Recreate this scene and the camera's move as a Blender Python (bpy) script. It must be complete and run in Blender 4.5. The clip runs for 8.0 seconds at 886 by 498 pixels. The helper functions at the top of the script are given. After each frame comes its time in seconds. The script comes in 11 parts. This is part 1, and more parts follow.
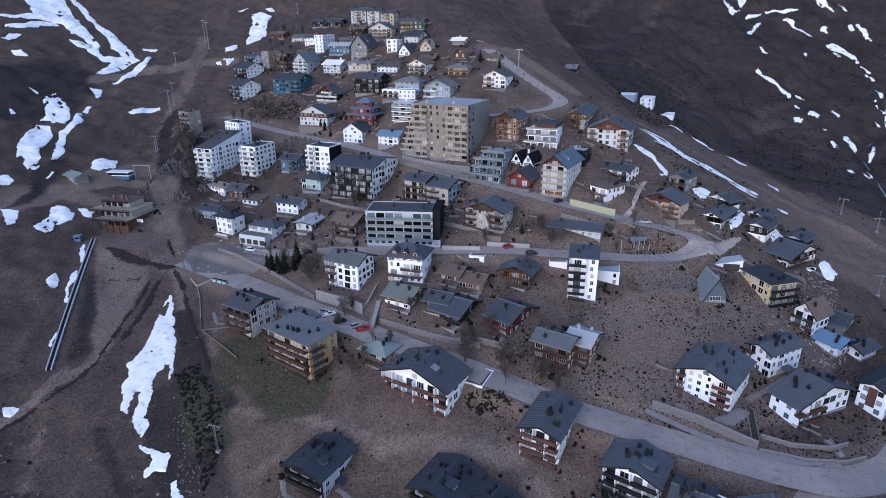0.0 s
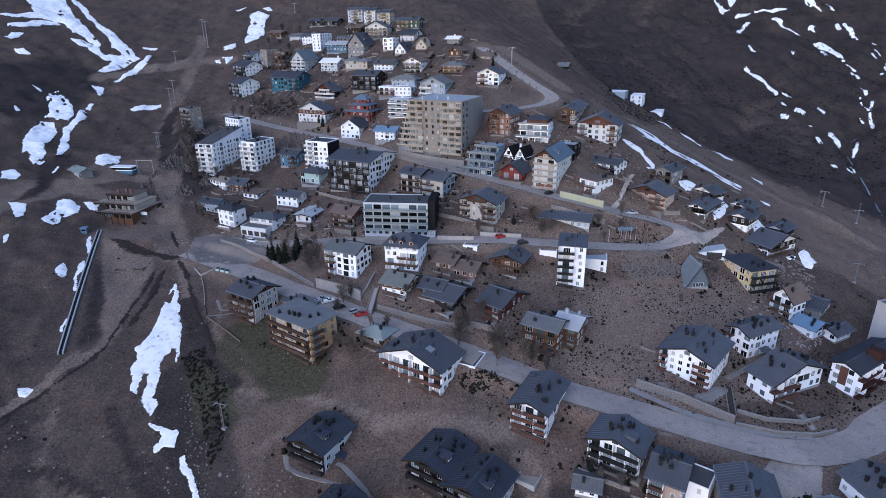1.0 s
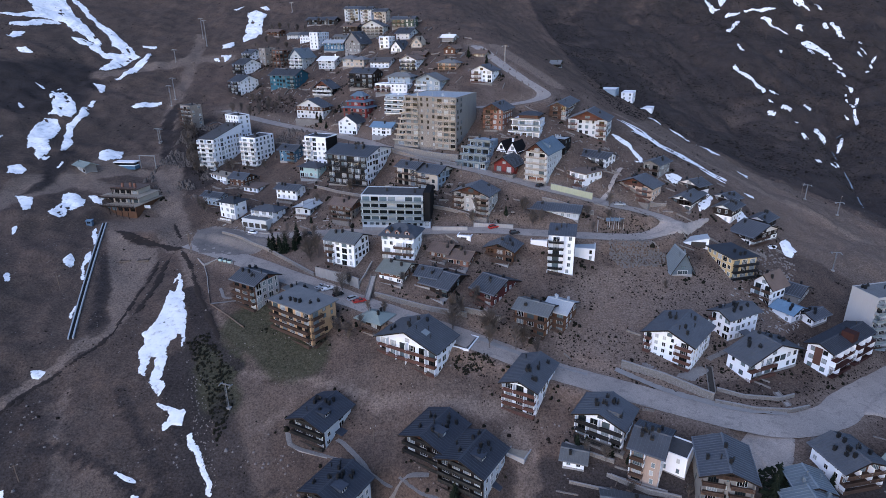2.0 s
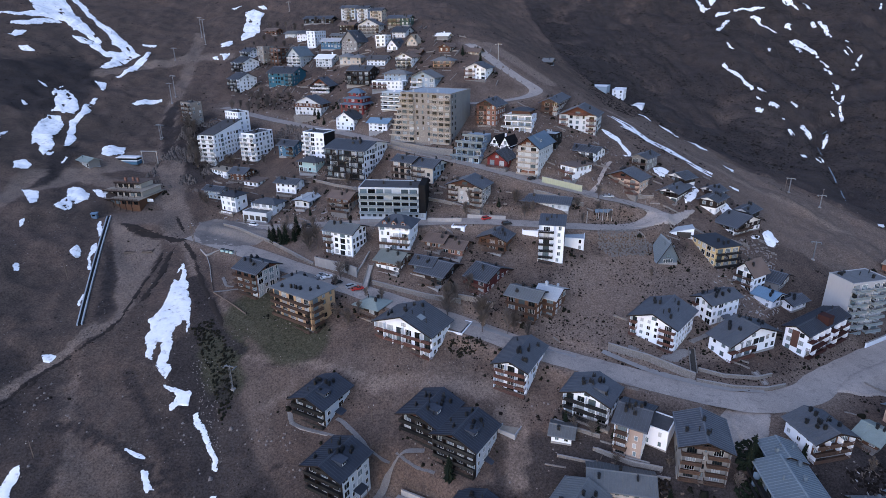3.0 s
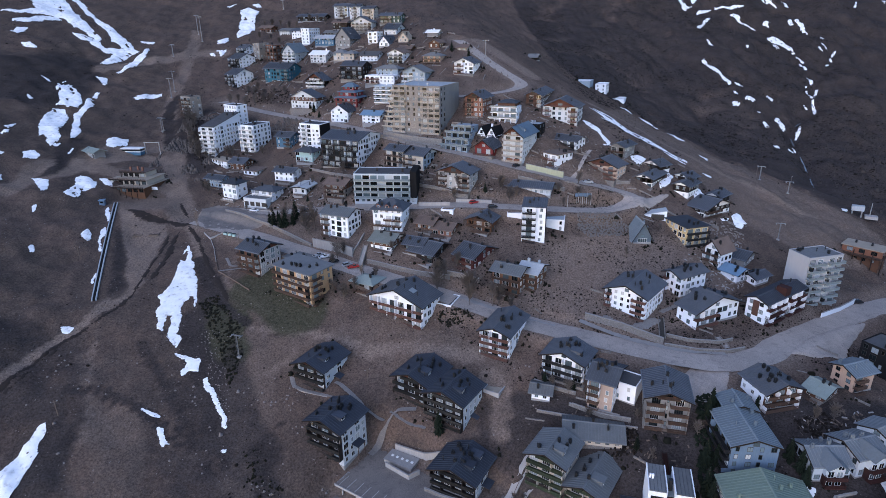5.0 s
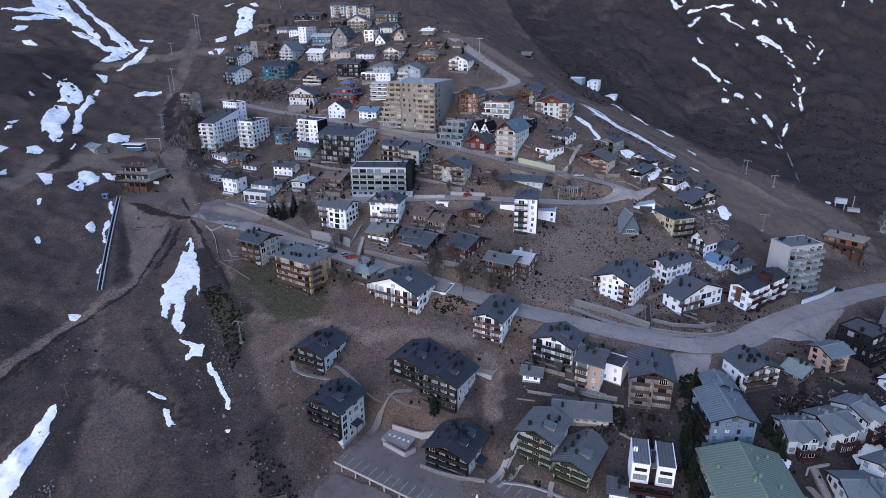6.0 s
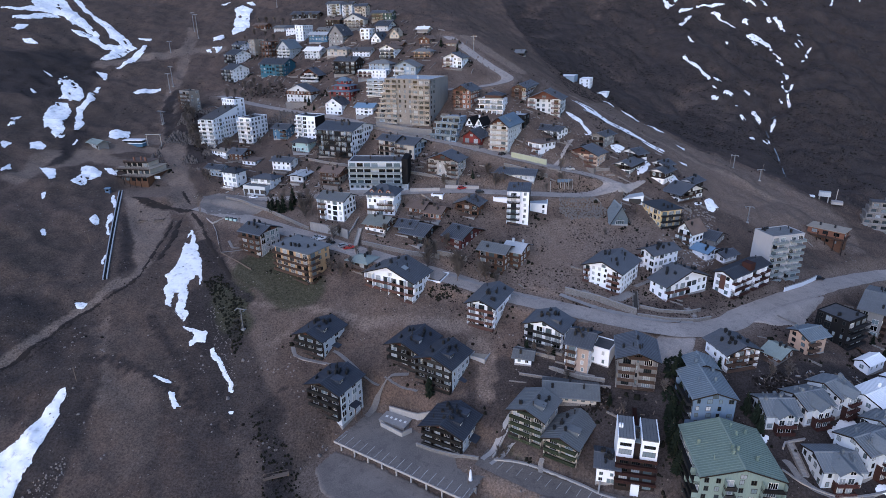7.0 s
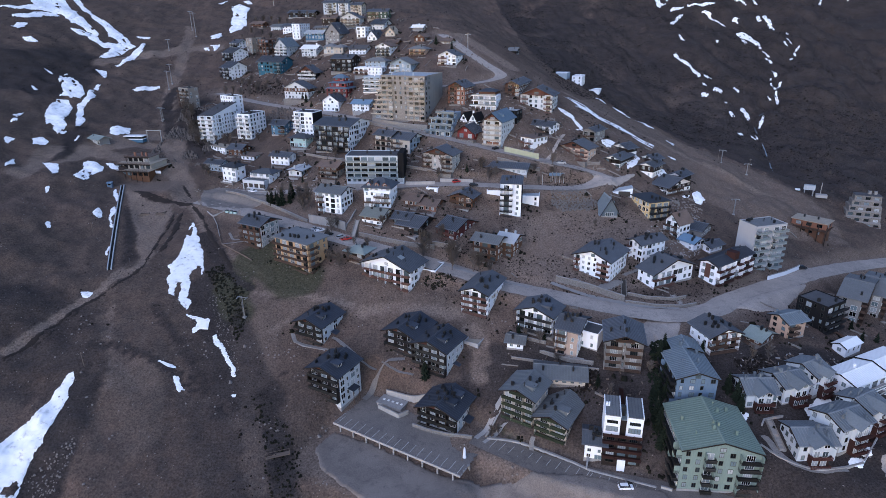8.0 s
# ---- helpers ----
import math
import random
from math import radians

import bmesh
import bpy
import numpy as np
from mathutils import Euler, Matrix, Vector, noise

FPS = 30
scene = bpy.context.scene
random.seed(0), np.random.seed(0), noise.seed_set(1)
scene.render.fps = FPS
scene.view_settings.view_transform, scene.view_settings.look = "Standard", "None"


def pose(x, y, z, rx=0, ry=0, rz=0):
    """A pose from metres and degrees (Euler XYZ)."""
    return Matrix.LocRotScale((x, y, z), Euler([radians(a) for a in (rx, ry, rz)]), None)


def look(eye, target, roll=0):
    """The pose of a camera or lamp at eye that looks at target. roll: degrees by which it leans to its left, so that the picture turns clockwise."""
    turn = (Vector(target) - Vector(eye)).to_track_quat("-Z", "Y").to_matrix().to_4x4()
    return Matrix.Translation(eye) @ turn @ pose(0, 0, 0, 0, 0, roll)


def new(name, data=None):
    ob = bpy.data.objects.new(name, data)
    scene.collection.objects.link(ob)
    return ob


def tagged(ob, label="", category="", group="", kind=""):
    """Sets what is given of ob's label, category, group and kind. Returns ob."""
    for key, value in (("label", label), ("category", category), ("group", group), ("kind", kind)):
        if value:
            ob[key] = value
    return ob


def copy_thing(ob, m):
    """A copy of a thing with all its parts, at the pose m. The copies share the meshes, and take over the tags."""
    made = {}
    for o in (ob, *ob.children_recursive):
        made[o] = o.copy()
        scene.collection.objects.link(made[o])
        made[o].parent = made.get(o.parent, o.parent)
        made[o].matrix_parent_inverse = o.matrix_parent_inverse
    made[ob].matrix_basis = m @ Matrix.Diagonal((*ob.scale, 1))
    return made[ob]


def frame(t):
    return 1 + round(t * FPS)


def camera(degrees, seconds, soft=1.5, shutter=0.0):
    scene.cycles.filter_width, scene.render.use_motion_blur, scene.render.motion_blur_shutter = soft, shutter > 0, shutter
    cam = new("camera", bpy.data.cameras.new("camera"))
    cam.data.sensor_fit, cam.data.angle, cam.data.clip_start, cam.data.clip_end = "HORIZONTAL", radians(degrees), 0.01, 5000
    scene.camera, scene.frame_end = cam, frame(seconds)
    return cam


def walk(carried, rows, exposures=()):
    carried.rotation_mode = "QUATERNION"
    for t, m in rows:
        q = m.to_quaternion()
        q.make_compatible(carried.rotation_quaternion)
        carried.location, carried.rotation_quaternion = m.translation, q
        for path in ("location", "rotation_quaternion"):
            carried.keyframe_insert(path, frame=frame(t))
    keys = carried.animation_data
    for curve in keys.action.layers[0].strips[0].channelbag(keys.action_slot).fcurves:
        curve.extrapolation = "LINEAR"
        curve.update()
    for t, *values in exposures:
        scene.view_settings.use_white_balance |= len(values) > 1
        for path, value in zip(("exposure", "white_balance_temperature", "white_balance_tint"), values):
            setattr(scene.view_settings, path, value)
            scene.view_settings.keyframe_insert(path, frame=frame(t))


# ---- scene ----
cam = camera(73.5, 8.0, 0.6)
PATH = [
    (0.0, (0.000, 0.000, 145.000), (0.000, 93.358, 109.163), -0.710),
    (0.5, (0.316, -5.198, 144.822), (0.614, 88.146, 108.950), -0.708),
    (1.0, (0.608, -10.353, 144.629), (1.207, 82.976, 108.721), -0.707),
    (1.5, (0.876, -15.465, 144.419), (1.779, 77.848, 108.477), -0.706),
    (2.0, (1.120, -20.534, 144.194), (2.330, 72.762, 108.217), -0.705),
    (2.5, (1.340, -25.559, 143.954), (2.860, 67.719, 107.941), -0.704),
    (3.0, (1.536, -30.542, 143.698), (3.370, 62.717, 107.649), -0.702),
    (3.5, (1.708, -35.482, 143.426), (3.858, 57.757, 107.342), -0.701),
    (4.0, (1.856, -40.378, 143.138), (4.326, 52.839, 107.020), -0.700),
    (4.5, (1.980, -45.232, 142.835), (4.772, 47.962, 106.681), -0.699),
    (5.0, (2.080, -50.042, 142.516), (5.198, 43.128, 106.327), -0.698),
    (5.5, (2.156, -54.809, 142.182), (5.603, 38.335, 105.957), -0.696),
    (6.0, (2.208, -59.534, 141.832), (5.987, 33.584, 105.572), -0.695),
    (6.5, (2.236, -64.215, 141.466), (6.350, 28.875, 105.171), -0.694),
    (7.0, (2.240, -68.853, 141.085), (6.692, 24.208, 104.754), -0.693),
    (7.5, (2.220, -73.448, 140.687), (7.013, 19.582, 104.322), -0.692),
    (8.0, (2.176, -78.000, 140.275), (7.313, 14.998, 103.874), -0.690),
]

# ---- world, light and exposure ----
EXPOSURE = [(0.0, 1.36, 5900, 22), (8.0, 1.36, 5900, 22)]
walk(cam, [(t, look(eye, target, roll)) for t, eye, target, roll in PATH], EXPOSURE)
world = bpy.data.worlds.new("evening_sky")
scene.world = world
world.use_nodes = True
wn = world.node_tree.nodes
sky = wn.new("ShaderNodeTexSky")
sky.sky_type, sky.sun_disc = "NISHITA", False
sky.sun_elevation, sky.sun_rotation = radians(9), radians(215)
sky.air_density, sky.dust_density, sky.altitude = 1.0, 1.0, 2700
world.node_tree.links.new(sky.outputs[0], wn["Background"].inputs[0])
wn["Background"].inputs[1].default_value = 0.15
sun_data = bpy.data.lights.new("sun", "SUN")
sun_data.energy, sun_data.angle, sun_data.color = 0.75, radians(60), (0.93, 0.95, 1.0)
sun = new("sun", sun_data)
sun.matrix_world = look((0, 0, 300), (70, 95, 225))


# ---- materials ----
def nodes_of(name):
    m = bpy.data.materials.new(name)
    m.use_nodes = True
    nt = m.node_tree
    return m, nt, nt.nodes["Principled BSDF"]


def add(nt, kind, **values):
    n = nt.nodes.new(kind)
    for k, v in values.items():
        n.inputs[k].default_value = v
    return n


def surface(name, colour, rough=0.85, metal=0.0, grain=3.0, var=0.22, stain=0.25, bump=0.15, obvar=0.0, streak=False):
    """A painted, plastered or metal surface: large stains, fine grain, slight relief."""
    m, nt, b = nodes_of(name)
    co = nt.nodes.new("ShaderNodeTexCoord")
    pos = co.outputs["Object"]
    if streak:
        mp = add(nt, "ShaderNodeMapping", Scale=(1.0, 1.0, 0.18))
        nt.links.new(pos, mp.inputs["Vector"])
        pos = mp.outputs[0]
    n1 = add(nt, "ShaderNodeTexNoise", Scale=0.35, Detail=5.0, Roughness=0.6)
    n2 = add(nt, "ShaderNodeTexNoise", Scale=grain, Detail=4.0)
    nt.links.new(pos, n1.inputs["Vector"])
    nt.links.new(pos, n2.inputs["Vector"])
    c = Vector(colour)
    mix = add(nt, "ShaderNodeMix")
    mix.data_type = "RGBA"
    mix.inputs["A"].default_value = (*(c * (1 - stain)), 1)
    mix.inputs["B"].default_value = (*[min(0.9, v * (1 + stain * 0.5)) for v in c], 1)
    nt.links.new(n1.outputs["Fac"], mix.inputs["Factor"])
    hsv = add(nt, "ShaderNodeHueSaturation")
    mr = add(nt, "ShaderNodeMapRange")
    mr.inputs["To Min"].default_value, mr.inputs["To Max"].default_value = 1 - var, 1 + var
    nt.links.new(n2.outputs["Fac"], mr.inputs["Value"])
    val = mr.outputs[0]
    if obvar:
        info = nt.nodes.new("ShaderNodeObjectInfo")
        m2 = add(nt, "ShaderNodeMapRange")
        m2.inputs["To Min"].default_value, m2.inputs["To Max"].default_value = 1 - obvar, 1 + obvar
        nt.links.new(info.outputs["Random"], m2.inputs["Value"])
        mul = nt.nodes.new("ShaderNodeMath")
        mul.operation = "MULTIPLY"
        nt.links.new(val, mul.inputs[0])
        nt.links.new(m2.outputs[0], mul.inputs[1])
        val = mul.outputs[0]
    nt.links.new(val, hsv.inputs["Value"])
    nt.links.new(mix.outputs["Result"], hsv.inputs["Color"])
    nt.links.new(hsv.outputs[0], b.inputs["Base Color"])
    b.inputs["Roughness"].default_value, b.inputs["Metallic"].default_value = rough, metal
    b.inputs["Specular IOR Level"].default_value = 0.1 if rough >= 0.8 else 0.16 if rough >= 0.6 else 0.35
    if bump:
        bp = add(nt, "ShaderNodeBump", Strength=bump, Distance=0.05)
        nt.links.new(n2.outputs["Fac"], bp.inputs["Height"])
        nt.links.new(bp.outputs[0], b.inputs["Normal"])
    return m


def ramp(nt, src, stops):
    r = nt.nodes.new("ShaderNodeValToRGB")
    el = r.color_ramp.elements
    while len(el) < len(stops):
        el.new(0.5)
    for e, (p, c) in zip(el, stops):
        e.position, e.color = p, (*c, 1) if len(c) == 3 else c
    nt.links.new(src, r.inputs[0])
    return r.outputs[0]


def mixed(nt, fac, a, b):
    m = nt.nodes.new("ShaderNodeMix")
    m.data_type = "RGBA"
    nt.links.new(fac, m.inputs["Factor"])
    for sock, v in (("A", a), ("B", b)):
        if isinstance(v, tuple):
            m.inputs[sock].default_value = (*v, 1)
        else:
            nt.links.new(v, m.inputs[sock])
    return m.outputs["Result"]


def earth():
    """Bare mountain soil: brown gravel, grey scree, dry tufts, pale worn tracks."""
    m, nt, b = nodes_of("earth")
    geo = nt.nodes.new("ShaderNodeNewGeometry")
    P = geo.outputs["Position"]

    def noise_at(scale, detail=6.0, rough=0.6, sx=(1, 1, 1), dist=0.0):
        mp = add(nt, "ShaderNodeMapping", Scale=sx)
        nt.links.new(P, mp.inputs["Vector"])
        n = add(nt, "ShaderNodeTexNoise", Scale=scale, Detail=detail, Roughness=rough, Distortion=dist)
        nt.links.new(mp.outputs[0], n.inputs["Vector"])
        return n.outputs["Fac"]

    big, mid, fine = noise_at(0.012, 7.0, 0.62, dist=0.6), noise_at(0.09, 6.0, 0.65), noise_at(0.9, 5.0, 0.7)
    patch = noise_at(0.28, 6.0, 0.7, dist=0.4)
    flow = noise_at(0.16, 8.0, 0.68, (1.0, 0.30, 0.5), 0.5)
    soil = ramp(nt, big, [(0.30, (0.070, 0.053, 0.045)), (0.46, (0.098, 0.071, 0.058)), (0.60, (0.115, 0.081, 0.066)), (0.78, (0.082, 0.062, 0.052))])
    soil = mixed(nt, ramp(nt, mid, [(0.42, (0, 0, 0)), (0.64, (0.550, 0.550, 0.550))]), soil, (0.055, 0.045, 0.041))
    soil = mixed(nt, ramp(nt, flow, [(0.50, (0, 0, 0)), (0.70, (0.450, 0.450, 0.450))]), soil, (0.140, 0.105, 0.085))
    soil = mixed(nt, ramp(nt, patch, [(0.50, (0, 0, 0)), (0.64, (0.400, 0.400, 0.400))]), soil, (0.050, 0.041, 0.037))
    soil = mixed(nt, ramp(nt, patch, [(0.30, (0.300, 0.300, 0.300)), (0.42, (0, 0, 0))]), soil, (0.155, 0.123, 0.104))
    at = nt.nodes.new("ShaderNodeAttribute")
    at.attribute_name = "use"
    sep = nt.nodes.new("ShaderNodeSeparateColor")
    nt.links.new(at.outputs["Color"], sep.inputs[0])

    def frayed(sock, n, most):
        """The painted share of a surface with a broken, uneven edge."""
        a = nt.nodes.new("ShaderNodeMath")
        a.operation = "MULTIPLY_ADD"
        nt.links.new(n, a.inputs[0])
        a.inputs[1].default_value, a.inputs[2].default_value = 0.8, -0.40
        s = nt.nodes.new("ShaderNodeMath")
        nt.links.new(a.outputs[0], s.inputs[0])
        nt.links.new(sock, s.inputs[1])
        return ramp(nt, s.outputs[0], [(0.14, (0, 0, 0)), (0.66, (most, most, most))])

    worn, green, wet = frayed(sep.outputs[0], patch, 0.85), frayed(sep.outputs[1], fine, 0.85), frayed(sep.outputs[2], patch, 0.88)
    track = mixed(nt, ramp(nt, mid, [(0.35, (0, 0, 0)), (0.65, (1, 1, 1))]), mixed(nt, flow, (0.150, 0.113, 0.092), (0.205, 0.155, 0.126)), (0.212, 0.161, 0.131))
    soil = mixed(nt, worn, soil, track)
    soil = mixed(nt, green, soil, mixed(nt, ramp(nt, fine, [(0.4, (0, 0, 0)), (0.6, (1, 1, 1))]), (0.036, 0.039, 0.023), (0.070, 0.066, 0.043)))
    soil = mixed(nt, wet, soil, mixed(nt, ramp(nt, mid, [(0.4, (0, 0, 0)), (0.62, (1, 1, 1))]), (0.030, 0.026, 0.026), (0.050, 0.042, 0.040)))
    tuft = ramp(nt, fine, [(0.53, (0, 0, 0)), (0.62, (0.500, 0.500, 0.500))])
    clump = nt.nodes.new("ShaderNodeMath")
    clump.operation = "MULTIPLY"
    nt.links.new(tuft, clump.inputs[0])
    nt.links.new(ramp(nt, mid, [(0.46, (0.15, 0.15, 0.15)), (0.60, (1, 1, 1))]), clump.inputs[1])
    bare = nt.nodes.new("ShaderNodeMath")
    bare.operation, bare.use_clamp = "MULTIPLY_ADD", True
    nt.links.new(worn, bare.inputs[0])
    bare.inputs[1].default_value, bare.inputs[2].default_value = -0.9, 1.0
    thin = nt.nodes.new("ShaderNodeMath")
    thin.operation = "MULTIPLY"
    nt.links.new(clump.outputs[0], thin.inputs[0])
    nt.links.new(bare.outputs[0], thin.inputs[1])
    soil = mixed(nt, thin.outputs[0], soil, mixed(nt, patch, (0.020, 0.016, 0.014), (0.060, 0.048, 0.042)))
    vor = add(nt, "ShaderNodeTexVoronoi", Scale=0.55)
    nt.links.new(P, vor.inputs["Vector"])
    spot = ramp(nt, vor.outputs["Distance"], [(0.10, (0.600, 0.600, 0.600)), (0.22, (0, 0, 0))])
    gate = nt.nodes.new("ShaderNodeMath")
    gate.operation = "MULTIPLY"
    nt.links.new(spot, gate.inputs[0])
    nt.links.new(ramp(nt, noise_at(0.03, 5.0), [(0.40, (0, 0, 0)), (0.58, (1, 1, 1))]), gate.inputs[1])
    soil = mixed(nt, gate.outputs[0], soil, (0.028, 0.023, 0.018))
    grit = noise_at(1.5, 8.0, 0.80)
    tone = add(nt, "ShaderNodeHueSaturation")
    sc = add(nt, "ShaderNodeMapRange")
    sc.inputs["From Min"].default_value, sc.inputs["From Max"].default_value = 0.38, 0.62
    sc.inputs["To Min"].default_value, sc.inputs["To Max"].default_value = 0.50, 1.42
    nt.links.new(grit, sc.inputs["Value"])
    nt.links.new(sc.outputs[0], tone.inputs["Value"])
    nt.links.new(soil, tone.inputs["Color"])
    nt.links.new(tone.outputs[0], b.inputs["Base Color"])
    b.inputs["Roughness"].default_value = 0.95
    b.inputs["Specular IOR Level"].default_value = 0.05
    bp = add(nt, "ShaderNodeBump", Strength=0.6, Distance=0.25)
    sm = nt.nodes.new("ShaderNodeMath")
    nt.links.new(grit, sm.inputs[0])
    nt.links.new(fine, sm.inputs[1])
    nt.links.new(sm.outputs[0], bp.inputs["Height"])
    nt.links.new(bp.outputs[0], b.inputs["Normal"])
    return m


def asphalt_mat(name, base, dust, tar):
    """Worn road: pale dust, dark mended strips, fine grit."""
    m, nt, b = nodes_of(name)
    P = nt.nodes.new("ShaderNodeNewGeometry").outputs["Position"]

    def noise_at(scale, detail, rough, dist=0.0):
        n = add(nt, "ShaderNodeTexNoise", Scale=scale, Detail=detail, Roughness=rough, Distortion=dist)
        nt.links.new(P, n.inputs["Vector"])
        return n.outputs["Fac"]

    wide, mid, grit = noise_at(0.06, 6.0, 0.6, 0.8), noise_at(0.35, 6.0, 0.7, 0.5), noise_at(2.6, 4.0, 0.75)
    col = mixed(nt, ramp(nt, wide, [(0.42, (0, 0, 0)), (0.60, (0.85, 0.85, 0.85))]), base, dust)
    col = mixed(nt, ramp(nt, mid, [(0.54, (0, 0, 0)), (0.62, (0.55, 0.55, 0.55))]), col, tar)
    col = mixed(nt, ramp(nt, mid, [(0.34, (0.5, 0.5, 0.5)), (0.44, (0, 0, 0))]), col, dust)
    tone = add(nt, "ShaderNodeHueSaturation")
    sc = add(nt, "ShaderNodeMapRange")
    sc.inputs["From Min"].default_value, sc.inputs["From Max"].default_value = 0.3, 0.7
    sc.inputs["To Min"].default_value, sc.inputs["To Max"].default_value = 0.72, 1.26
    nt.links.new(grit, sc.inputs["Value"])
    nt.links.new(sc.outputs[0], tone.inputs["Value"])
    nt.links.new(col, tone.inputs["Color"])
    nt.links.new(tone.outputs[0], b.inputs["Base Color"])
    b.inputs["Roughness"].default_value, b.inputs["Specular IOR Level"].default_value = 0.93, 0.1
    bp = add(nt, "ShaderNodeBump", Strength=0.2, Distance=0.05)
    nt.links.new(grit, bp.inputs["Height"])
    nt.links.new(bp.outputs[0], b.inputs["Normal"])
    return m


def glass_mat(name, colour):
    m, nt, b = nodes_of(name)
    info = nt.nodes.new("ShaderNodeObjectInfo")
    c = Vector(colour)
    # Paler random panes: sky reflections and curtains put into the base colour.
    nt.links.new(ramp(nt, info.outputs["Random"], [(0.0, tuple(c * 0.03)), (0.42, tuple(c * 0.12)), (0.58, tuple(c * 1.1)), (0.78, (0.20, 0.23, 0.25)), (0.97, (0.40, 0.42, 0.43))]), b.inputs["Base Color"])
    b.inputs["Roughness"].default_value, b.inputs["IOR"].default_value = 0.06, 1.45
    return m


def snow_mat():
    m, nt, b = nodes_of("old_snow")
    geo = nt.nodes.new("ShaderNodeNewGeometry")
    n = add(nt, "ShaderNodeTexNoise", Scale=0.5, Detail=7.0, Roughness=0.65)
    nt.links.new(geo.outputs["Position"], n.inputs["Vector"])
    nt.links.new(ramp(nt, n.outputs["Fac"], [(0.30, (0.50, 0.48, 0.47)), (0.44, (0.82, 0.82, 0.83)), (0.7, (0.9, 0.9, 0.91))]), b.inputs["Base Color"])
    b.inputs["Roughness"].default_value = 0.7
    bp = add(nt, "ShaderNodeBump", Strength=0.5, Distance=0.3)
    nt.links.new(n.outputs["Fac"], bp.inputs["Height"])
    nt.links.new(bp.outputs[0], b.inputs["Normal"])
    return m


def stone_mat(name, c1, c2, joint, scale=1.6):
    """Rubble or ashlar masonry with recessed mortar."""
    m, nt, b = nodes_of(name)
    co = nt.nodes.new("ShaderNodeTexCoord")
    v = add(nt, "ShaderNodeTexVoronoi", Scale=scale)
    v.feature = "DISTANCE_TO_EDGE"
    w = add(nt, "ShaderNodeTexVoronoi", Scale=scale)
    for k in (v, w):
        nt.links.new(co.outputs["Object"], k.inputs["Vector"])
    col = mixed(nt, w.outputs["Color"], c1, c2)
    edge = ramp(nt, v.outputs["Distance"], [(0.03, (0, 0, 0)), (0.10, (1, 1, 1))])
    nt.links.new(mixed(nt, edge, joint, col), b.inputs["Base Color"])
    b.inputs["Roughness"].default_value = 0.9
    bp = add(nt, "ShaderNodeBump", Strength=0.7, Distance=0.08)
    nt.links.new(edge, bp.inputs["Height"])
    nt.links.new(bp.outputs[0], b.inputs["Normal"])
    return m


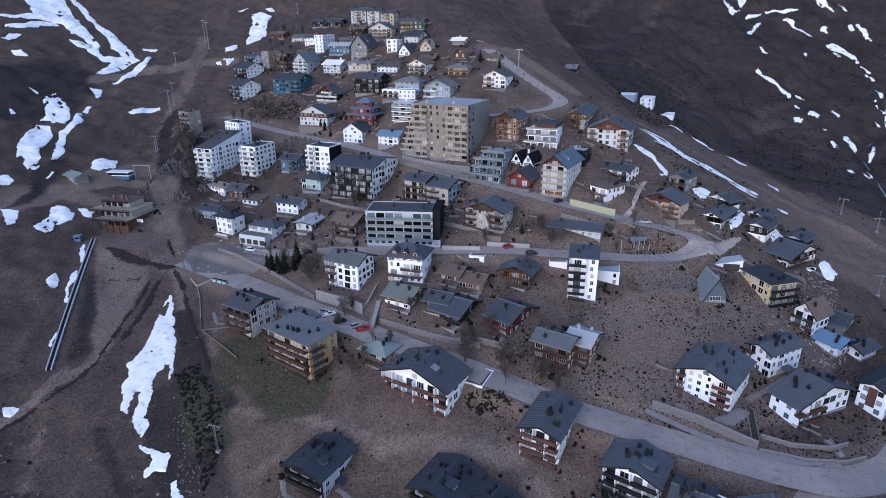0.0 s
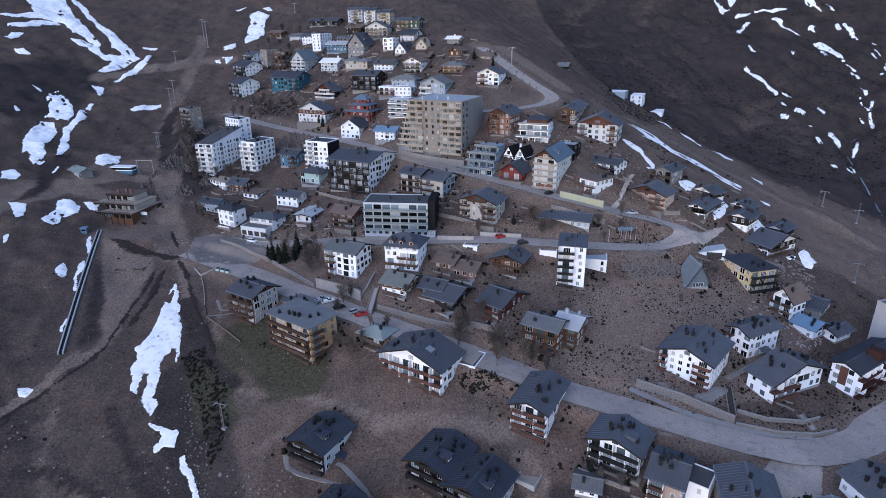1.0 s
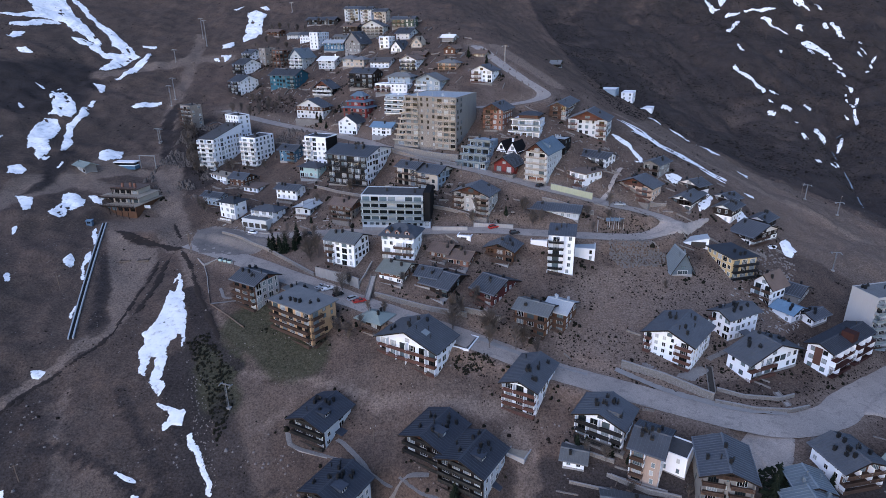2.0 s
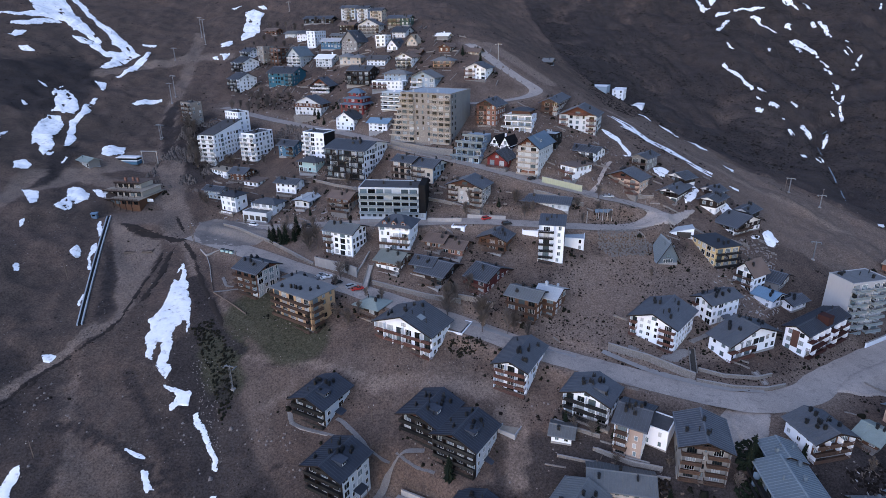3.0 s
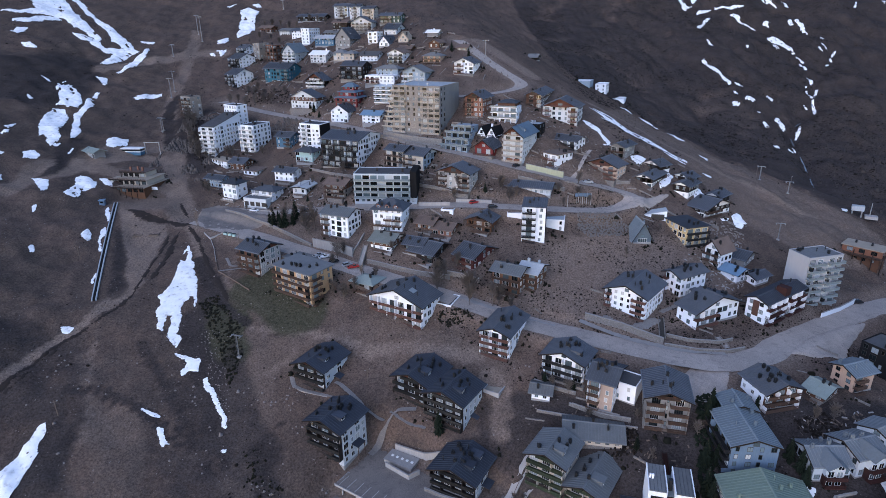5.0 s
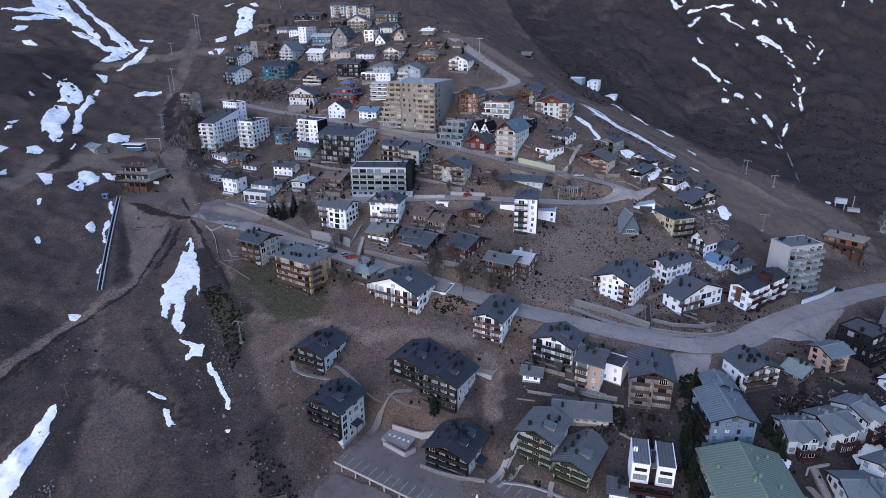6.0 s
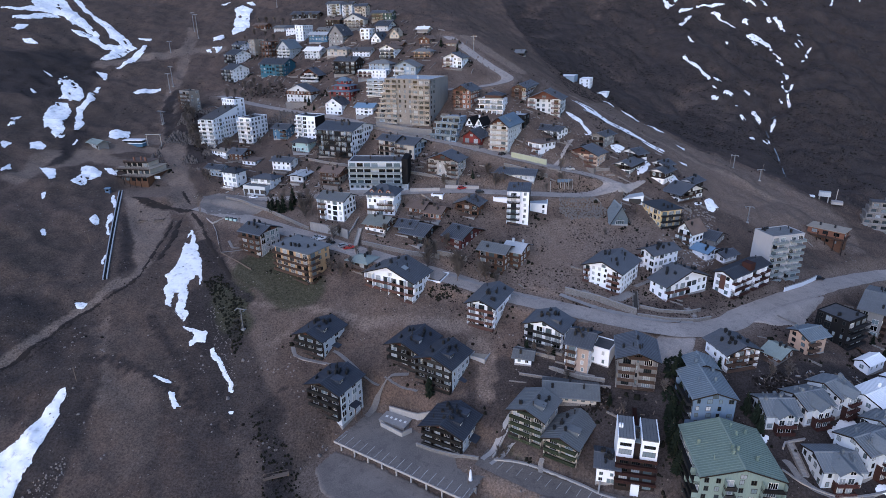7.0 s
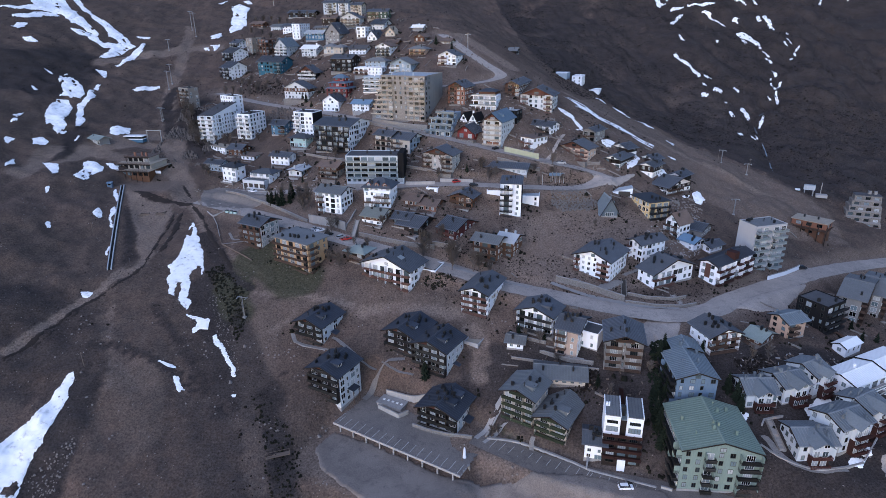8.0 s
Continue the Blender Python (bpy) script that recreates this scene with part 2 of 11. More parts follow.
EARTH, SNOW = earth(), snow_mat()
GLASS = glass_mat("window_glass", (0.10, 0.14, 0.16))
WALL = {
    "white": surface("white_plaster", (0.720, 0.742, 0.785), 0.85, stain=0.10, var=0.05, streak=True),
    "offwhite": surface("offwhite_plaster", (0.50, 0.52, 0.54), 0.85, stain=0.16, var=0.08, streak=True),
    "palegrey": surface("pale_grey_plaster", (0.44, 0.475, 0.51), 0.85, stain=0.14, var=0.07, streak=True),
    "beige": surface("beige_plaster", (0.42, 0.37, 0.315), 0.9, stain=0.18, var=0.1, streak=True),
    "salmon": surface("pink_plaster", (0.48, 0.37, 0.30), 0.9, stain=0.16, var=0.1, streak=True),
    "salmonw": surface("tan_cladding", (0.33, 0.255, 0.215), 0.85, stain=0.2, streak=True),
    "stone": stone_mat("beige_stone", (0.20, 0.178, 0.155), (0.265, 0.236, 0.21), (0.165, 0.148, 0.13)),
    "brick": surface("brick_red", (0.19, 0.098, 0.072), 0.9, stain=0.25),
    "grey": surface("grey_stone_wall", (0.20, 0.195, 0.192), 0.9, stain=0.25, streak=True),
    "greyw": surface("grey_plaster", (0.33, 0.33, 0.34), 0.9, stain=0.12, var=0.06, streak=True),
    "wood": surface("brown_timber", (0.105, 0.055, 0.036), 0.8, grain=8, stain=0.35, streak=True),
    "woodw": surface("warm_timber", (0.115, 0.058, 0.034), 0.75, grain=8, stain=0.35, streak=True),
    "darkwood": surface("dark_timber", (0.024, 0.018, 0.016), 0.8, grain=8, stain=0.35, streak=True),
    "greywood": surface("weathered_grey_wall", (0.34, 0.33, 0.32), 0.9, grain=6, stain=0.3, streak=True),
    "whitewood": surface("white_lower_wall", (0.74, 0.73, 0.72), 0.85, stain=0.12, streak=True),
    "red": surface("red_paint", (0.165, 0.032, 0.030), 0.7, stain=0.25, streak=True),
    "rust": surface("rust_brown_boards", (0.20, 0.092, 0.060), 0.85, grain=8, stain=0.3, streak=True),
    "maroon": surface("maroon_paint", (0.085, 0.027, 0.026), 0.8, stain=0.25, streak=True),
    "teal": surface("teal_paint", (0.028, 0.105, 0.150), 0.7, stain=0.2, streak=True),
    "paleteal": surface("pale_teal_paint", (0.30, 0.42, 0.42), 0.8, stain=0.15, streak=True),
    "blue": surface("blue_paint", (0.06, 0.13, 0.20), 0.75, stain=0.25, streak=True),
    "bluegrey": surface("blue_grey_paint", (0.26, 0.32, 0.38), 0.8, stain=0.2, streak=True),
    "bluew": surface("mid_blue_render", (0.105, 0.152, 0.215), 0.85, stain=0.12, streak=True),
    "greenp": surface("pale_green_render", (0.170, 0.222, 0.198), 0.85, stain=0.15, streak=True),
    "greenw": surface("dark_green_paint", (0.05, 0.075, 0.062), 0.8, stain=0.25, streak=True),
    "orange": surface("orange_render", (0.45, 0.305, 0.225), 0.85, stain=0.15, streak=True),
    "orangew": surface("ochre_render", (0.43, 0.285, 0.165), 0.85, stain=0.2, streak=True),
    "yellow": surface("yellow_render", (0.50, 0.38, 0.20), 0.85, stain=0.15, streak=True),
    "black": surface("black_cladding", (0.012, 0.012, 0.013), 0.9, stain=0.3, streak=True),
    "slatew": surface("slate_panel", (0.10, 0.13, 0.16), 0.7, stain=0.2),
}
ROOF = {
    "slate": surface("dark_seamed_metal", (0.042, 0.049, 0.064), 0.72, grain=2.4, var=0.30, stain=0.35, obvar=0.25, streak=True),
    "midslate": surface("mid_grey_slate_metal", (0.078, 0.087, 0.103), 0.7, grain=2.4, var=0.30, stain=0.35, obvar=0.2, streak=True),
    # slate metal in a paler tone, chiefly for the farther roofs
    "farslate": surface("paler_slate_metal", (0.056, 0.063, 0.076), 0.65, grain=2.4, var=0.30, stain=0.35, obvar=0.35, streak=True),
    "paleslate": surface("pale_slate_metal", (0.132, 0.150, 0.166), 0.7, grain=2.4, stain=0.25, obvar=0.12, streak=True),
    "grey": surface("grey_metal", (0.135, 0.14, 0.145), 0.75, grain=2.4, stain=0.28, obvar=0.2, streak=True),
    "greyseam": surface("grey_seamed_metal", (0.122, 0.132, 0.140), 0.72, grain=2.4, stain=0.28, obvar=0.12, streak=True),
    "greenish": surface("grey_green_metal", (0.15, 0.165, 0.155), 0.6, grain=2.4, stain=0.25, streak=True),
    "light": surface("light_metal", (0.34, 0.37, 0.40), 0.5, grain=2.4, stain=0.22, streak=True),
    "white": surface("white_roof", (0.72, 0.73, 0.75), 0.6, grain=2.4, stain=0.1, var=0.06, streak=True),
    "dark": surface("bitumen", (0.085, 0.085, 0.090), 0.9, stain=0.35, streak=True),
    "beige": surface("sandy_roof", (0.30, 0.26, 0.21), 0.9, stain=0.3, streak=True),
    "brownr": surface("brown_roof", (0.145, 0.11, 0.095), 0.85, stain=0.35, obvar=0.15, streak=True),
    "teal": surface("teal_metal", (0.21, 0.25, 0.235), 0.5, grain=2.4, stain=0.22, streak=True),
    "blue": surface("blue_metal", (0.13, 0.215, 0.31), 0.5, grain=2.4, stain=0.18, streak=True),
    "bluegr": surface("blue_grey_metal", (0.085, 0.13, 0.18), 0.5, grain=2.4, stain=0.22, streak=True),
    "paleblue": surface("pale_blue_metal", (0.120, 0.148, 0.172), 0.65, grain=2.4, stain=0.18, streak=True),
    "green": surface("green_metal", (0.150, 0.196, 0.160), 0.65, grain=2.4, stain=0.2, streak=True),
}
RAIL = {
    "wood": surface("balcony_timber", (0.080, 0.052, 0.040), 0.8, grain=9, stain=0.3, obvar=0.25),
    "darkred": surface("dark_red_rail", (0.058, 0.026, 0.023), 0.8, grain=9, stain=0.3, obvar=0.3),
    "redwood": surface("red_stained_timber", (0.105, 0.053, 0.042), 0.75, grain=9, stain=0.3, obvar=0.2),
    "white": surface("white_rail", (0.76, 0.76, 0.75), 0.8, stain=0.1),
    "beige": surface("beige_rail", (0.40, 0.34, 0.27), 0.85, stain=0.15),
    "dark": surface("dark_rail", (0.018, 0.018, 0.020), 0.7, stain=0.3),
    "green": surface("green_rail", (0.036, 0.046, 0.028), 0.75, stain=0.3, obvar=0.3),
    "darkgreen": surface("weathered_dark_timber", (0.034, 0.033, 0.030), 0.8, grain=9, stain=0.4, obvar=0.6),
    "glass": surface("tinted_glazed_rail", (0.20, 0.23, 0.245), 0.3, stain=0.15),
}
FRAME_W = surface("white_frame", (0.66, 0.66, 0.65), 0.6, stain=0.1)
FRAME_D = surface("dark_frame", (0.05, 0.045, 0.04), 0.6, stain=0.2)
SLAB = surface("concrete_slab", (0.33, 0.32, 0.31), 0.9, stain=0.25)
CONCRETE = surface("grey_concrete", (0.27, 0.26, 0.255), 0.9, stain=0.3, streak=True)
PALECONC = surface("pale_concrete", (0.32, 0.305, 0.295), 0.9, stain=0.22, streak=True)
RUBBLE = stone_mat("rubble_masonry", (0.15, 0.135, 0.122), (0.24, 0.218, 0.20), (0.125, 0.11, 0.10), 2.4)
PAVED = stone_mat("stone_paving", (0.19, 0.175, 0.165), (0.25, 0.232, 0.22), (0.17, 0.155, 0.145), 2.0)
GREENWALL = surface("pale_green_painted_wall", (0.33, 0.34, 0.24), 0.9, stain=0.2, streak=True)
ASPHALT = asphalt_mat("worn_asphalt", (0.285, 0.250, 0.228), (0.350, 0.302, 0.270), (0.195, 0.172, 0.160))
DECKING = surface("dark_red_decking", (0.036, 0.018, 0.016), 0.85, grain=9, stain=0.35, streak=True)
DECKASPHALT = asphalt_mat("grey_deck_asphalt", (0.150, 0.133, 0.125), (0.182, 0.159, 0.146), (0.106, 0.095, 0.090))
YARDASPHALT = asphalt_mat("dusty_yard_asphalt", (0.152, 0.130, 0.119), (0.205, 0.175, 0.158), (0.112, 0.097, 0.090))
DARKASPHALT = asphalt_mat("dark_asphalt", (0.135, 0.118, 0.109), (0.175, 0.149, 0.134), (0.092, 0.082, 0.077))
PAINT = surface("road_paint", (0.45, 0.45, 0.43), 0.8, stain=0.35, var=0.3)
WATER = surface("stream_water", (0.20, 0.24, 0.28), 0.12, stain=0.5, var=0.4, bump=0.5)
MUD = surface("wet_mud", (0.033, 0.026, 0.023), 0.85, grain=2.5, var=0.35, stain=0.3, bump=0.4)
VERGE = surface("dark_verge_boards", (0.022, 0.017, 0.015), 0.8, grain=9, stain=0.3)
CHIM = surface("dark_chimney_metal", (0.011, 0.012, 0.014), 0.5, stain=0.3)
STEEL = surface("galvanised_steel", (0.24, 0.25, 0.265), 0.45, 0.6, stain=0.2)
POLEWOOD = surface("pole_timber", (0.14, 0.11, 0.09), 0.9, grain=9, stain=0.3)
BARK = surface("bark", (0.12, 0.10, 0.09), 0.95, grain=6, stain=0.3)
TWIG = surface("bare_twigs", (0.105, 0.090, 0.081), 0.95, stain=0.3, obvar=0.25)
NEEDLE = surface("conifer_needles", (0.011, 0.016, 0.010), 0.9, grain=5, stain=0.4, obvar=0.3)
SHRUB = surface("dry_shrub", (0.016, 0.013, 0.011), 0.95, grain=4, stain=0.4)
ROCK = surface("scree_rock", (0.21, 0.185, 0.17), 0.95, grain=2, stain=0.4)
GLASSRAIL = surface("tinted_glass_rail", (0.16, 0.19, 0.20), 0.15, stain=0.1, bump=0)
DARKSCRUB = surface("dark_green_scrub", (0.013, 0.013, 0.009), 0.95, grain=4, stain=0.4)
CRAG = surface("grey_crag", (0.135, 0.128, 0.125), 0.95, grain=2, stain=0.4)
SCREE = surface("dark_scree", (0.052, 0.045, 0.042), 0.95, grain=2, stain=0.4)
TYRE = surface("tyre_rubber", (0.015, 0.015, 0.015), 0.85, stain=0.2)
CARGLASS = surface("car_glass", (0.02, 0.025, 0.03), 0.1, stain=0.1, bump=0)
GABLEWOOD = surface("red_brown_gable_boards", (0.115, 0.050, 0.034), 0.8, grain=8, stain=0.35, streak=True)
# The light raised seams catch is put in as a paler rib colour.
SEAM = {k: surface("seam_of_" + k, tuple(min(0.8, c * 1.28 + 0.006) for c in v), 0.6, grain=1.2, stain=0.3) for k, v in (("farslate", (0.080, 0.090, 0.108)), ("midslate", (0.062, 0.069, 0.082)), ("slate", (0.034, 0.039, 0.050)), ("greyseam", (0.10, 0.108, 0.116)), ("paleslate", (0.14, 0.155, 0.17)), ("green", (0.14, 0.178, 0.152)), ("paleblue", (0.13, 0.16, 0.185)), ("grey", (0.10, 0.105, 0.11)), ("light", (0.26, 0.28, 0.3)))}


# ---- ground ----
GRID = [
    [-126, -81, -35, 14, 66, 114, 150, 182, 203, 221, 245],
    [-104, -67, -30, 6, 48, 83, 92, 102, 139, 190, 235],
    [-82, -53, -24, 5, 32, 35, 46, 75, 133, 179, 220],
    [-62, -41, -20, 1, 3, 45, 58, 105, 155, 181, 203],
    [-44, -30, -22, -19, 15, 45, 84, 143, 168, 174, 190],
    [-28, -18, -7, 12, 41, 28, 98, 116, 130, 156, 193],
    [-12, -5, 5, 19, 18, 31, 58, 44, 117, 166, 213],
    [9, 4, -1, -9, -22, -12, 32, 58, 128, 185, 239],
    [31, 9, -15, -39, -52, -41, -3, 49, 109, 185, 265],
]
GRID = np.array(GRID, float)


def spline(s):
    a = np.abs(s)
    return np.where(a < 1, 2 / 3 - a * a + a ** 3 / 2, np.where(a < 2, (2 - a) ** 3 / 6, 0))


def hill(x, y):
    """The smooth lie of the land."""
    x, y = np.asarray(x, float), np.asarray(y, float)
    u = np.arcsinh(np.clip(x - 20, -700, 700) / 150) / 0.48 + 4
    v = np.log((np.clip(y, -75, 1150) + 130) / 130) / 0.26 + 1.6
    a, b = spline(u[..., None] - np.arange(9)), spline(v[..., None] - np.arange(11))
    z = np.einsum("...i,ij,...j->...", a, GRID, b) / (a.sum(-1) * b.sum(-1))
    return z + 0.0011 * np.clip(y - 580, 0, 420) ** 2


def dense(line, step=2.0):
    """A polyline rounded and cut into even steps."""
    p = np.array(line, float)
    for _ in range(2):
        q = np.empty((2 * len(p), 2))
        q[0], q[-1] = p[0], p[-1]
        q[1:-1:2], q[2:-1:2] = p[:-1] * 0.75 + p[1:] * 0.25, p[:-1] * 0.25 + p[1:] * 0.75
        p = q
    d = np.concatenate([[0], np.cumsum(np.hypot(*np.diff(p, axis=0).T))])
    s = np.linspace(0, d[-1], max(2, int(d[-1] / step)))
    return np.stack([np.interp(s, d, p[:, 0]), np.interp(s, d, p[:, 1])], 1)


def smooth(z, n):
    k = np.ones(2 * n + 1) / (2 * n + 1)
    return np.convolve(np.pad(z, n, mode="edge"), k, "valid")


ROADS = {}
ROADS["main"] = (11, [(-112.6, 239.3), (-101.1, 233.0), (-81.7, 220.8), (-63.3, 208.0), (-46.5, 196.9), (-31.0, 187.7), (-11.8, 177.6), (4.1, 170.4), (21.2, 162.1), (37.2, 152.5), (52.7, 145.9), (68.8, 137.8), (82.1, 130.7), (95.1, 124.9), (105.7, 123.3), (121.9, 128.1), (131.4, 136.1), (151.9, 148.3), (186.1, 168.6), (222.5, 186.8), (254.6, 200.3), (289.1, 212.6)])
ROADS["upper"] = (8.5, [(-98.3, 248.3), (-85.5, 243.5), (-69.2, 238.5), (-54.0, 236.0), (-39.0, 233.0), (-19.5, 226.6), (1.4, 223.1), (21.7, 221.3), (37.1, 218.9), (52.5, 217.1), (70.4, 217.0), (88.5, 217.2), (100.1, 221.4), (105.6, 227.3), (102.4, 231.8), (91.1, 234.0), (79.5, 235.3), (68.4, 239.0), (54.7, 242.7), (41.1, 249.0), (24.7, 258.6), (9.8, 268.0), (-6.0, 279.9), (-23.5, 296.7), (-43.2, 318.2), (-72.7, 345.0), (-97.5, 366.0), (-123.9, 385.6), (-142.4, 398.6)])
ROADS["top"] = (8, [(20.3, 314.1), (34.8, 311.2), (49.6, 313.1), (60.8, 318.4), (65.1, 326.2), (60.5, 335.4), (51.4, 349.7), (42.1, 368.8), (35.2, 386.8), (29.1, 401.3)])
ROADS["spur"] = (8, [(99.8, 122.8), (93.0, 117.9), (88.8, 112.3), (87.4, 106.1)])
ROADS["low"] = (9, [(93.2, 50.0), (79.6, 57.2), (64.4, 63.0), (48.7, 70.5), (32.0, 80.4), (21.5, 88.0)])
TRACKS = []
TRACKS.append((0, 7, 0.7, [(43.6, 401.3), (58.0, 372.1), (74.5, 345.9)]))
TRACKS.append((0, 6, 0.55, [(-122.6, 240.3), (-130.3, 264.0), (-137.4, 289.9), (-146.2, 310.3), (-157.0, 330.0), (-166.9, 354.6), (-174.3, 380.3), (-180.7, 413.3), (-185.9, 450.0), (-193.2, 498.3), (-202.7, 540.9)]))
TRACKS.append((0, 7, 0.6, [(-133.1, 270.2), (-154.2, 279.3), (-176.9, 284.5), (-200.8, 286.2), (-206.0, 274.5), (-203.0, 254.0), (-204.3, 242.8)]))
TRACKS.append((0, 6, 0.5, [(-158.2, 329.7), (-173.7, 321.2), (-185.3, 310.7), (-191.2, 296.5)]))
TRACKS.append((0, 8, 0.7, [(-165.3, 491.2), (-188.0, 488.7), (-203.4, 466.3), (-219.7, 451.6), (-239.9, 430.3)]))
TRACKS.append((0, 26, 0.15, [(-66.2, 122.6), (-66.1, 103.2), (-74.5, 85.0), (-85.1, 74.6)]))
TRACKS.append((0, 22, 0.15, [(-111.6, 123.3), (-104.6, 99.4), (-105.2, 82.7)]))
TRACKS.append((0, 14, 0.20, [(-23.0, 142.5), (-6.7, 140.1), (9.2, 137.3), (28.2, 130.3), (30.0, 115.8)]))
TRACKS.append((0, 10, 0.30, [(-68.8, 158.4), (-62.4, 143.7), (-58.7, 126.7), (-57.1, 115.2)]))
TRACKS.append((1, 14, 0.8, [(-67.5, 178.3), (-61.0, 175.5), (-56.1, 170.7), (-49.1, 164.0)]))
TRACKS.append((1, 9, 0.7, [(-83.7, 170.1), (-78.3, 158.5), (-71.9, 145.9)]))
TRACKS.append((2, 12, 0.8, [(-85.6, 158.3), (-79.5, 148.1), (-73.4, 136.6), (-67.9, 126.3), (-64.5, 116.7), (-55.1, 106.3)]))
TRACKS.append((2, 40, 0.75, [(280.9, 313.9), (346.8, 400.8), (345.3, 442.5), (394.1, 573.6)]))
TRACKS.append((2, 40, 0.6, [(200.3, 587.0), (228.2, 505.3), (240.4, 436.6)]))
TRACKS.append((2, 30, 0.7, [(-279.0, 387.9), (-248.6, 356.0), (-259.3, 421.3)]))
TRACKS.append((2, 18, 0.7, [(-155.5, 357.1), (-142.1, 326.0), (-133.5, 304.3)]))
TRACKS.append((0, 5, 0.8, [(-192.8, 289.3), (-179.4, 295.5), (-167.4, 307.5), (-150.0, 306.7), (-139.3, 285.5), (-127.6, 256.2)]))
TRACKS.append((0, 5, 0.7, [(24.1, 128.8), (27.8, 120.1), (26.5, 109.2)]))
TRACKS.append((0, 4, 0.6, [(-19.0, 144.4), (-6.8, 145.6), (9.4, 141.3), (21.2, 138.0)]))
TRACKS.append((2, 10, 0.9, [(32.7, 113.1), (44.9, 110.1), (55.8, 102.5), (65.5, 93.3), (63.0, 83.8), (57.7, 77.8)]))
TRACKS.append((2, 8, 0.9, [(87.4, 105.3), (84.4, 91.1), (81.8, 79.3), (78.6, 69.2)]))
TRACKS.append((2, 8, 0.9, [(104.6, 83.5), (104.6, 75.3), (110.6, 70.6), (116.4, 72.9)]))
TRACKS.append((2, 8, 0.8, [(107.2, 63.8), (112.0, 54.6), (124.6, 53.0)]))
TRACKS.append((2, 6, 0.8, [(58.8, 68.1), (71.3, 62.9)]))
TRACKS.append((2, 12, 0.7, [(117.1, 97.2), (131.9, 97.4), (143.4, 95.4), (162.8, 98.0)]))
TRACKS.append((2, 10, 0.6, [(26.4, 114.5), (26.4, 96.8), (27.2, 86.9)]))
TRACKS.append((1, 4, 0.7, [(34.4, 90.0), (38.4, 84.4), (43.2, 79.6), (49.9, 76.2)]))
TRACKS.append((1, 4, 0.6, [(60.6, 68.1), (71.2, 62.6)]))
TRACKS.append((2, 9, 0.85, [(-115.9, 104.9), (-115.0, 93.9), (-115.1, 82.1), (-114.6, 73.3)]))
TRACKS.append((2, 26, 0.5, [(-152.4, 134.4), (-139.8, 124.6), (-130.1, 120.6)]))
TRACKS.append((2, 20, 0.4, [(-84.0, 92.6), (-74.0, 77.0), (-69.2, 66.3)]))
TRACKS.append((2, 16, 0.5, [(-65.6, 100.9), (-58.9, 88.1), (-54.2, 74.3)]))
TRACKS.append((0, 5, 0.36, [(-66.2, 133.1), (-60.1, 117.9), (-55.9, 99.2), (-53.0, 86.3), (-49.8, 74.5)]))
TRACKS.append((0, 4, 0.30, [(-122.0, 139.7), (-111.6, 123.3), (-101.7, 104.3), (-90.0, 83.8)]))
TRACKS.append((0, 2, 0.48, [(-120.4, 146.7), (-117.7, 134.0), (-109.7, 118.2), (-107.1, 106.0)]))
TRACKS.append((2, 2, 0.8, [(-120.2, 124.9), (-106.6, 126.2), (-91.7, 117.9), (-79.3, 109.2)]))
TRACKS.append((0, 9, 0.3, [(125.5, 502.3), (184.1, 541.1), (251.8, 556.7)]))
TRACKS.append((0, 24, 0.35, [(243.3, 435.3), (254.7, 409.8), (256.9, 383.8)]))
TRACKS.append((0, 14, 0.3, [(367.8, 409.6), (375.6, 392.0), (376.7, 373.7)]))
TRACKS.append((2, 12, 0.95, [(402.8, 540.4), (374.9, 505.0), (347.1, 474.1), (324.2, 433.8), (309.7, 408.2), (287.6, 389.1), (271.6, 363.2), (261.8, 331.1), (246.3, 302.0), (244.3, 280.4)]))
TRACKS.append((2, 25, 0.6, [(294.2, 619.8), (294.9, 543.3), (356.8, 587.0)]))
TRACKS.append((0, 3, 0.8, [(108.9, 330.0), (138.9, 322.1), (164.3, 284.6), (191.0, 261.5), (212.6, 247.3)]))
TRACKS.append((0, 5, 0.85, [(-203.0, 249.8), (-204.6, 258.7), (-193.4, 269.1), (-189.0, 290.4), (-178.6, 306.6), (-165.5, 317.7), (-152.1, 324.6), (-144.5, 312.8), (-141.2, 292.9), (-136.0, 275.1), (-128.0, 254.8)]))
TRACKS.append((2, 3.5, 0.95, [(-155.1, 326.4), (-165.4, 353.3), (-174.7, 378.2), (-175.5, 402.4)]))
TRACKS.append((2, 5, 0.7, [(-98.0, 199.7), (-91.6, 189.2), (-85.3, 179.9)]))
TRACKS.append((0, 2, 0.7, [(-75.1, 158.5), (-40.6, 153.8), (-23.3, 146.9), (-10.9, 143.7)]))
TRACKS.append((0, 1.5, 0.8, [(-82.1, 202.6), (-83.7, 190.6), (-81.9, 179.7)]))
TRACKS.append((2, 3, 0.8, [(236.5, 575.2), (286.7, 607.3), (374.5, 658.9)]))
TRACKS.append((0, 6, 0.25, [(106.6, 524.1), (162.5, 581.6), (203.8, 563.1), (236.5, 575.2)]))
TRACKS.append((2, 2.4, 0.95, [(-100.3, 201.4), (-92.2, 186.7), (-84.9, 175.7), (-76.4, 166.2), (-68.0, 159.3)]))
TRACKS.append((0, 2.2, 0.8, [(-112.9, 229.5), (-96.8, 199.1), (-87.8, 186.4), (-74.8, 176.9), (-62.1, 164.9)]))
TRACKS.append((2, 1.4, 0.9, [(-106.4, 122.9), (-97.0, 120.2), (-84.6, 116.7), (-71.2, 109.0), (-64.3, 107.4)]))
TRACKS.append((0, 5, 0.36, [(-72.1, 149.6), (-66.2, 130.9), (-60.2, 111.2), (-54.9, 93.6)]))
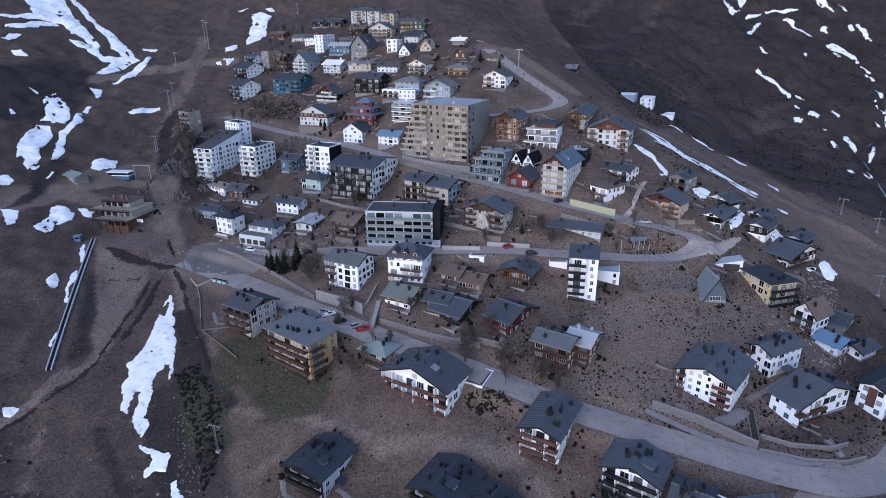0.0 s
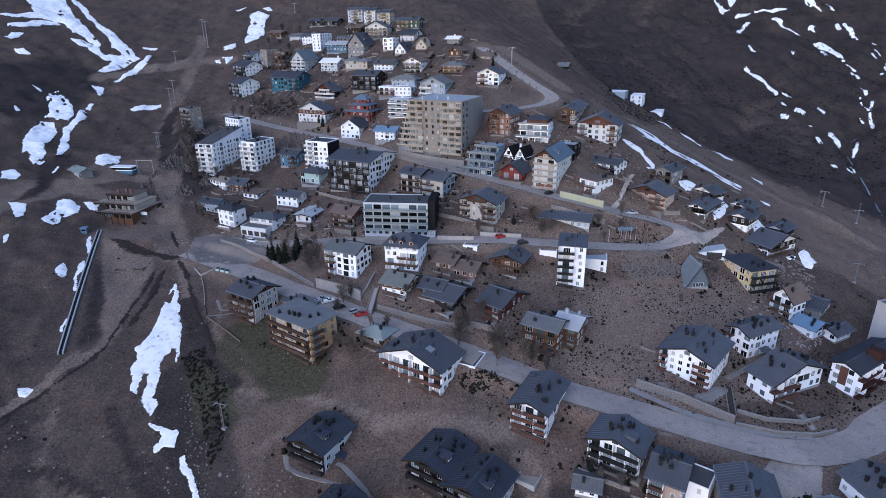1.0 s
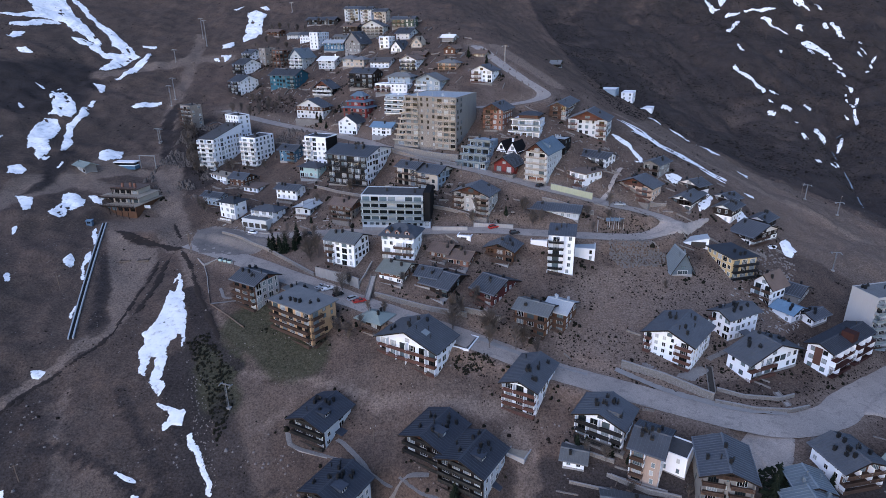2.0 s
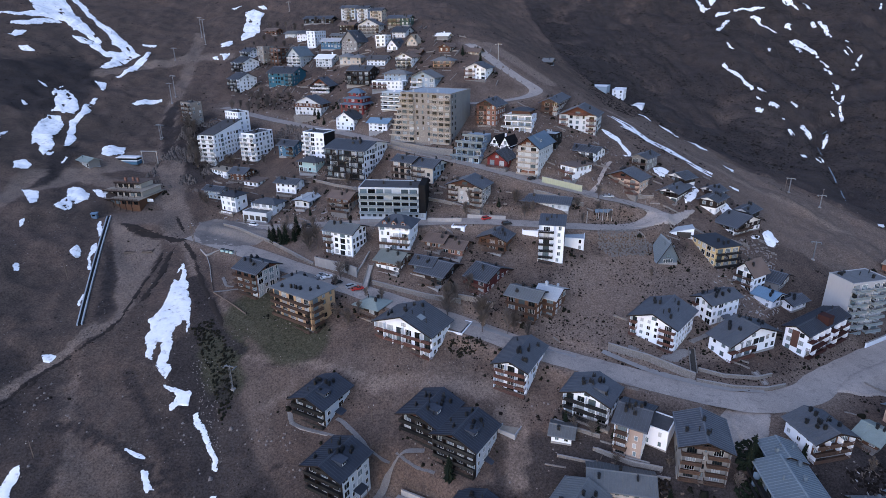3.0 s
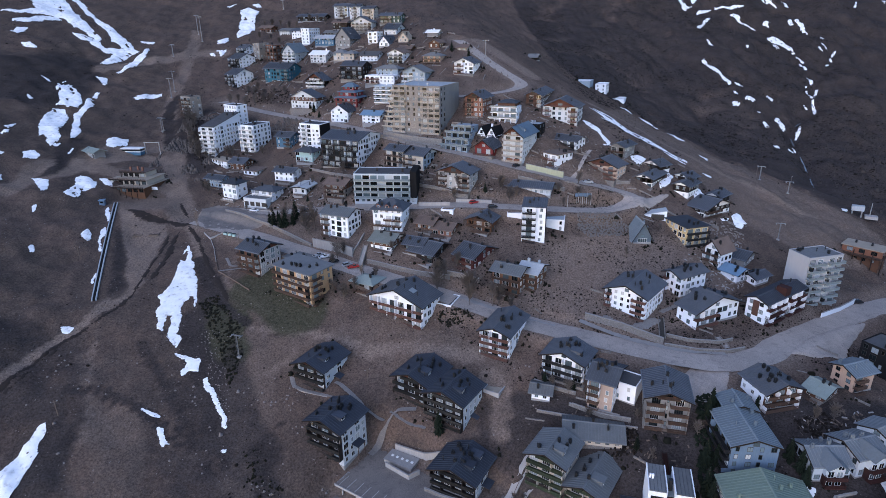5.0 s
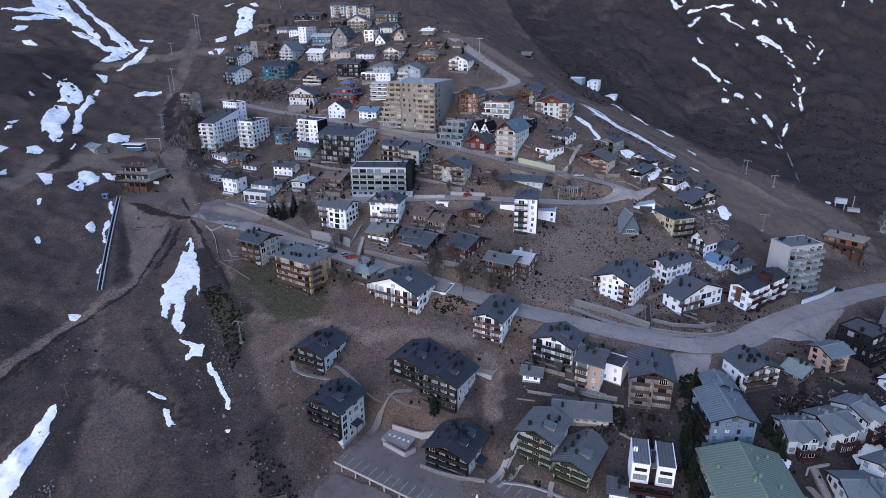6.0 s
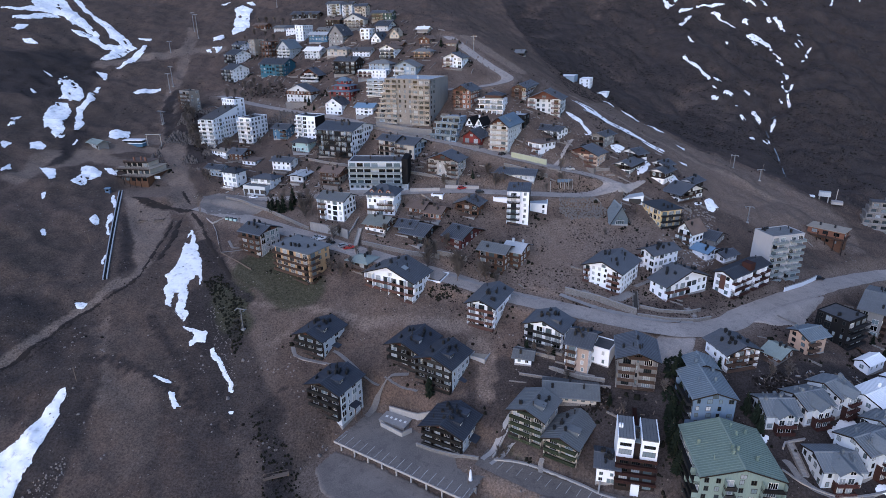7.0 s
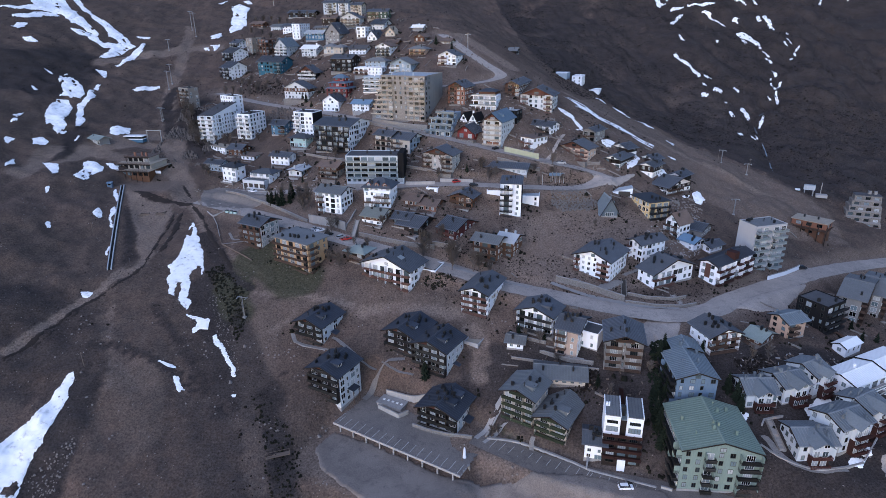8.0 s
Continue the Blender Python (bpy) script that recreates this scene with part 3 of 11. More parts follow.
TRACKS.append((0, 3, 0.36, [(-60.1, 146.4), (-59.1, 131.3), (-59.9, 117.9), (-60.2, 96.8)]))
TRACKS.append((0, 9, 0.33, [(-99.5, 113.3), (-92.5, 100.2), (-91.3, 89.8)]))
TRACKS.append((2, 3, 0.6, [(-104.2, 147.8), (-88.9, 128.3), (-75.3, 112.2), (-67.3, 100.0)]))
TRACKS.append((2, 1.6, 0.7, [(-48.0, 118.2), (-52.0, 111.5), (-54.6, 107.7)]))
TRACKS.append((0, 2.5, 0.48, [(-48.6, 146.2), (-51.5, 139.9), (-56.5, 136.7)]))
TRACKS.append((0, 2.4, 0.9, [(-119.0, 175.8), (-124.1, 165.7), (-127.6, 158.9), (-129.7, 153.4), (-134.1, 146.5), (-137.9, 137.8), (-141.0, 128.0), (-145.0, 117.0)]))
TRACKS.append((0, 7, 0.6, [(-118, 236), (-122, 252), (-132, 268)]))
LINES = {}
for key, (wide, pts) in ROADS.items():
    line = dense(pts)
    LINES[key] = (wide, line, smooth(hill(line[:, 0], line[:, 1]), 6))


def nearest(x, y, line):
    """Distance of many places to a polyline, and the index of the nearest step."""
    best, idx = np.full(x.shape, 1e9), np.zeros(x.shape, int)
    x0, y0 = line.min(0) - 25
    x1, y1 = line.max(0) + 25
    inside = (x > x0) & (x < x1) & (y > y0) & (y < y1)
    xi, yi = x[inside], y[inside]
    bb, ii = np.full(xi.shape, 1e9), np.zeros(xi.shape, int)
    for k, (px, py) in enumerate(line):
        d = (xi - px) ** 2 + (yi - py) ** 2
        m = d < bb
        bb[m], ii[m] = d[m], k
    best[inside], idx[inside] = np.sqrt(bb), ii
    return best, idx


def signed(x, y, pts):
    """Distance inside a polygon (minus: outside)."""
    p = np.array(pts, float)
    inside, best = np.zeros(x.shape, bool), np.full(x.shape, 1e9)
    for (ax, ay), (bx, by) in zip(p, np.roll(p, -1, 0)):
        cross = ((ay > y) != (by > y)) & (x < (bx - ax) * (y - ay) / (by - ay + 1e-12) + ax)
        inside ^= cross
        t = np.clip(((x - ax) * (bx - ax) + (y - ay) * (by - ay)) / ((bx - ax) ** 2 + (by - ay) ** 2 + 1e-9), 0, 1)
        best = np.minimum(best, np.hypot(x - ax - t * (bx - ax), y - ay - t * (by - ay)))
    return np.where(inside, best, -best)


# worn, green or dark areas of the ground: kind, amount, outline
RAVINE = [(246, 299), (262, 332), (271, 357), (284, 399), (319, 427), (344, 469), (390, 525)]
PISTE = [(112, 318), (150, 384), (172, 360), (182, 334), (206, 312), (230, 272), (250, 240), (238, 208), (192, 203), (162, 222), (152, 250), (150, 285)]
AREAS = []
AREAS.append((0, 0.42, PISTE))
AREAS.append((0, 0.85, [(-155.3, 249.9), (-151.3, 247.5), (-139.3, 235.9), (-124.8, 233.2), (-121.7, 223.8), (-120.8, 209.8), (-119.4, 195.8), (-118.9, 186.7), (-116.3, 182.3), (-119.0, 175.8), (-122.4, 167.3), (-126.0, 162.7), (-128.4, 160.8), (-128.1, 167.3), (-127.3, 173.4), (-121.8, 179.8), (-126.4, 187.4), (-130.6, 200.2), (-139.5, 216.8), (-143.2, 224.7)]))
AREAS.append((2, 0.62, [(-148.6, 230.1), (-146.1, 228.4), (-143.2, 224.7), (-139.5, 216.8), (-130.6, 200.2), (-126.4, 187.4), (-122.0, 180.8), (-120.7, 173.1), (-123.2, 169.2), (-126.7, 170.8), (-130.9, 182.3), (-137.7, 201.3)]))
AREAS.append((0, 0.55, [(35.3, 176.6), (49.4, 150.3), (72.5, 139.6), (113.6, 147.3), (148.3, 196.5), (112.6, 205.7), (70.3, 201.5)]))
AREAS.append((2, 0.6, [(-100.2, 200.7), (-94.0, 196.1), (-86.9, 183.8), (-79.2, 174.0), (-75.1, 158.5), (-84.1, 158.4), (-90.6, 167.9), (-93.6, 180.1)]))
AREAS.append((2, 0.8, [(-210.9, 302.3), (-203.8, 322.7), (-199.3, 310.2), (-196.8, 285.6), (-194.3, 270.8), (-201.9, 260.5), (-199.8, 278.0)]))
AREAS.append((1, 0.8, [(-85.6, 170.1), (-70.8, 166.8), (-66.5, 160.5), (-72.5, 148.3), (-74.7, 141.6), (-78.8, 145.6), (-84.1, 158.4)]))
AREAS.append((2, 0.7, [(-56.7, 110.8), (-51.6, 111.0), (-40.7, 90.9), (-36.1, 70.9), (-44.8, 70.6), (-49.7, 88.5)]))
AREAS.append((1, 0.7, [(34.4, 90.0), (39.6, 85.9), (50.1, 77.0), (48.0, 75.8), (32.8, 85.7), (31.3, 88.8)]))
AREAS.append((2, 0.8, [(86.3, 108.3), (95.0, 110.1), (86.9, 86.3), (80.3, 68.8), (74.8, 68.4), (80.3, 87.7)]))
AREAS.append((2, 0.8, [(102.7, 85.9), (105.0, 76.2), (116.3, 71.0), (120.1, 74.6), (106.3, 79.1)]))
AREAS.append((2, 0.75, [(107.3, 62.0), (112.9, 56.1), (125.1, 53.8), (125.9, 49.5), (109.7, 50.2), (105.8, 55.6)]))
AREAS.append((2, 0.85, [(62.7, 94.0), (82.2, 90.5), (76.5, 63.0), (72.8, 62.2), (56.2, 68.2), (57.7, 77.8)]))
AREAS.append((2, 0.6, [(29.2, 102.5), (44.9, 110.1), (68.4, 104.1), (63.1, 91.8), (46.4, 96.1)]))
AREAS.append((2, 0.55, [(-90.6, 133.8), (-83.5, 133.5), (-75.7, 126.9), (-66.8, 114.7), (-64.5, 108.3), (-73.7, 112.3), (-83.4, 120.9)]))
AREAS.append((2, 0.80, [(28, 112), (70, 112), (110, 104), (150, 100), (165, 80), (140, 45), (95, 48), (60, 66), (32, 88)]))
AREAS.append((0, 0.30, [(-60, 152), (-20, 160), (14, 149), (36, 134), (34, 124), (10, 128), (-28, 141), (-56, 138)]))
# level yards: centre x, y, half length, half width, yaw, height
YARDS = []
YARDS.append((-103.5, 243.3, 13, 9, -25, 50.1))
YARDS.append((-0.4, 97.1, 24, 7, -35, 5.0))
YARDS.append((-12.5, 76.5, 27, 9.5, -35, 1.6))
YARDS.append((95.0, 113.2, 7, 10, -20, 28.6))
YARDS.append((-144.4, 253.4, 14, 9, 0, 53.9))
YARDZ = []
for cx, cy, hl, hw, yaw, dz in YARDS:
    YARDZ.append(dz)


def land(x, y):
    """The ground with its roads and yards cut in."""
    x, y = np.asarray(x, float), np.asarray(y, float)
    z = hill(x, y)
    for (cx, cy, hl, hw, yaw, dz), yz in zip(YARDS, YARDZ):
        c, s = math.cos(radians(yaw)), math.sin(radians(yaw))
        u, v = (x - cx) * c + (y - cy) * s, -(x - cx) * s + (y - cy) * c
        d = np.hypot(np.maximum(np.abs(u) - hl, 0), np.maximum(np.abs(v) - hw, 0))
        f = np.clip(1 - d / 8.0, 0, 1)
        f = f * f * (3 - 2 * f)
        z = z * (1 - f) + (yz - 0.05) * f
    for wide, line, lz in LINES.values():
        d, i = nearest(x, y, line)
        f = np.clip(1 - (d - wide / 2 - 0.8) / 4.0, 0, 1)
        f = f * f * (3 - 2 * f)
        z = z * (1 - f) + (lz[i] - 0.12) * f
    return z


# the conveyor lift runs dead straight over a levelled strip
CONV = [(-157.6, 252.4), (-130.7, 169.1)]


def conveyor_bed(x, y):
    """Share along the lift, distance from it, and the height of its bed."""
    (ax, ay), (bx, by) = CONV
    ux, uy = bx - ax, by - ay
    t = np.clip(((x - ax) * ux + (y - ay) * uy) / (ux * ux + uy * uy), 0, 1)
    k = np.linspace(0, 1, 41)
    return np.hypot(x - ax - ux * t, y - ay - uy * t), np.polyval(np.polyfit(k, land(ax + ux * k, ay + uy * k), 2), t)


def axis(parts):
    out = []
    for a, b, step in parts:
        out.append(np.linspace(a, b, max(2, int(round((b - a) / step))))[:-1])
    return np.concatenate(out + [[parts[-1][1]]])


def relief(x, y, amount):
    """Small uneven ground: hummocks, gullies and stones."""
    z = np.zeros(x.shape)
    rng = np.random.RandomState(4)
    for k, (lam, amp) in enumerate(((70, 1.1), (33, 0.65), (17, 0.5), (9, 0.36), (5, 0.2))):
        for _ in range(5):
            a, ph = rng.uniform(0, 6.283), rng.uniform(0, 6.283)
            w = 6.283 / (lam * rng.uniform(0.7, 1.3))
            z += amp / 2.4 * np.sin((x * math.cos(a) + y * math.sin(a)) * w + ph + 1.3 * np.sin(y * w * 0.6 + k))
    return z * amount


def build_ground():
    gx = axis([(-1500, -420, 45), (-420, -280, 4), (-280, -160, 2.4), (-160, 230, 1.7), (230, 480, 4), (480, 1500, 40)])
    gy = axis([(-400, 20, 14), (20, 260, 1.7), (260, 460, 2.6), (460, 760, 5), (760, 1000, 9), (1000, 1900, 60)])
    X, Y = np.meshgrid(gx, gy)
    x, y = X.ravel(), Y.ravel()
    z = land(x, y)
    road = np.zeros(len(x))
    for wide, line, _ in LINES.values():
        d, _i = nearest(x, y, line)
        road = np.maximum(road, np.clip(1.6 - d / (wide / 2 + 4), 0, 1))
    yard = np.zeros(len(x))
    for cx, cy, hl, hw, yaw, dz in YARDS:
        c, s = math.cos(radians(yaw)), math.sin(radians(yaw))
        u, v = (x - cx) * c + (y - cy) * s, -(x - cx) * s + (y - cy) * c
        d = np.hypot(np.maximum(np.abs(u) - hl, 0), np.maximum(np.abs(v) - hw, 0))
        yard = np.maximum(yard, np.clip(1.0 - d / 5, 0, 1))
    wild = np.clip((np.hypot((x - 20) / 150, (y - 230) / 210) - 0.75) * 2.2, 0.12, 1)
    z = z + relief(x, y, wild * (1 - road) * (1 - yard))
    crest = x - np.interp(y, [255, 274, 293, 312, 328, 340, 362, 390, 405, 430], [243, 233, 221, 211, 198, 186, 176, 160, 138, 108])
    valley = np.clip(crest / 7 + 0.3, 0, 1) * np.clip((y - 250) / 15, 0, 1)
    crag = np.clip((x - 150) / 120, 0, 1) * np.clip((y - 300) / 120, 0, 1)
    beyond = np.clip((x - np.interp(y, [270, 330, 408, 474, 540, 700], [246, 262, 300, 335, 385, 480])) / 25, 0, 1) * np.clip((y - 255) / 30, 0, 1)
    z = z + beyond * (np.abs(relief(x * 0.8 + 40, y * 0.8, 1.6)) * 1.3 + relief(x * 1.7, y * 1.7, 0.7))
    z = z + crag * relief(x * 0.6, y * 0.35, 2.0) * 1.4
    d, bed = conveyor_bed(x, y)
    f = np.clip(1 - (d - 2.5) / 8.0, 0, 1)
    f = f * f * (3 - 2 * f)
    z = z * (1 - f) + bed * f
    d, _i = nearest(x, y, dense(RAVINE, 4.0))
    z = z - 4.5 * np.exp(-(d / 7.0) ** 2)
    far = np.clip((y - 900) / 300, 0, 1)
    z = z + far * 60 * np.sin(x / 210) + far * 25 * np.sin(x / 77 + 1)
    nx, ny = len(gx), len(gy)
    i = np.arange(nx * ny).reshape(ny, nx)
    f = np.stack([i[:-1, :-1], i[:-1, 1:], i[1:, 1:], i[1:, :-1]], -1).reshape(-1, 4)
    me = bpy.data.meshes.new("ground")
    me.vertices.add(len(x))
    me.vertices.foreach_set("co", np.stack([x, y, z], 1).ravel())
    me.loops.add(f.size)
    me.loops.foreach_set("vertex_index", f.ravel().astype(np.int32))
    me.polygons.add(len(f))
    me.polygons.foreach_set("loop_start", (np.arange(len(f)) * 4).astype(np.int32))
    me.polygons.foreach_set("use_smooth", np.ones(len(f), bool))
    me.update()
    col = np.zeros((len(x), 4))
    col[:, 3] = 1
    wob, rut = relief(x * 3, y * 3, 0.5), np.zeros(len(x))
    for kind, wide, amount, pts in TRACKS:
        d, _i = nearest(x, y, dense(pts, 3.0))
        f = np.clip((1.0 - (d + wob * min(0.6, wide * 0.12)) / wide) * 3.2, 0, 1) * amount
        col[:, kind] = np.maximum(col[:, kind], np.clip(f, 0, 1))
        if kind == 2 and wide < 6:
            col[:, 0] *= 1 - np.clip(f, 0, 1)
            rut = np.maximum(rut, np.clip(f, 0, 1))
    for kind, amount, pts in AREAS:
        p = np.array(pts)
        near = (x > p[:, 0].min() - 6) & (x < p[:, 0].max() + 6) & (y > p[:, 1].min() - 6) & (y < p[:, 1].max() + 6)
        f = np.clip((signed(x[near], y[near], pts) + wob[near] * 0.6) / 1.6 + 0.5, 0, 1) * amount
        for k in range(3):
            col[near, k] = np.maximum(col[near, k], f) if k == kind else col[near, k] * (1 - f)
    col[:, 0] = np.maximum(col[:, 0], np.clip(yard, 0, 1) * 0.5)
    for wide, line, _ in LINES.values():
        d, _i = nearest(x, y, line)
        col[:, 0] = np.maximum(col[:, 0], 0.6 * np.clip(1.0 - (d + wob * 1.2 - wide / 2) / 9.0, 0, 1))
    core = np.clip(1.3 - np.hypot((x - 40) / 130, (y - 250) / 120), 0, 1)
    col[:, 0] = np.maximum(col[:, 0], 0.42 * np.clip(core * 2, 0, 1) * np.clip(0.6 + wob * 0.4, 0, 1))
    col[:, 2] = np.maximum(col[:, 2], valley * np.clip(0.80 + relief(x, y, 0.22), 0.3, 1.0))
    col[:, 2] = np.maximum(col[:, 2], beyond * np.clip(0.95 + relief(x, y, 0.2), 0.6, 1.1))
    col[:, 0] *= 1 - rut
    col[:, 2] = np.maximum(col[:, 2] * (1 - 0.8 * col[:, 0]), rut)
    a = me.color_attributes.new("use", "FLOAT_COLOR", "POINT")
    a.data.foreach_set("color", col.ravel())
    me.materials.append(EARTH)
    g = tagged(new("ground", me), "bare brown mountainside of gravel, soil and dry tufts", "ground", kind="structure")
    return g, gx, gy, z.reshape(ny, nx)


GROUND, GX, GY, GZ = build_ground()


def top(x, y):
    """Height of the finished ground mesh."""
    x, y = np.atleast_1d(np.asarray(x, float)), np.atleast_1d(np.asarray(y, float))
    i = np.clip(np.searchsorted(GX, x) - 1, 0, len(GX) - 2)
    j = np.clip(np.searchsorted(GY, y) - 1, 0, len(GY) - 2)
    a, b = (x - GX[i]) / (GX[i + 1] - GX[i]), (y - GY[j]) / (GY[j + 1] - GY[j])
    return GZ[j, i] * (1 - a) * (1 - b) + GZ[j, i + 1] * a * (1 - b) + GZ[j + 1, i] * (1 - a) * b + GZ[j + 1, i + 1] * a * b


def top_at(x, y):
    return float(top(x, y)[0])


# ---- mesh helpers ----
def mesh_of(name, verts, faces, mats, index=None, soft=False):
    me = bpy.data.meshes.new(name)
    me.from_pydata([tuple(v) for v in verts], [], faces)
    for m in mats:
        me.materials.append(m)
    if index is not None:
        me.polygons.foreach_set("material_index", np.array(index, np.int32))
    if soft:
        me.polygons.foreach_set("use_smooth", np.ones(len(faces), bool))
    me.update()
    return me


class Shape:
    """Collects boxes and prisms into one mesh."""

    def __init__(self):
        self.v, self.f, self.m = [], [], []

    def poly(self, pts, faces, mat=0):
        o = len(self.v)
        self.v += [tuple(p) for p in pts]
        self.f += [tuple(o + i for i in f) for f in faces]
        self.m += [mat] * len(faces)
        return self

    def hexa(self, low, high, mat=0):
        """Four low corners and four high ones, both anticlockwise from above."""
        return self.poly([*low, *high], [(3, 2, 1, 0), (4, 5, 6, 7), (0, 1, 5, 4), (1, 2, 6, 5), (2, 3, 7, 6), (3, 0, 4, 7)], mat)

    def box(self, x0, y0, z0, x1, y1, z1, mat=0):
        return self.hexa([(x0, y0, z0), (x1, y0, z0), (x1, y1, z0), (x0, y1, z0)], [(x0, y0, z1), (x1, y0, z1), (x1, y1, z1), (x0, y1, z1)], mat)

    def slab(self, quad, thick, mat=0):
        """A plate of some thickness under four points, anticlockwise from above."""
        low = [(p[0], p[1], p[2] - thick) for p in quad]
        return self.hexa(low, quad, mat)

    def tube(self, a, b, r0, r1, sides=5, mat=0):
        a, b = Vector(a), Vector(b)
        d = (b - a).normalized()
        s = d.orthogonal().normalized()
        t = d.cross(s)
        ring = [s * math.cos(6.2832 * k / sides) + t * math.sin(6.2832 * k / sides) for k in range(sides)]
        pts = [a + k * r0 for k in ring] + [b + k * r1 for k in ring]
        n = sides
        fs = [(k, (k + 1) % n, n + (k + 1) % n, n + k) for k in range(n)] + [tuple(range(n - 1, -1, -1)), tuple(range(n, 2 * n))]
        return self.poly(pts, fs, mat)

    def done(self, name, *mats, soft=False):
        return mesh_of(name, self.v, self.f, mats, self.m, soft)


def part(name, me, parent, label=""):
    o = new(name, me)
    o.parent = parent
    if label:
        o["label"] = label
    return o


CACHE = {}


def window_mesh(w, h, dark, deep):
    """A framed window with its bars; the pane apart where it is seen from near."""
    key = ("win", round(w, 1), round(h, 1), dark, deep)
    if key not in CACHE:
        w, h = key[1], key[2]
        t, bar = 0.07, 0.03
        xs = [-w / 2 - t, -w / 2]
        bars = [] if w <= 1.0 else [0.0] if w <= 2.2 else [-w / 4, 0.0, w / 4]
        for c in bars:
            xs += [c - bar, c + bar]
        xs += [w / 2, w / 2 + t]
        zs = [-t, 0.0, h, h + t]
        nx = len(xs)
        v = [(x, y, z) for y in (-0.07, 0.05) for z in zs for x in xs]
        idx = lambda i, k, side: side * 4 * nx + k * nx + i
        f, m = [], []
        for i in range(nx - 1):
            for k in range(3):
                q = [idx(i, k, 0), idx(i + 1, k, 0), idx(i + 1, k + 1, 0), idx(i, k + 1, 0)]
                g = [idx(i, k, 1), idx(i, k + 1, 1), idx(i + 1, k + 1, 1), idx(i + 1, k, 1)]
                if k == 1 and i % 2 == 1:
                    if not deep:
                        o = len(v)
                        v += [(xs[i], -0.02, zs[1]), (xs[i + 1], -0.02, zs[1]), (xs[i + 1], -0.02, zs[2]), (xs[i], -0.02, zs[2])]
                        f.append((o, o + 1, o + 2, o + 3))
                        m.append(1)
                        for a in range(4):
                            f.append((q[a], q[(a + 1) % 4], o + (a + 1) % 4, o + a))
                            m.append(0)
                    else:
                        gg = [g[0], g[3], g[2], g[1]]
                        for a in range(4):
                            f.append((q[a], q[(a + 1) % 4], gg[(a + 1) % 4], gg[a]))
                            m.append(0)
                else:
                    f.append(tuple(q))
                    m.append(0)
        for i in range(nx - 1):
            f += [(idx(i, 0, 1), idx(i + 1, 0, 1), idx(i + 1, 0, 0), idx(i, 0, 0)), (idx(i, 3, 0), idx(i + 1, 3, 0), idx(i + 1, 3, 1), idx(i, 3, 1))]
            m += [0, 0]
        for k in range(3):
            f += [(idx(0, k, 0), idx(0, k + 1, 0), idx(0, k + 1, 1), idx(0, k, 1)), (idx(nx - 1, k, 1), idx(nx - 1, k + 1, 1), idx(nx - 1, k + 1, 0), idx(nx - 1, k, 0))]
            m += [0, 0]
        pane = Shape().box(-w / 2 + 0.005, -0.03, 0.005, w / 2 - 0.005, 0.02, h - 0.005).done("pane", GLASS) if deep else None
        CACHE[key] = (mesh_of("window", v, f, (FRAME_D if dark else FRAME_W, GLASS), m), pane)
    return CACHE[key]


def put_window(house, m, w, h, dark, deep):
    fr, pane = window_mesh(w, h, dark, deep)
    o = part("window", fr, house)
    o.matrix_basis = m
    if pane:
        part("pane", pane, o)
    return o


def balcony_mesh(w, deep, bal, style):
    key = ("bal", round(w, 1), round(deep, 1), bal, style)
    if key not in CACHE:
        w, d = key[1], key[2]
        s = Shape()
        s.box(-w / 2, -d, -0.18, w / 2, 0.02, 0.0)
        r = Shape()
        if style == "g":
            r.box(-w / 2, -d - 0.04, -0.3, w / 2, -d + 0.06, 0.14)
            r.box(-w / 2, -d - 0.02, 0.18, w / 2, -d + 0.02, 0.95, 1)
            r.box(-w / 2, -d - 0.04, 0.95, w / 2, -d + 0.04, 1.03)
            for sx in (-1, 1):
                r.box(sx * (w / 2 - 0.05) - 0.05, -d, -0.18, sx * (w / 2 - 0.05) + 0.05, 0, 0.95)
        else:
            for z in (0.12, 0.42, 0.72):
                r.box(-w / 2, -d - 0.03, z, w / 2, -d + 0.03, z + 0.15)
                for sx in (-1, 1):
                    r.box(sx * (w / 2 - 0.03) - 0.03, -d + 0.03, z, sx * (w / 2 - 0.03) + 0.03, -0.02, z + 0.15)
            r.box(-w / 2 - 0.03, -d - 0.07, 0.96, w / 2 + 0.03, -d + 0.06, 1.04)
            n = max(1, int(w / 2.2))
            for k in range(n + 1):
                x = -w / 2 + 0.06 + (w - 0.12) * k / n
                r.box(x - 0.05, -d - 0.06, -0.2, x + 0.05, -d + 0.05, 1.0)
        slab = SLAB if bal in ("white", "beige", "glass") else RAIL["dark"] if bal == "darkgreen" else RAIL[bal]
        CACHE[key] = (s.done("balcony", slab), r.done("railing", RAIL[bal], GLASSRAIL))
    return CACHE[key]


def put_balcony(house, m, w, deep, bal, style):
    sl, rl = balcony_mesh(w, deep, bal, style)
    o = part("balcony", sl, house)
    o.matrix_basis = m
    part("railing", rl, o)


def segments(code):
    out, k = [], 0
    while k < len(code):
        j = k + 1
        while j < len(code) and code[j].isdigit():
            j += 1
        out.append((code[k], int(code[k + 1:j]) / 100))
        k = j
    return out


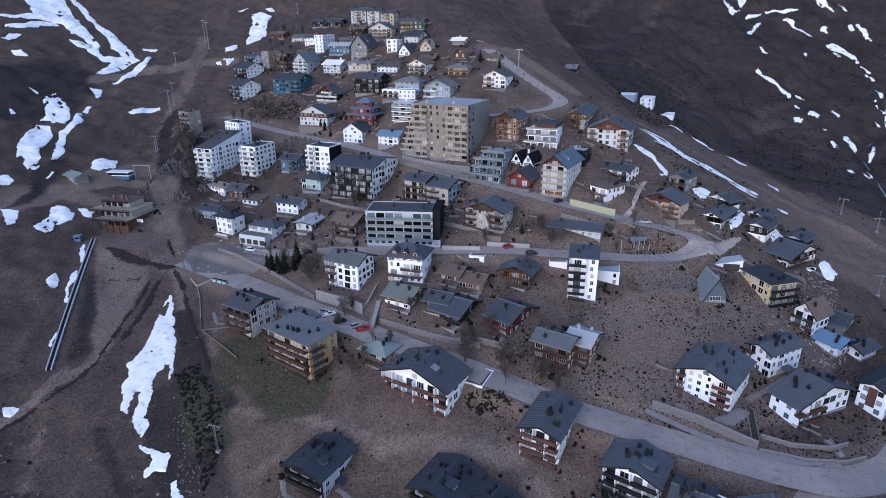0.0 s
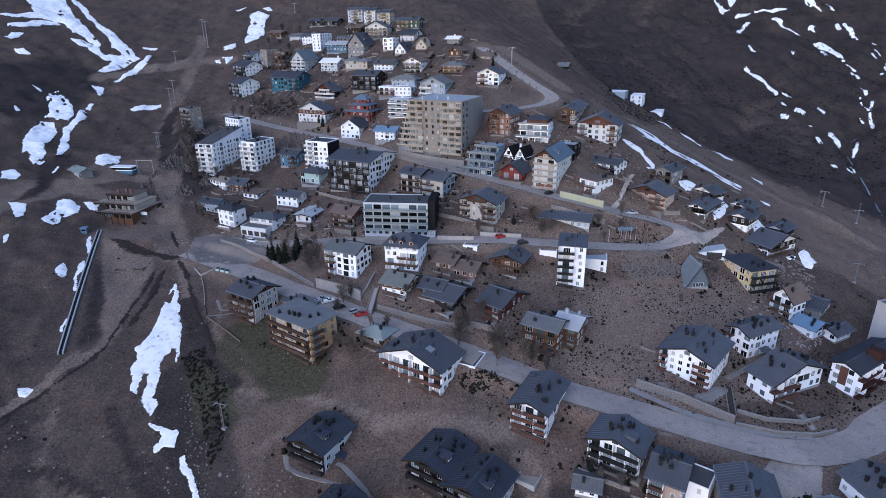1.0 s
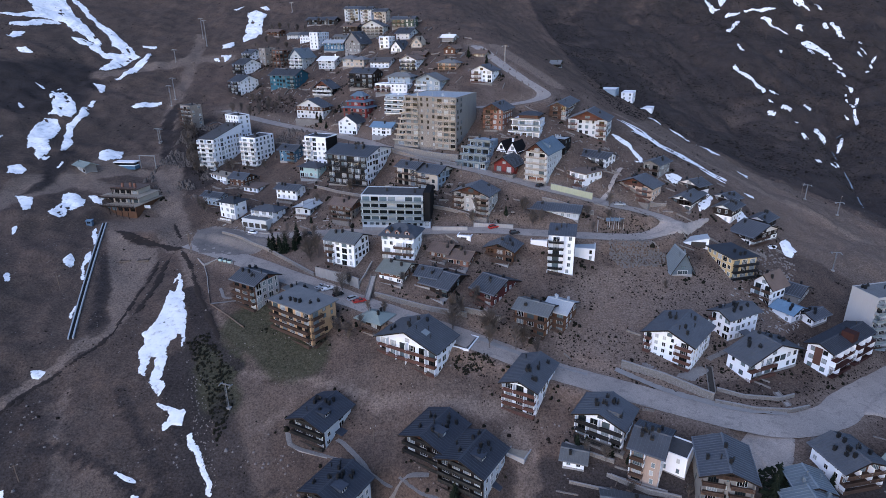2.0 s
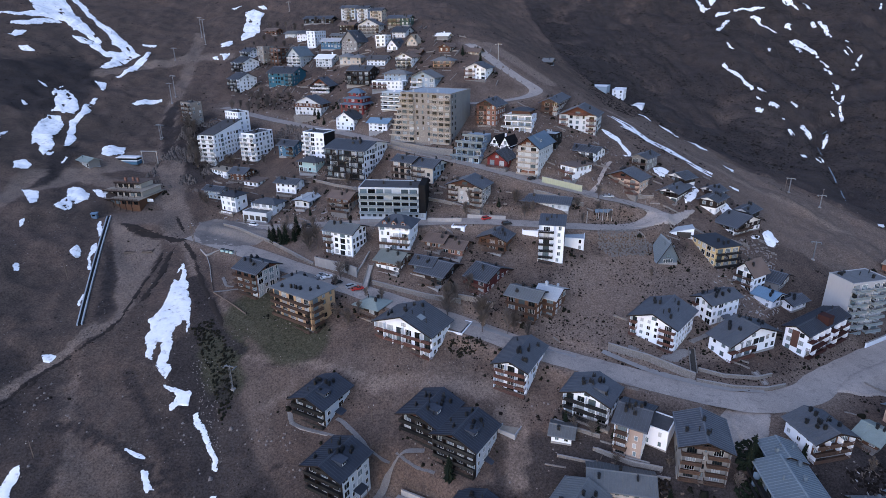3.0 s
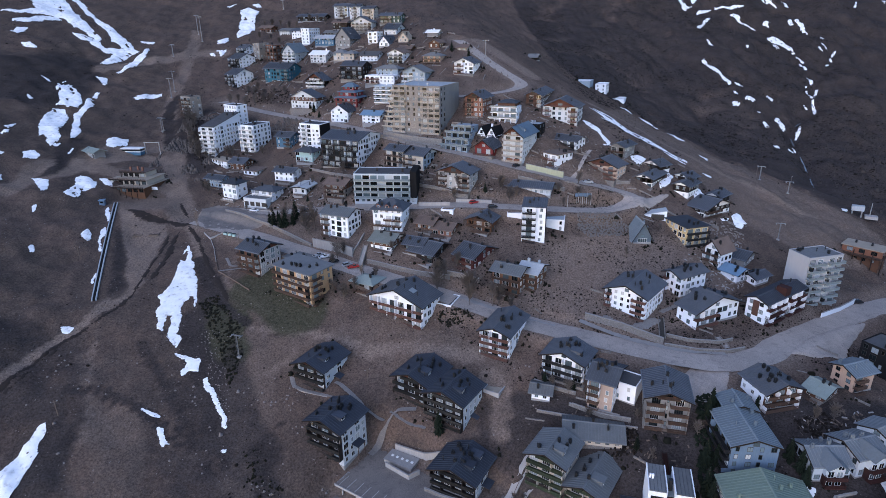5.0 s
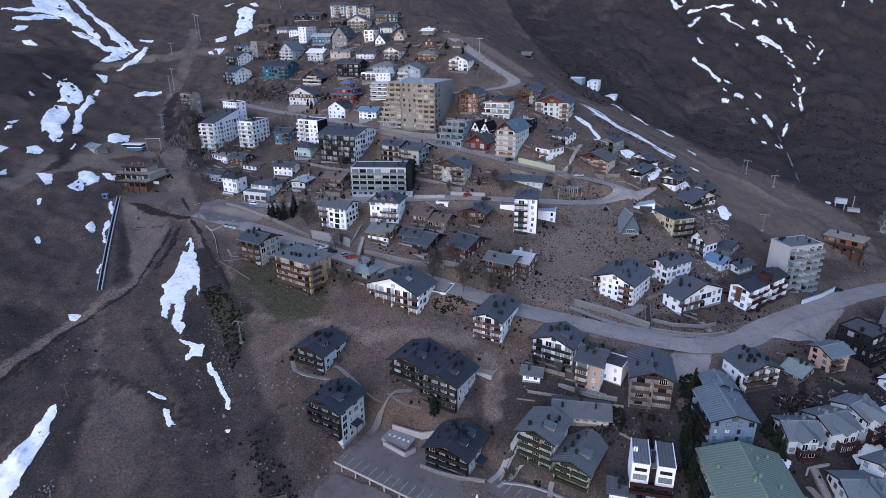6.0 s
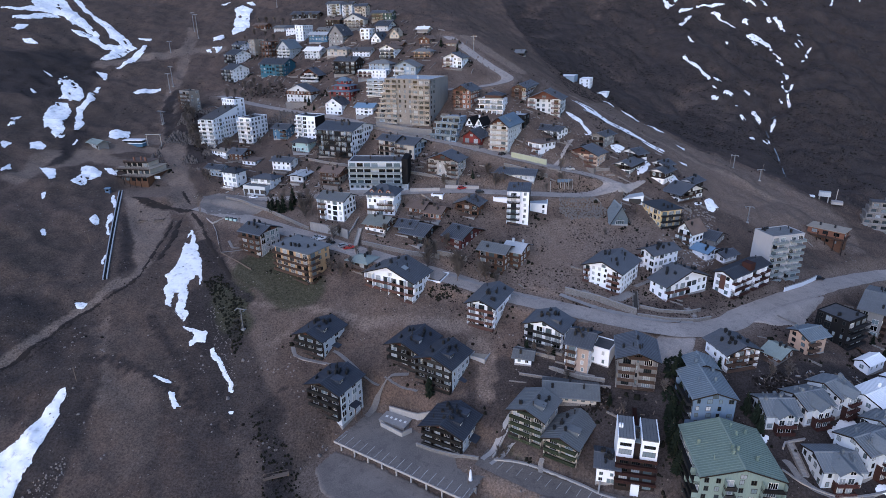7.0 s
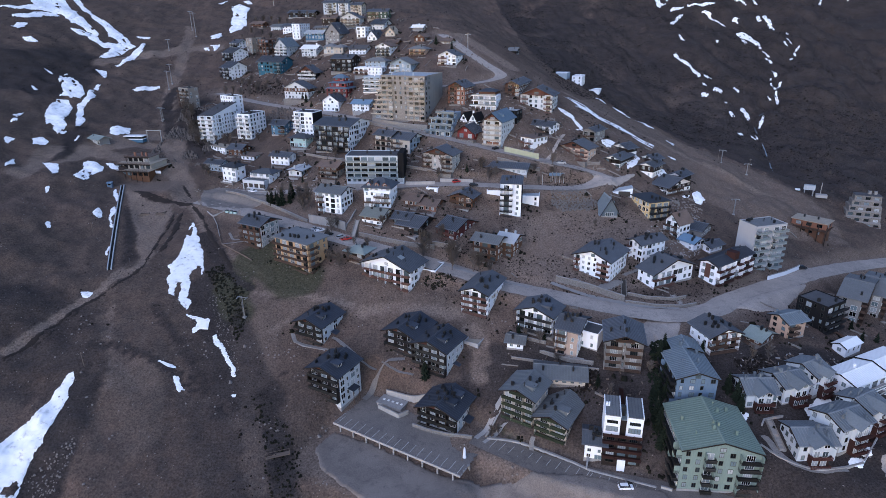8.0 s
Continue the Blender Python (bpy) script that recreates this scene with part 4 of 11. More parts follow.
def facade(house, place, width, code, n, hs, bal, dark, deep, rng, low=0.0, back=False, wm=None):
    """place(s): the pose at s metres along the face, x along it, -y outwards. "b100:3/w100": the lower three storeys, then the rest."""
    if "/" in code:
        k0 = 0
        for bit in code.split("/"):
            bit, _, many = bit.partition(":")
            many = int(many) if many else n - k0
            facade(house, place, width, bit, min(many, n - k0), hs, bal, dark, deep, rng, low + k0 * hs, back, wm)
            k0 += many
        return
    s0 = 0.0
    for kind, share in segments(code):
        w = width * share
        styles = [rng.choice((0.6, 0.75, 0.75, 1.0, 1.0, 1.5)) for _ in range(5)]
        if w < 1.0 or kind == "n":
            s0 += w
            continue
        for k in range(n):
            z = low + k * hs
            if kind == "w":
                cols = max(1, int(w / (2.7 if not back else 7.0)))
                ww, wh = min(1.45, w * 0.7), min(1.5, hs * 0.54)
                for c in range(cols):
                    size = styles[c % len(styles)]
                    if rng.random() < 0.08:
                        continue
                    put_window(house, place(s0 + w * (c + 0.5 + rng.uniform(-0.08, 0.08)) / cols) @ pose(0, 0, z + hs * (0.33 if size < 1.5 else 0.12)), ww * size, wh * (1.0 if size < 1.5 else 1.35), dark, deep)
            elif kind in "bg":
                bays = max(1, int(w / 3.6))
                for c in range(bays):
                    put_window(house, place(s0 + w * (c + 0.5) / bays) @ pose(0, 0, z + 0.12), min(2.4, w / bays * 0.62), hs * 0.70, bal not in ("darkgreen", "green") and rng.random() < 0.5, deep)
                put_balcony(house, place(s0 + w / 2) @ pose(0, 0, z + 0.02), w - 0.1, 1.8, bal, kind)
                if kind == "b":
                    for c in range(bays + 1):
                        key = ("fin", round(hs, 1), wm.name)
                        if key not in CACHE:
                            CACHE[key] = Shape().box(-0.09, -1.7, 0.0, 0.09, 0.0, hs - 0.2).done("divider", wm)
                        if (deep or wm == WALL["white"]) and rng.random() < 0.5:
                            part("divider", CACHE[key], house).matrix_basis = place(min(s0 + w - 0.15, max(s0 + 0.15, s0 + w * c / bays))) @ pose(0, 0, z)
            elif kind == "d" and k == 0:
                bays = max(1, int(w / 3.4))
                for c in range(bays):
                    key = ("gdoor", 0)
                    if key not in CACHE:
                        s = Shape()
                        s.box(-1.25, -0.05, 0, 1.25, 0.05, 2.2)
                        for q in range(4):
                            s.box(-1.2, -0.075, 0.1 + q * 0.53, 1.2, -0.05, 0.1 + q * 0.53 + 0.42)
                        CACHE[key] = s.done("garage_door", FRAME_D)
                    o = part("garage_door", CACHE[key], house)
                    o.matrix_basis = place(s0 + w * (c + 0.5) / bays)
            elif kind == "t" and k == 0:
                put_window(house, place(s0 + w / 2) @ pose(0, 0, 0.4), w * 0.5, 1.6, dark, deep)
        s0 += w


def chimney_mesh(kind, mat):
    key = ("chim", kind, mat.name)
    if key not in CACHE:
        s = Shape()
        if kind == 0:
            s.box(-0.38, -0.38, -0.8, 0.38, 0.38, 1.1)
            s.box(-0.48, -0.48, 1.1, 0.48, 0.48, 1.22)
            s.box(-0.30, -0.30, 1.22, 0.30, 0.30, 1.5)
        elif kind == 1:
            s.tube((0, 0, -0.8), (0, 0, 1.2), 0.17, 0.17, 8)
            s.tube((0, 0, 1.2), (0, 0, 1.45), 0.34, 0.22, 8)
        else:
            s.box(-0.55, -0.3, -0.6, 0.55, 0.3, 0.75)
            for dx in (-0.3, 0.3):
                s.tube((dx, 0, 0.75), (dx, 0, 1.25), 0.15, 0.13, 7)
                s.tube((dx, 0, 1.25), (dx, 0, 1.4), 0.26, 0.2, 7)
        CACHE[key] = s.done("chimney", mat)
    return CACHE[key]


def add_dormer(base, lx, ly, rz, tp, wm, roofmat):
    """A shed dormer standing out of the right-hand roof slope."""
    w, d = 2.6, 2.4
    z1 = rz(lx + d / 2, ly)
    zt = z1 + 1.5
    zr = rz(lx - d, ly) + 0.25
    b = Shape().hexa([(lx - d, ly - w / 2, z1 - 0.6), (lx + d / 2, ly - w / 2, z1 - 0.6), (lx + d / 2, ly + w / 2, z1 - 0.6), (lx - d, ly + w / 2, z1 - 0.6)],
                     [(lx - d, ly - w / 2, max(zr, zt)), (lx + d / 2, ly - w / 2, zt), (lx + d / 2, ly + w / 2, zt), (lx - d, ly + w / 2, max(zr, zt))])
    o = part("dormer", b.done("dormer", ROOF[roofmat]), base)
    part("dormer_roof", Shape().slab([(lx - d, ly - w / 2 - 0.3, max(zr, zt) + 0.2), (lx + d / 2 + 0.5, ly - w / 2 - 0.3, zt + 0.16), (lx + d / 2 + 0.5, ly + w / 2 + 0.3, zt + 0.16), (lx - d, ly + w / 2 + 0.3, max(zr, zt) + 0.2)], 0.16).done("dormer_roof", ROOF[roofmat]), o)
    put_window(base, pose(lx + d / 2 + 0.03, ly, z1 + 0.25, 0, 0, 90), 1.5, 0.9, False, False)


def front_dormers(base, W, H, ov, tp, roofmat):
    """Three small timber gables standing out of the front roof slope."""
    for q in (0.2, 0.5, 0.8):
        cx, w, y0 = -W * q, 1.1, 0.2
        z0, z1 = H + 0.1, H + 1.25
        d = part("dormer", Shape().poly([(cx - w, y0, z0), (cx + w, y0, z0), (cx + w, y0, z1), (cx, y0, z1 + 1.0), (cx - w, y0, z1), (cx - w, y0 + 4, z0), (cx + w, y0 + 4, z0), (cx + w, y0 + 4, z1), (cx, y0 + 4, z1 + 1.0), (cx - w, y0 + 4, z1)],
                                       [(0, 1, 2, 3, 4), (9, 8, 7, 6, 5), (0, 5, 6, 1), (1, 6, 7, 2), (2, 7, 8, 3), (3, 8, 9, 4), (4, 9, 5, 0)]).done("dormer", WALL["rust"]), base, "small timber gable dormer")
        for sg in (-1, 1):
            v = [(cx, y0 - 0.5, z1 + 1.15), (cx, y0 + 4, z1 + 1.15), (cx + sg * (w + 0.4), y0 + 4, z1 - 0.25), (cx + sg * (w + 0.4), y0 - 0.5, z1 - 0.25)]
            part("dormer_roof", Shape().slab(v if sg == -1 else v[::-1], 0.12).done("dormer_roof", ROOF[roofmat]), d)
        put_window(base, pose(cx, y0 - 0.03, z0 + 0.2), 1.1, 0.9, False, False)


def add_bay(base, D, H, n, hs, roofmat, bal, wm):
    """A gabled bay with stacked timber balconies in the middle of the long front."""
    c, w, out = D * 0.5, min(5.2, D * 0.5), 1.5
    ht, rise = H + 1.0, math.tan(radians(33)) * min(5.2, D * 0.5) / 2
    s = Shape().box(-0.5, c - w / 2, -4, out, c + w / 2, ht)
    o = part("bay", s.done("bay", wm), base, "gabled front bay")
    part("bay_cladding", Shape().box(-0.4, c - w / 2 - 0.06, -4, out + 0.06, c + w / 2 + 0.06, H * 0.55).done("bay_cladding", DECKING), o, "dark red timber cladding")
    s = Shape().poly([(out + 0.03, c - w / 2, ht - 0.1), (out + 0.03, c + w / 2, ht - 0.1), (out + 0.03, c, ht + rise), (-4, c - w / 2, ht - 0.1), (-4, c + w / 2, ht - 0.1), (-4, c, ht + rise)], [(0, 1, 2), (5, 4, 3), (0, 3, 4, 1), (1, 4, 5, 2), (2, 5, 3, 0)])
    part("bay_gable", s.done("bay_gable", RAIL[bal]), o, "red-stained timber gable")
    for sg in (-1, 1):
        q = [(-5.0, c, ht + rise + 0.2), (out + 1.5, c, ht + rise + 0.2), (out + 1.5, c + sg * (w / 2 + 0.6), ht - 0.25), (-5.0, c + sg * (w / 2 + 0.6), ht - 0.25)]
        part("bay_roof", Shape().slab(q[::-1] if sg == 1 else q, 0.2).done("bay_roof", ROOF[roofmat]), o)
    for k in range(n + 1):
        z = k * hs + 0.1
        if k < n:
            put_balcony(base, pose(out + 0.03, c, z, 0, 0, 90), w + 0.6, 1.5, bal, "b")
        for sg in (-1, 1):
            put_window(base, pose(out + 0.09, c + sg * w * 0.24, z + 0.1, 0, 0, 90), w * 0.3, min(1.9, (hs if k < n else ht - H + 0.6) * 0.7), False, True)


HOUSE_BOXES = []


def house(name, x, y, z, yaw, W, D, H, n, roof, wall, roofmat, L, R, bal, label, category, pitch=21, ov=1.2, gablewood=False, chimneys=3, upper="", side="", seams=True, group="", dormer=0, porch=0, skylight=0, front="", flank="", bay=0, terrace=0):
    """A building. Local x runs along the face L from its far end to the corner at 0, y along the face R from that corner."""
    rng = random.Random(int(x * 71 + y * 13))
    base = new(name)
    base.matrix_world = pose(x, y, z, 0, 0, yaw)
    tagged(base, label, category, group)
    HOUSE_BOXES.append((x, y, yaw, W, D))
    far = math.hypot(x, y + 40) > 300
    c, s = math.cos(radians(yaw)), math.sin(radians(yaw))
    corners = [(x + c * u - s * v, y + s * u + c * v) for u in (-W, 0) for v in (0, D)]
    foot = min(0.0, min(float(top(px, py)[0]) for px, py in corners) - z) - 1.5
    foot = max(foot, -14)
    hs = H / n
    wm = WALL[wall]
    tp = math.tan(radians(pitch))
    b = Shape()
    b.box(-W, 0, foot, 0, D, H)
    part("wall", b.done("wall", wm), base)
    if upper:
        u = Shape()
        u.box(-W - 0.05, -0.05, H - hs, 0.05, D + 0.05, H - 0.02)
        part("upper_cladding", u.done("upper_cladding", WALL[upper]), base, "timber-clad upper storey")
    # Dark fronts add the shade of balcony recesses to the cladding's own colour.
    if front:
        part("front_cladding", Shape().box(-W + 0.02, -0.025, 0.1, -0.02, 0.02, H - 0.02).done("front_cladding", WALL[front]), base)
    if flank:
        part("flank_cladding", Shape().box(-0.02, 0.02, 0.1, 0.025, D - 0.02, H - 0.02).done("flank_cladding", WALL[flank]), base)
    # plinth
    p = Shape()
    lowL = float(np.mean(top([x - c * W * 0.5, x - c * W * 0.15], [y - s * W * 0.5, y - s * W * 0.15]))) - z
    lowR = float(np.mean(top([x - s * D * 0.25, x - s * D * 0.6], [y + c * D * 0.25, y + c * D * 0.6]))) - z
    bottom = max(foot + 0.6, min(lowL, lowR, -0.3) - 0.2)
    p.box(-W - 0.12, -0.12, foot, 0.12, D + 0.12, min(0.35, bottom + 0.9))
    part("plinth", p.done("plinth", RUBBLE if wall in ("beige", "stone", "wood", "woodw", "greywood", "brick") else CONCRETE), base)
    r, gb, sm = Shape(), Shape(), Shape()
    t = 0.22
    ridge = 0.0
    step = 1.0 if not far else 1.6
    if roof in ("gl", "gr"):
        if roof == "gl":
            half, span = W / 2, D
            P = lambda a, d, h: (-W / 2 + a, d, h)
        else:
            half, span = D / 2, W
            P = lambda a, d, h: (-W + d, D / 2 + a, h)
        ridge = H + half * tp
        for sg in (-1, 1):
            of = ov + (0.9 if roof == "gl" and L[0] in "bg" else 0.0)
            ob = ov + (0.9 if roof == "gr" and R[0] in "bg" else 0.0)
            q = [P(0, -of, ridge + t), P(0, span + ob, ridge + t), P(sg * (half + ov), span + ob, H - ov * tp + t), P(sg * (half + ov), -of, H - ov * tp + t)]
            flip = (sg == -1) == (roof == "gl")
            q = q if flip else q[::-1]
            r.slab(q, t)
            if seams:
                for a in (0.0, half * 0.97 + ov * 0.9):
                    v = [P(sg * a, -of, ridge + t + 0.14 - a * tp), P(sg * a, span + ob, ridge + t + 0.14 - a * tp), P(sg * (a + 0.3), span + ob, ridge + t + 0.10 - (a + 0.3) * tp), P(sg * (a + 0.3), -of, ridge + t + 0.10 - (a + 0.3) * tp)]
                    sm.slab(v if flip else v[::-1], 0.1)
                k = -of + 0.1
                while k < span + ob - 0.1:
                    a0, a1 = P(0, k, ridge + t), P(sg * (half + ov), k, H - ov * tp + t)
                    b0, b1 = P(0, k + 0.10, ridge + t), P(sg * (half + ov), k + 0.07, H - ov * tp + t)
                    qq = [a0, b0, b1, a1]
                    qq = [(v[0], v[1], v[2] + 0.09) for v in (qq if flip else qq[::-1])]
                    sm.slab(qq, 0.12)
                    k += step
        if math.hypot(x, y + 40) < 300:
            e0 = -of - 0.07 if roof == "gl" else span + ob
            a1, zr, ze = half + ov, ridge + t + 0.06, H - ov * tp + t + 0.06
            v = [P(q, e0 + g, h) for g in (0.0, 0.07) for q, h in ((-a1, ze), (0, zr), (a1, ze), (a1, ze - 0.45), (0, zr - 0.45), (-a1, ze - 0.45))]
            vb = Shape().poly(v, [(0, 1, 4, 5), (1, 2, 3, 4), (11, 10, 7, 6), (10, 9, 8, 7), (0, 6, 7, 1), (1, 7, 8, 2), (2, 8, 9, 3), (3, 9, 10, 4), (4, 10, 11, 5), (5, 11, 6, 0)])
            part("verge_board", vb.done("verge_board", VERGE), base)
        for d in (0.0, span):
            dd = d - 0.02 if d == 0 else d + 0.02
            gb = Shape()
            gb.poly([P(-half, dd, H), P(half, dd, H), P(0, dd, ridge), P(-half, d + (0.3 if d == 0 else -0.3), H), P(half, d + (0.3 if d == 0 else -0.3), H), P(0, d + (0.3 if d == 0 else -0.3), ridge)],
                    [(0, 1, 2), (5, 4, 3), (0, 3, 4, 1), (1, 4, 5, 2), (2, 5, 3, 0)])
            part("gable", gb.done("gable", GABLEWOOD if gablewood else wm), base, "dark timber gable" if gablewood else "")
        rz = lambda lx, ly: ridge + t - tp * (abs(lx + W / 2) if roof == "gl" else abs(ly - D / 2))
        if half * tp > 1.6:
            gm = pose(-W / 2, -0.03, H + 0.15) if roof == "gl" else pose(0.03, D / 2, H + 0.15, 0, 0, 90)
            put_window(base, gm, min(1.6, half * 0.4), min(1.2, half * tp * 0.5), True, not far)
    elif roof == "hip":
        m = min(W, D) / 2
        ridge = H + m * tp
        e = H - ov * tp + t
        x0, x1, y0, y1 = -W - ov, ov, -ov, D + ov
        if W >= D:
            ra, rb = (-W + m, D / 2, ridge + t), (-m, D / 2, ridge + t)
        else:
            ra, rb = (-W / 2, m, ridge + t), (-W / 2, D - m, ridge + t)
        A, B, C, E = (x0, y0, e), (x1, y0, e), (x1, y1, e), (x0, y1, e)
        low = [(v[0], v[1], v[2] - t) for v in (A, B, C, E)]
        if W >= D:
            tops = [(0, 1, 5, 4), (1, 2, 5), (2, 3, 4, 5), (3, 0, 4)]
        else:
            tops = [(0, 1, 4), (1, 2, 5, 4), (2, 3, 5), (3, 0, 4, 5)]
        r.poly([A, B, C, E, ra, rb, *low], tops + [(9, 8, 7, 6), (0, 6, 7, 1), (1, 7, 8, 2), (2, 8, 9, 3), (3, 9, 6, 0)])
        rz = lambda lx, ly: e + tp * min(lx - x0, x1 - lx, ly - y0, y1 - ly)
    elif roof in ("shedR", "shedL"):
        tp = math.tan(radians(11))
        ridge = H + (D + ov) * tp
        q = [(-W - 0.4, -0.5, H + t), (0.4, -0.5, H + t), (0.4, D + 0.4, ridge + t), (-W - 0.4, D + 0.4, ridge + t)]
        r.slab(q, t)
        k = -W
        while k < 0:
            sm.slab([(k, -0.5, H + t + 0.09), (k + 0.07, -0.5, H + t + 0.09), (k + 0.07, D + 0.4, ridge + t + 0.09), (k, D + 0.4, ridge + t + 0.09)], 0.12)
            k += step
        g = D * tp
        gb.poly([(-W, 0, H - 0.02), (0, 0, H - 0.02), (0, D, H - 0.02), (-W, D, H - 0.02), (0, D, H + g), (-W, D, H + g)], [(0, 1, 4, 5), (1, 2, 4), (2, 3, 5, 4), (3, 0, 5)])
        part("gable", gb.done("gable", wm), base)
        rz = lambda lx, ly: H + t + (ly + 0.5) * tp
    else:
        if ov > 0.5:
            r.box(-W - ov, -ov, H + 0.0, ov, D + ov, H + 0.35)
        else:
            r.box(-W + 0.25, 0.25, H - 0.02, -0.25, D - 0.25, H + 0.12)
        pp = Shape()
        e = 0.06
        for x0, y0, x1, y1 in () if ov > 0.5 else ((-W - e, -e, e, 0.28), (-W - e, D - 0.28, e, D + e), (-W - e, 0.28, -W + 0.28, D - 0.28), (-0.28, 0.28, e, D - 0.28)):
            pp.box(x0, y0, H - 0.12, x1, y1, H + 0.4)
        if pp.v:
            part("parapet", pp.done("parapet", wm), base)
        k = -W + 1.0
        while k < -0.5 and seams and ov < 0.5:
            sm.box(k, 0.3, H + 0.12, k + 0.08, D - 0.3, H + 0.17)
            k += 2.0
        rz = lambda lx, ly: H + (0.35 if ov > 0.5 else 0.12)
    ro = part("roof", r.done("roof", ROOF[roofmat]), base)
    if sm.v:
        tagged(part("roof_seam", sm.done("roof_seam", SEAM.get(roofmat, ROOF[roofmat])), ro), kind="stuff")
    for k in range(chimneys):
        lx, ly = -W * rng.uniform(0.12, 0.88), D * rng.uniform(0.12, 0.88)
        o = part("chimney", chimney_mesh(rng.choice((0, 0, 1, 2)), ROOF[roofmat] if roofmat in ("green", "paleslate", "paleblue", "white", "light") else CHIM), base)
        o.matrix_basis = Matrix.Translation((lx, ly, rz(lx, ly) + 0.1)) @ pose(0, 0, 0, 0, 0, rng.choice((0, 90)))
    for k in range(dormer):
        add_dormer(base, -W * 0.24, D * (0.30 + 0.42 * k), rz, tp, wm, roofmat)
    for k in range(skylight):
        lx, ly = -W * 0.30, D * (0.35 + 0.3 * k)
        z0, z1 = rz(lx - 1.1, ly), rz(lx + 1.1, ly)
        part("skylight", Shape().slab([(lx - 1.1, ly - 1.3, z0 + 0.22), (lx + 1.1, ly - 1.3, z1 + 0.22), (lx + 1.1, ly + 1.3, z1 + 0.22), (lx - 1.1, ly + 1.3, z0 + 0.22)], 0.2).done("skylight", RAIL["glass"]), base, "pale glazed skylight")
    if gablewood and roof == "gl" and L[0] == "b" and W * tp / 2 > 1.8:
        put_window(base, pose(-W / 2, -0.06, H + 0.15), 2.4, 1.6, True, True)
        put_balcony(base, pose(-W / 2, -0.03, H + 0.02), W * 0.52, 1.6, bal, "b")
    if terrace:
        d = rng.uniform(2.2, 3.4)
        t = part("terrace", Shape().box(-W * rng.uniform(0.8, 1.0), -d, foot, W * rng.uniform(-0.1, 0.1), -0.13, 0.08).done("terrace", rng.choice((RUBBLE, RUBBLE, CONCRETE))), base, "walled terrace before the house")
        r = Shape()
        x0, x1 = -W * 0.8, -W * 0.1
        for k in range(3):
            r.box(x0, -d + 0.02, 0.2 + k * 0.3, x1, -d + 0.08, 0.36 + k * 0.3)
        for k in range(6):
            q = x0 + (x1 - x0) * k / 5
            r.box(q - 0.05, -d + 0.0, 0.0, q + 0.05, -d + 0.1, 1.05)
        part("terrace_rail", r.done("terrace_rail", RAIL[bal]), t)
    if bay:
        add_bay(base, D, H, n, hs, roofmat, bal, wm)
    if porch:
        y0 = D * 0.35
        pr = Shape().slab([(0.0, y0, 3.0), (2.8, y0, 2.5), (2.8, y0 + 4.0, 2.5), (0.0, y0 + 4.0, 3.0)], 0.18)
        po = part("porch_roof", pr.done("porch_roof", ROOF[roofmat]), base)
        for yy in (y0 + 0.3, y0 + 3.7):
            part("post", Shape().box(2.4, yy - 0.09, -3, 2.6, yy + 0.09, 2.4).done("post", RAIL["wood"]), base)
    dark = wall in ("black", "teal", "darkwood", "red", "greenp", "bluew") or rng.random() < 0.3
    deep = not far and math.hypot(x, y + 40) < 165
    facade(base, lambda q: pose(-W + q, -0.03, 0), W, L, n, hs, bal, dark, deep, rng, 0.0, False, WALL[front] if front == "darkwood" and wall != "white" else wm)
    facade(base, lambda q: pose(0.03, q, 0, 0, 0, 90), D, R, n, hs, bal, dark, deep, rng, 0.0, False, wm)
    for depth, ww, place in ((-lowL, W, lambda q: pose(-W + q, -0.03, 0)), (-lowR, D, lambda q: pose(0.03, q, 0, 0, 0, 90))):
        if not terrace and 0.75 * hs < depth < 9:
            facade(base, place, ww, "w100", int(depth / hs + 0.3), hs, bal, dark, deep, rng, -hs * int(depth / hs + 0.3), False, wm)
    if side:
        facade(base, lambda q: pose(-W - 0.03, D - q, 0, 0, 0, -90), D, side, n, hs, bal, dark, False, rng, 0.0, True)
    return base


def terraces(base, W, D, n, hs, wall, bal):
    """Storeys that step outwards to the side, each with a parapet and glazing."""
    for k in range(n - 1):
        out = (n - 1 - k) * 0.9
        part("terrace_block", Shape().box(-W - out, 0.3, -3 if k == 0 else k * hs, -W, D * 0.55, (k + 1) * hs - 0.25).done("terrace_block", WALL[wall]), base)
        part("terrace_parapet", Shape().box(-W - out - 0.3, -0.9, (k + 1) * hs - 0.3, -W + 3.5, 0.3, (k + 1) * hs + 0.25).done("terrace_parapet", RAIL[bal]), base)
        put_window(base, pose(-W - out / 2 + 0.6, 0.27, k * hs + 0.3), min(3.2, out * 0.8 + 1.2), hs * 0.55, False, False)


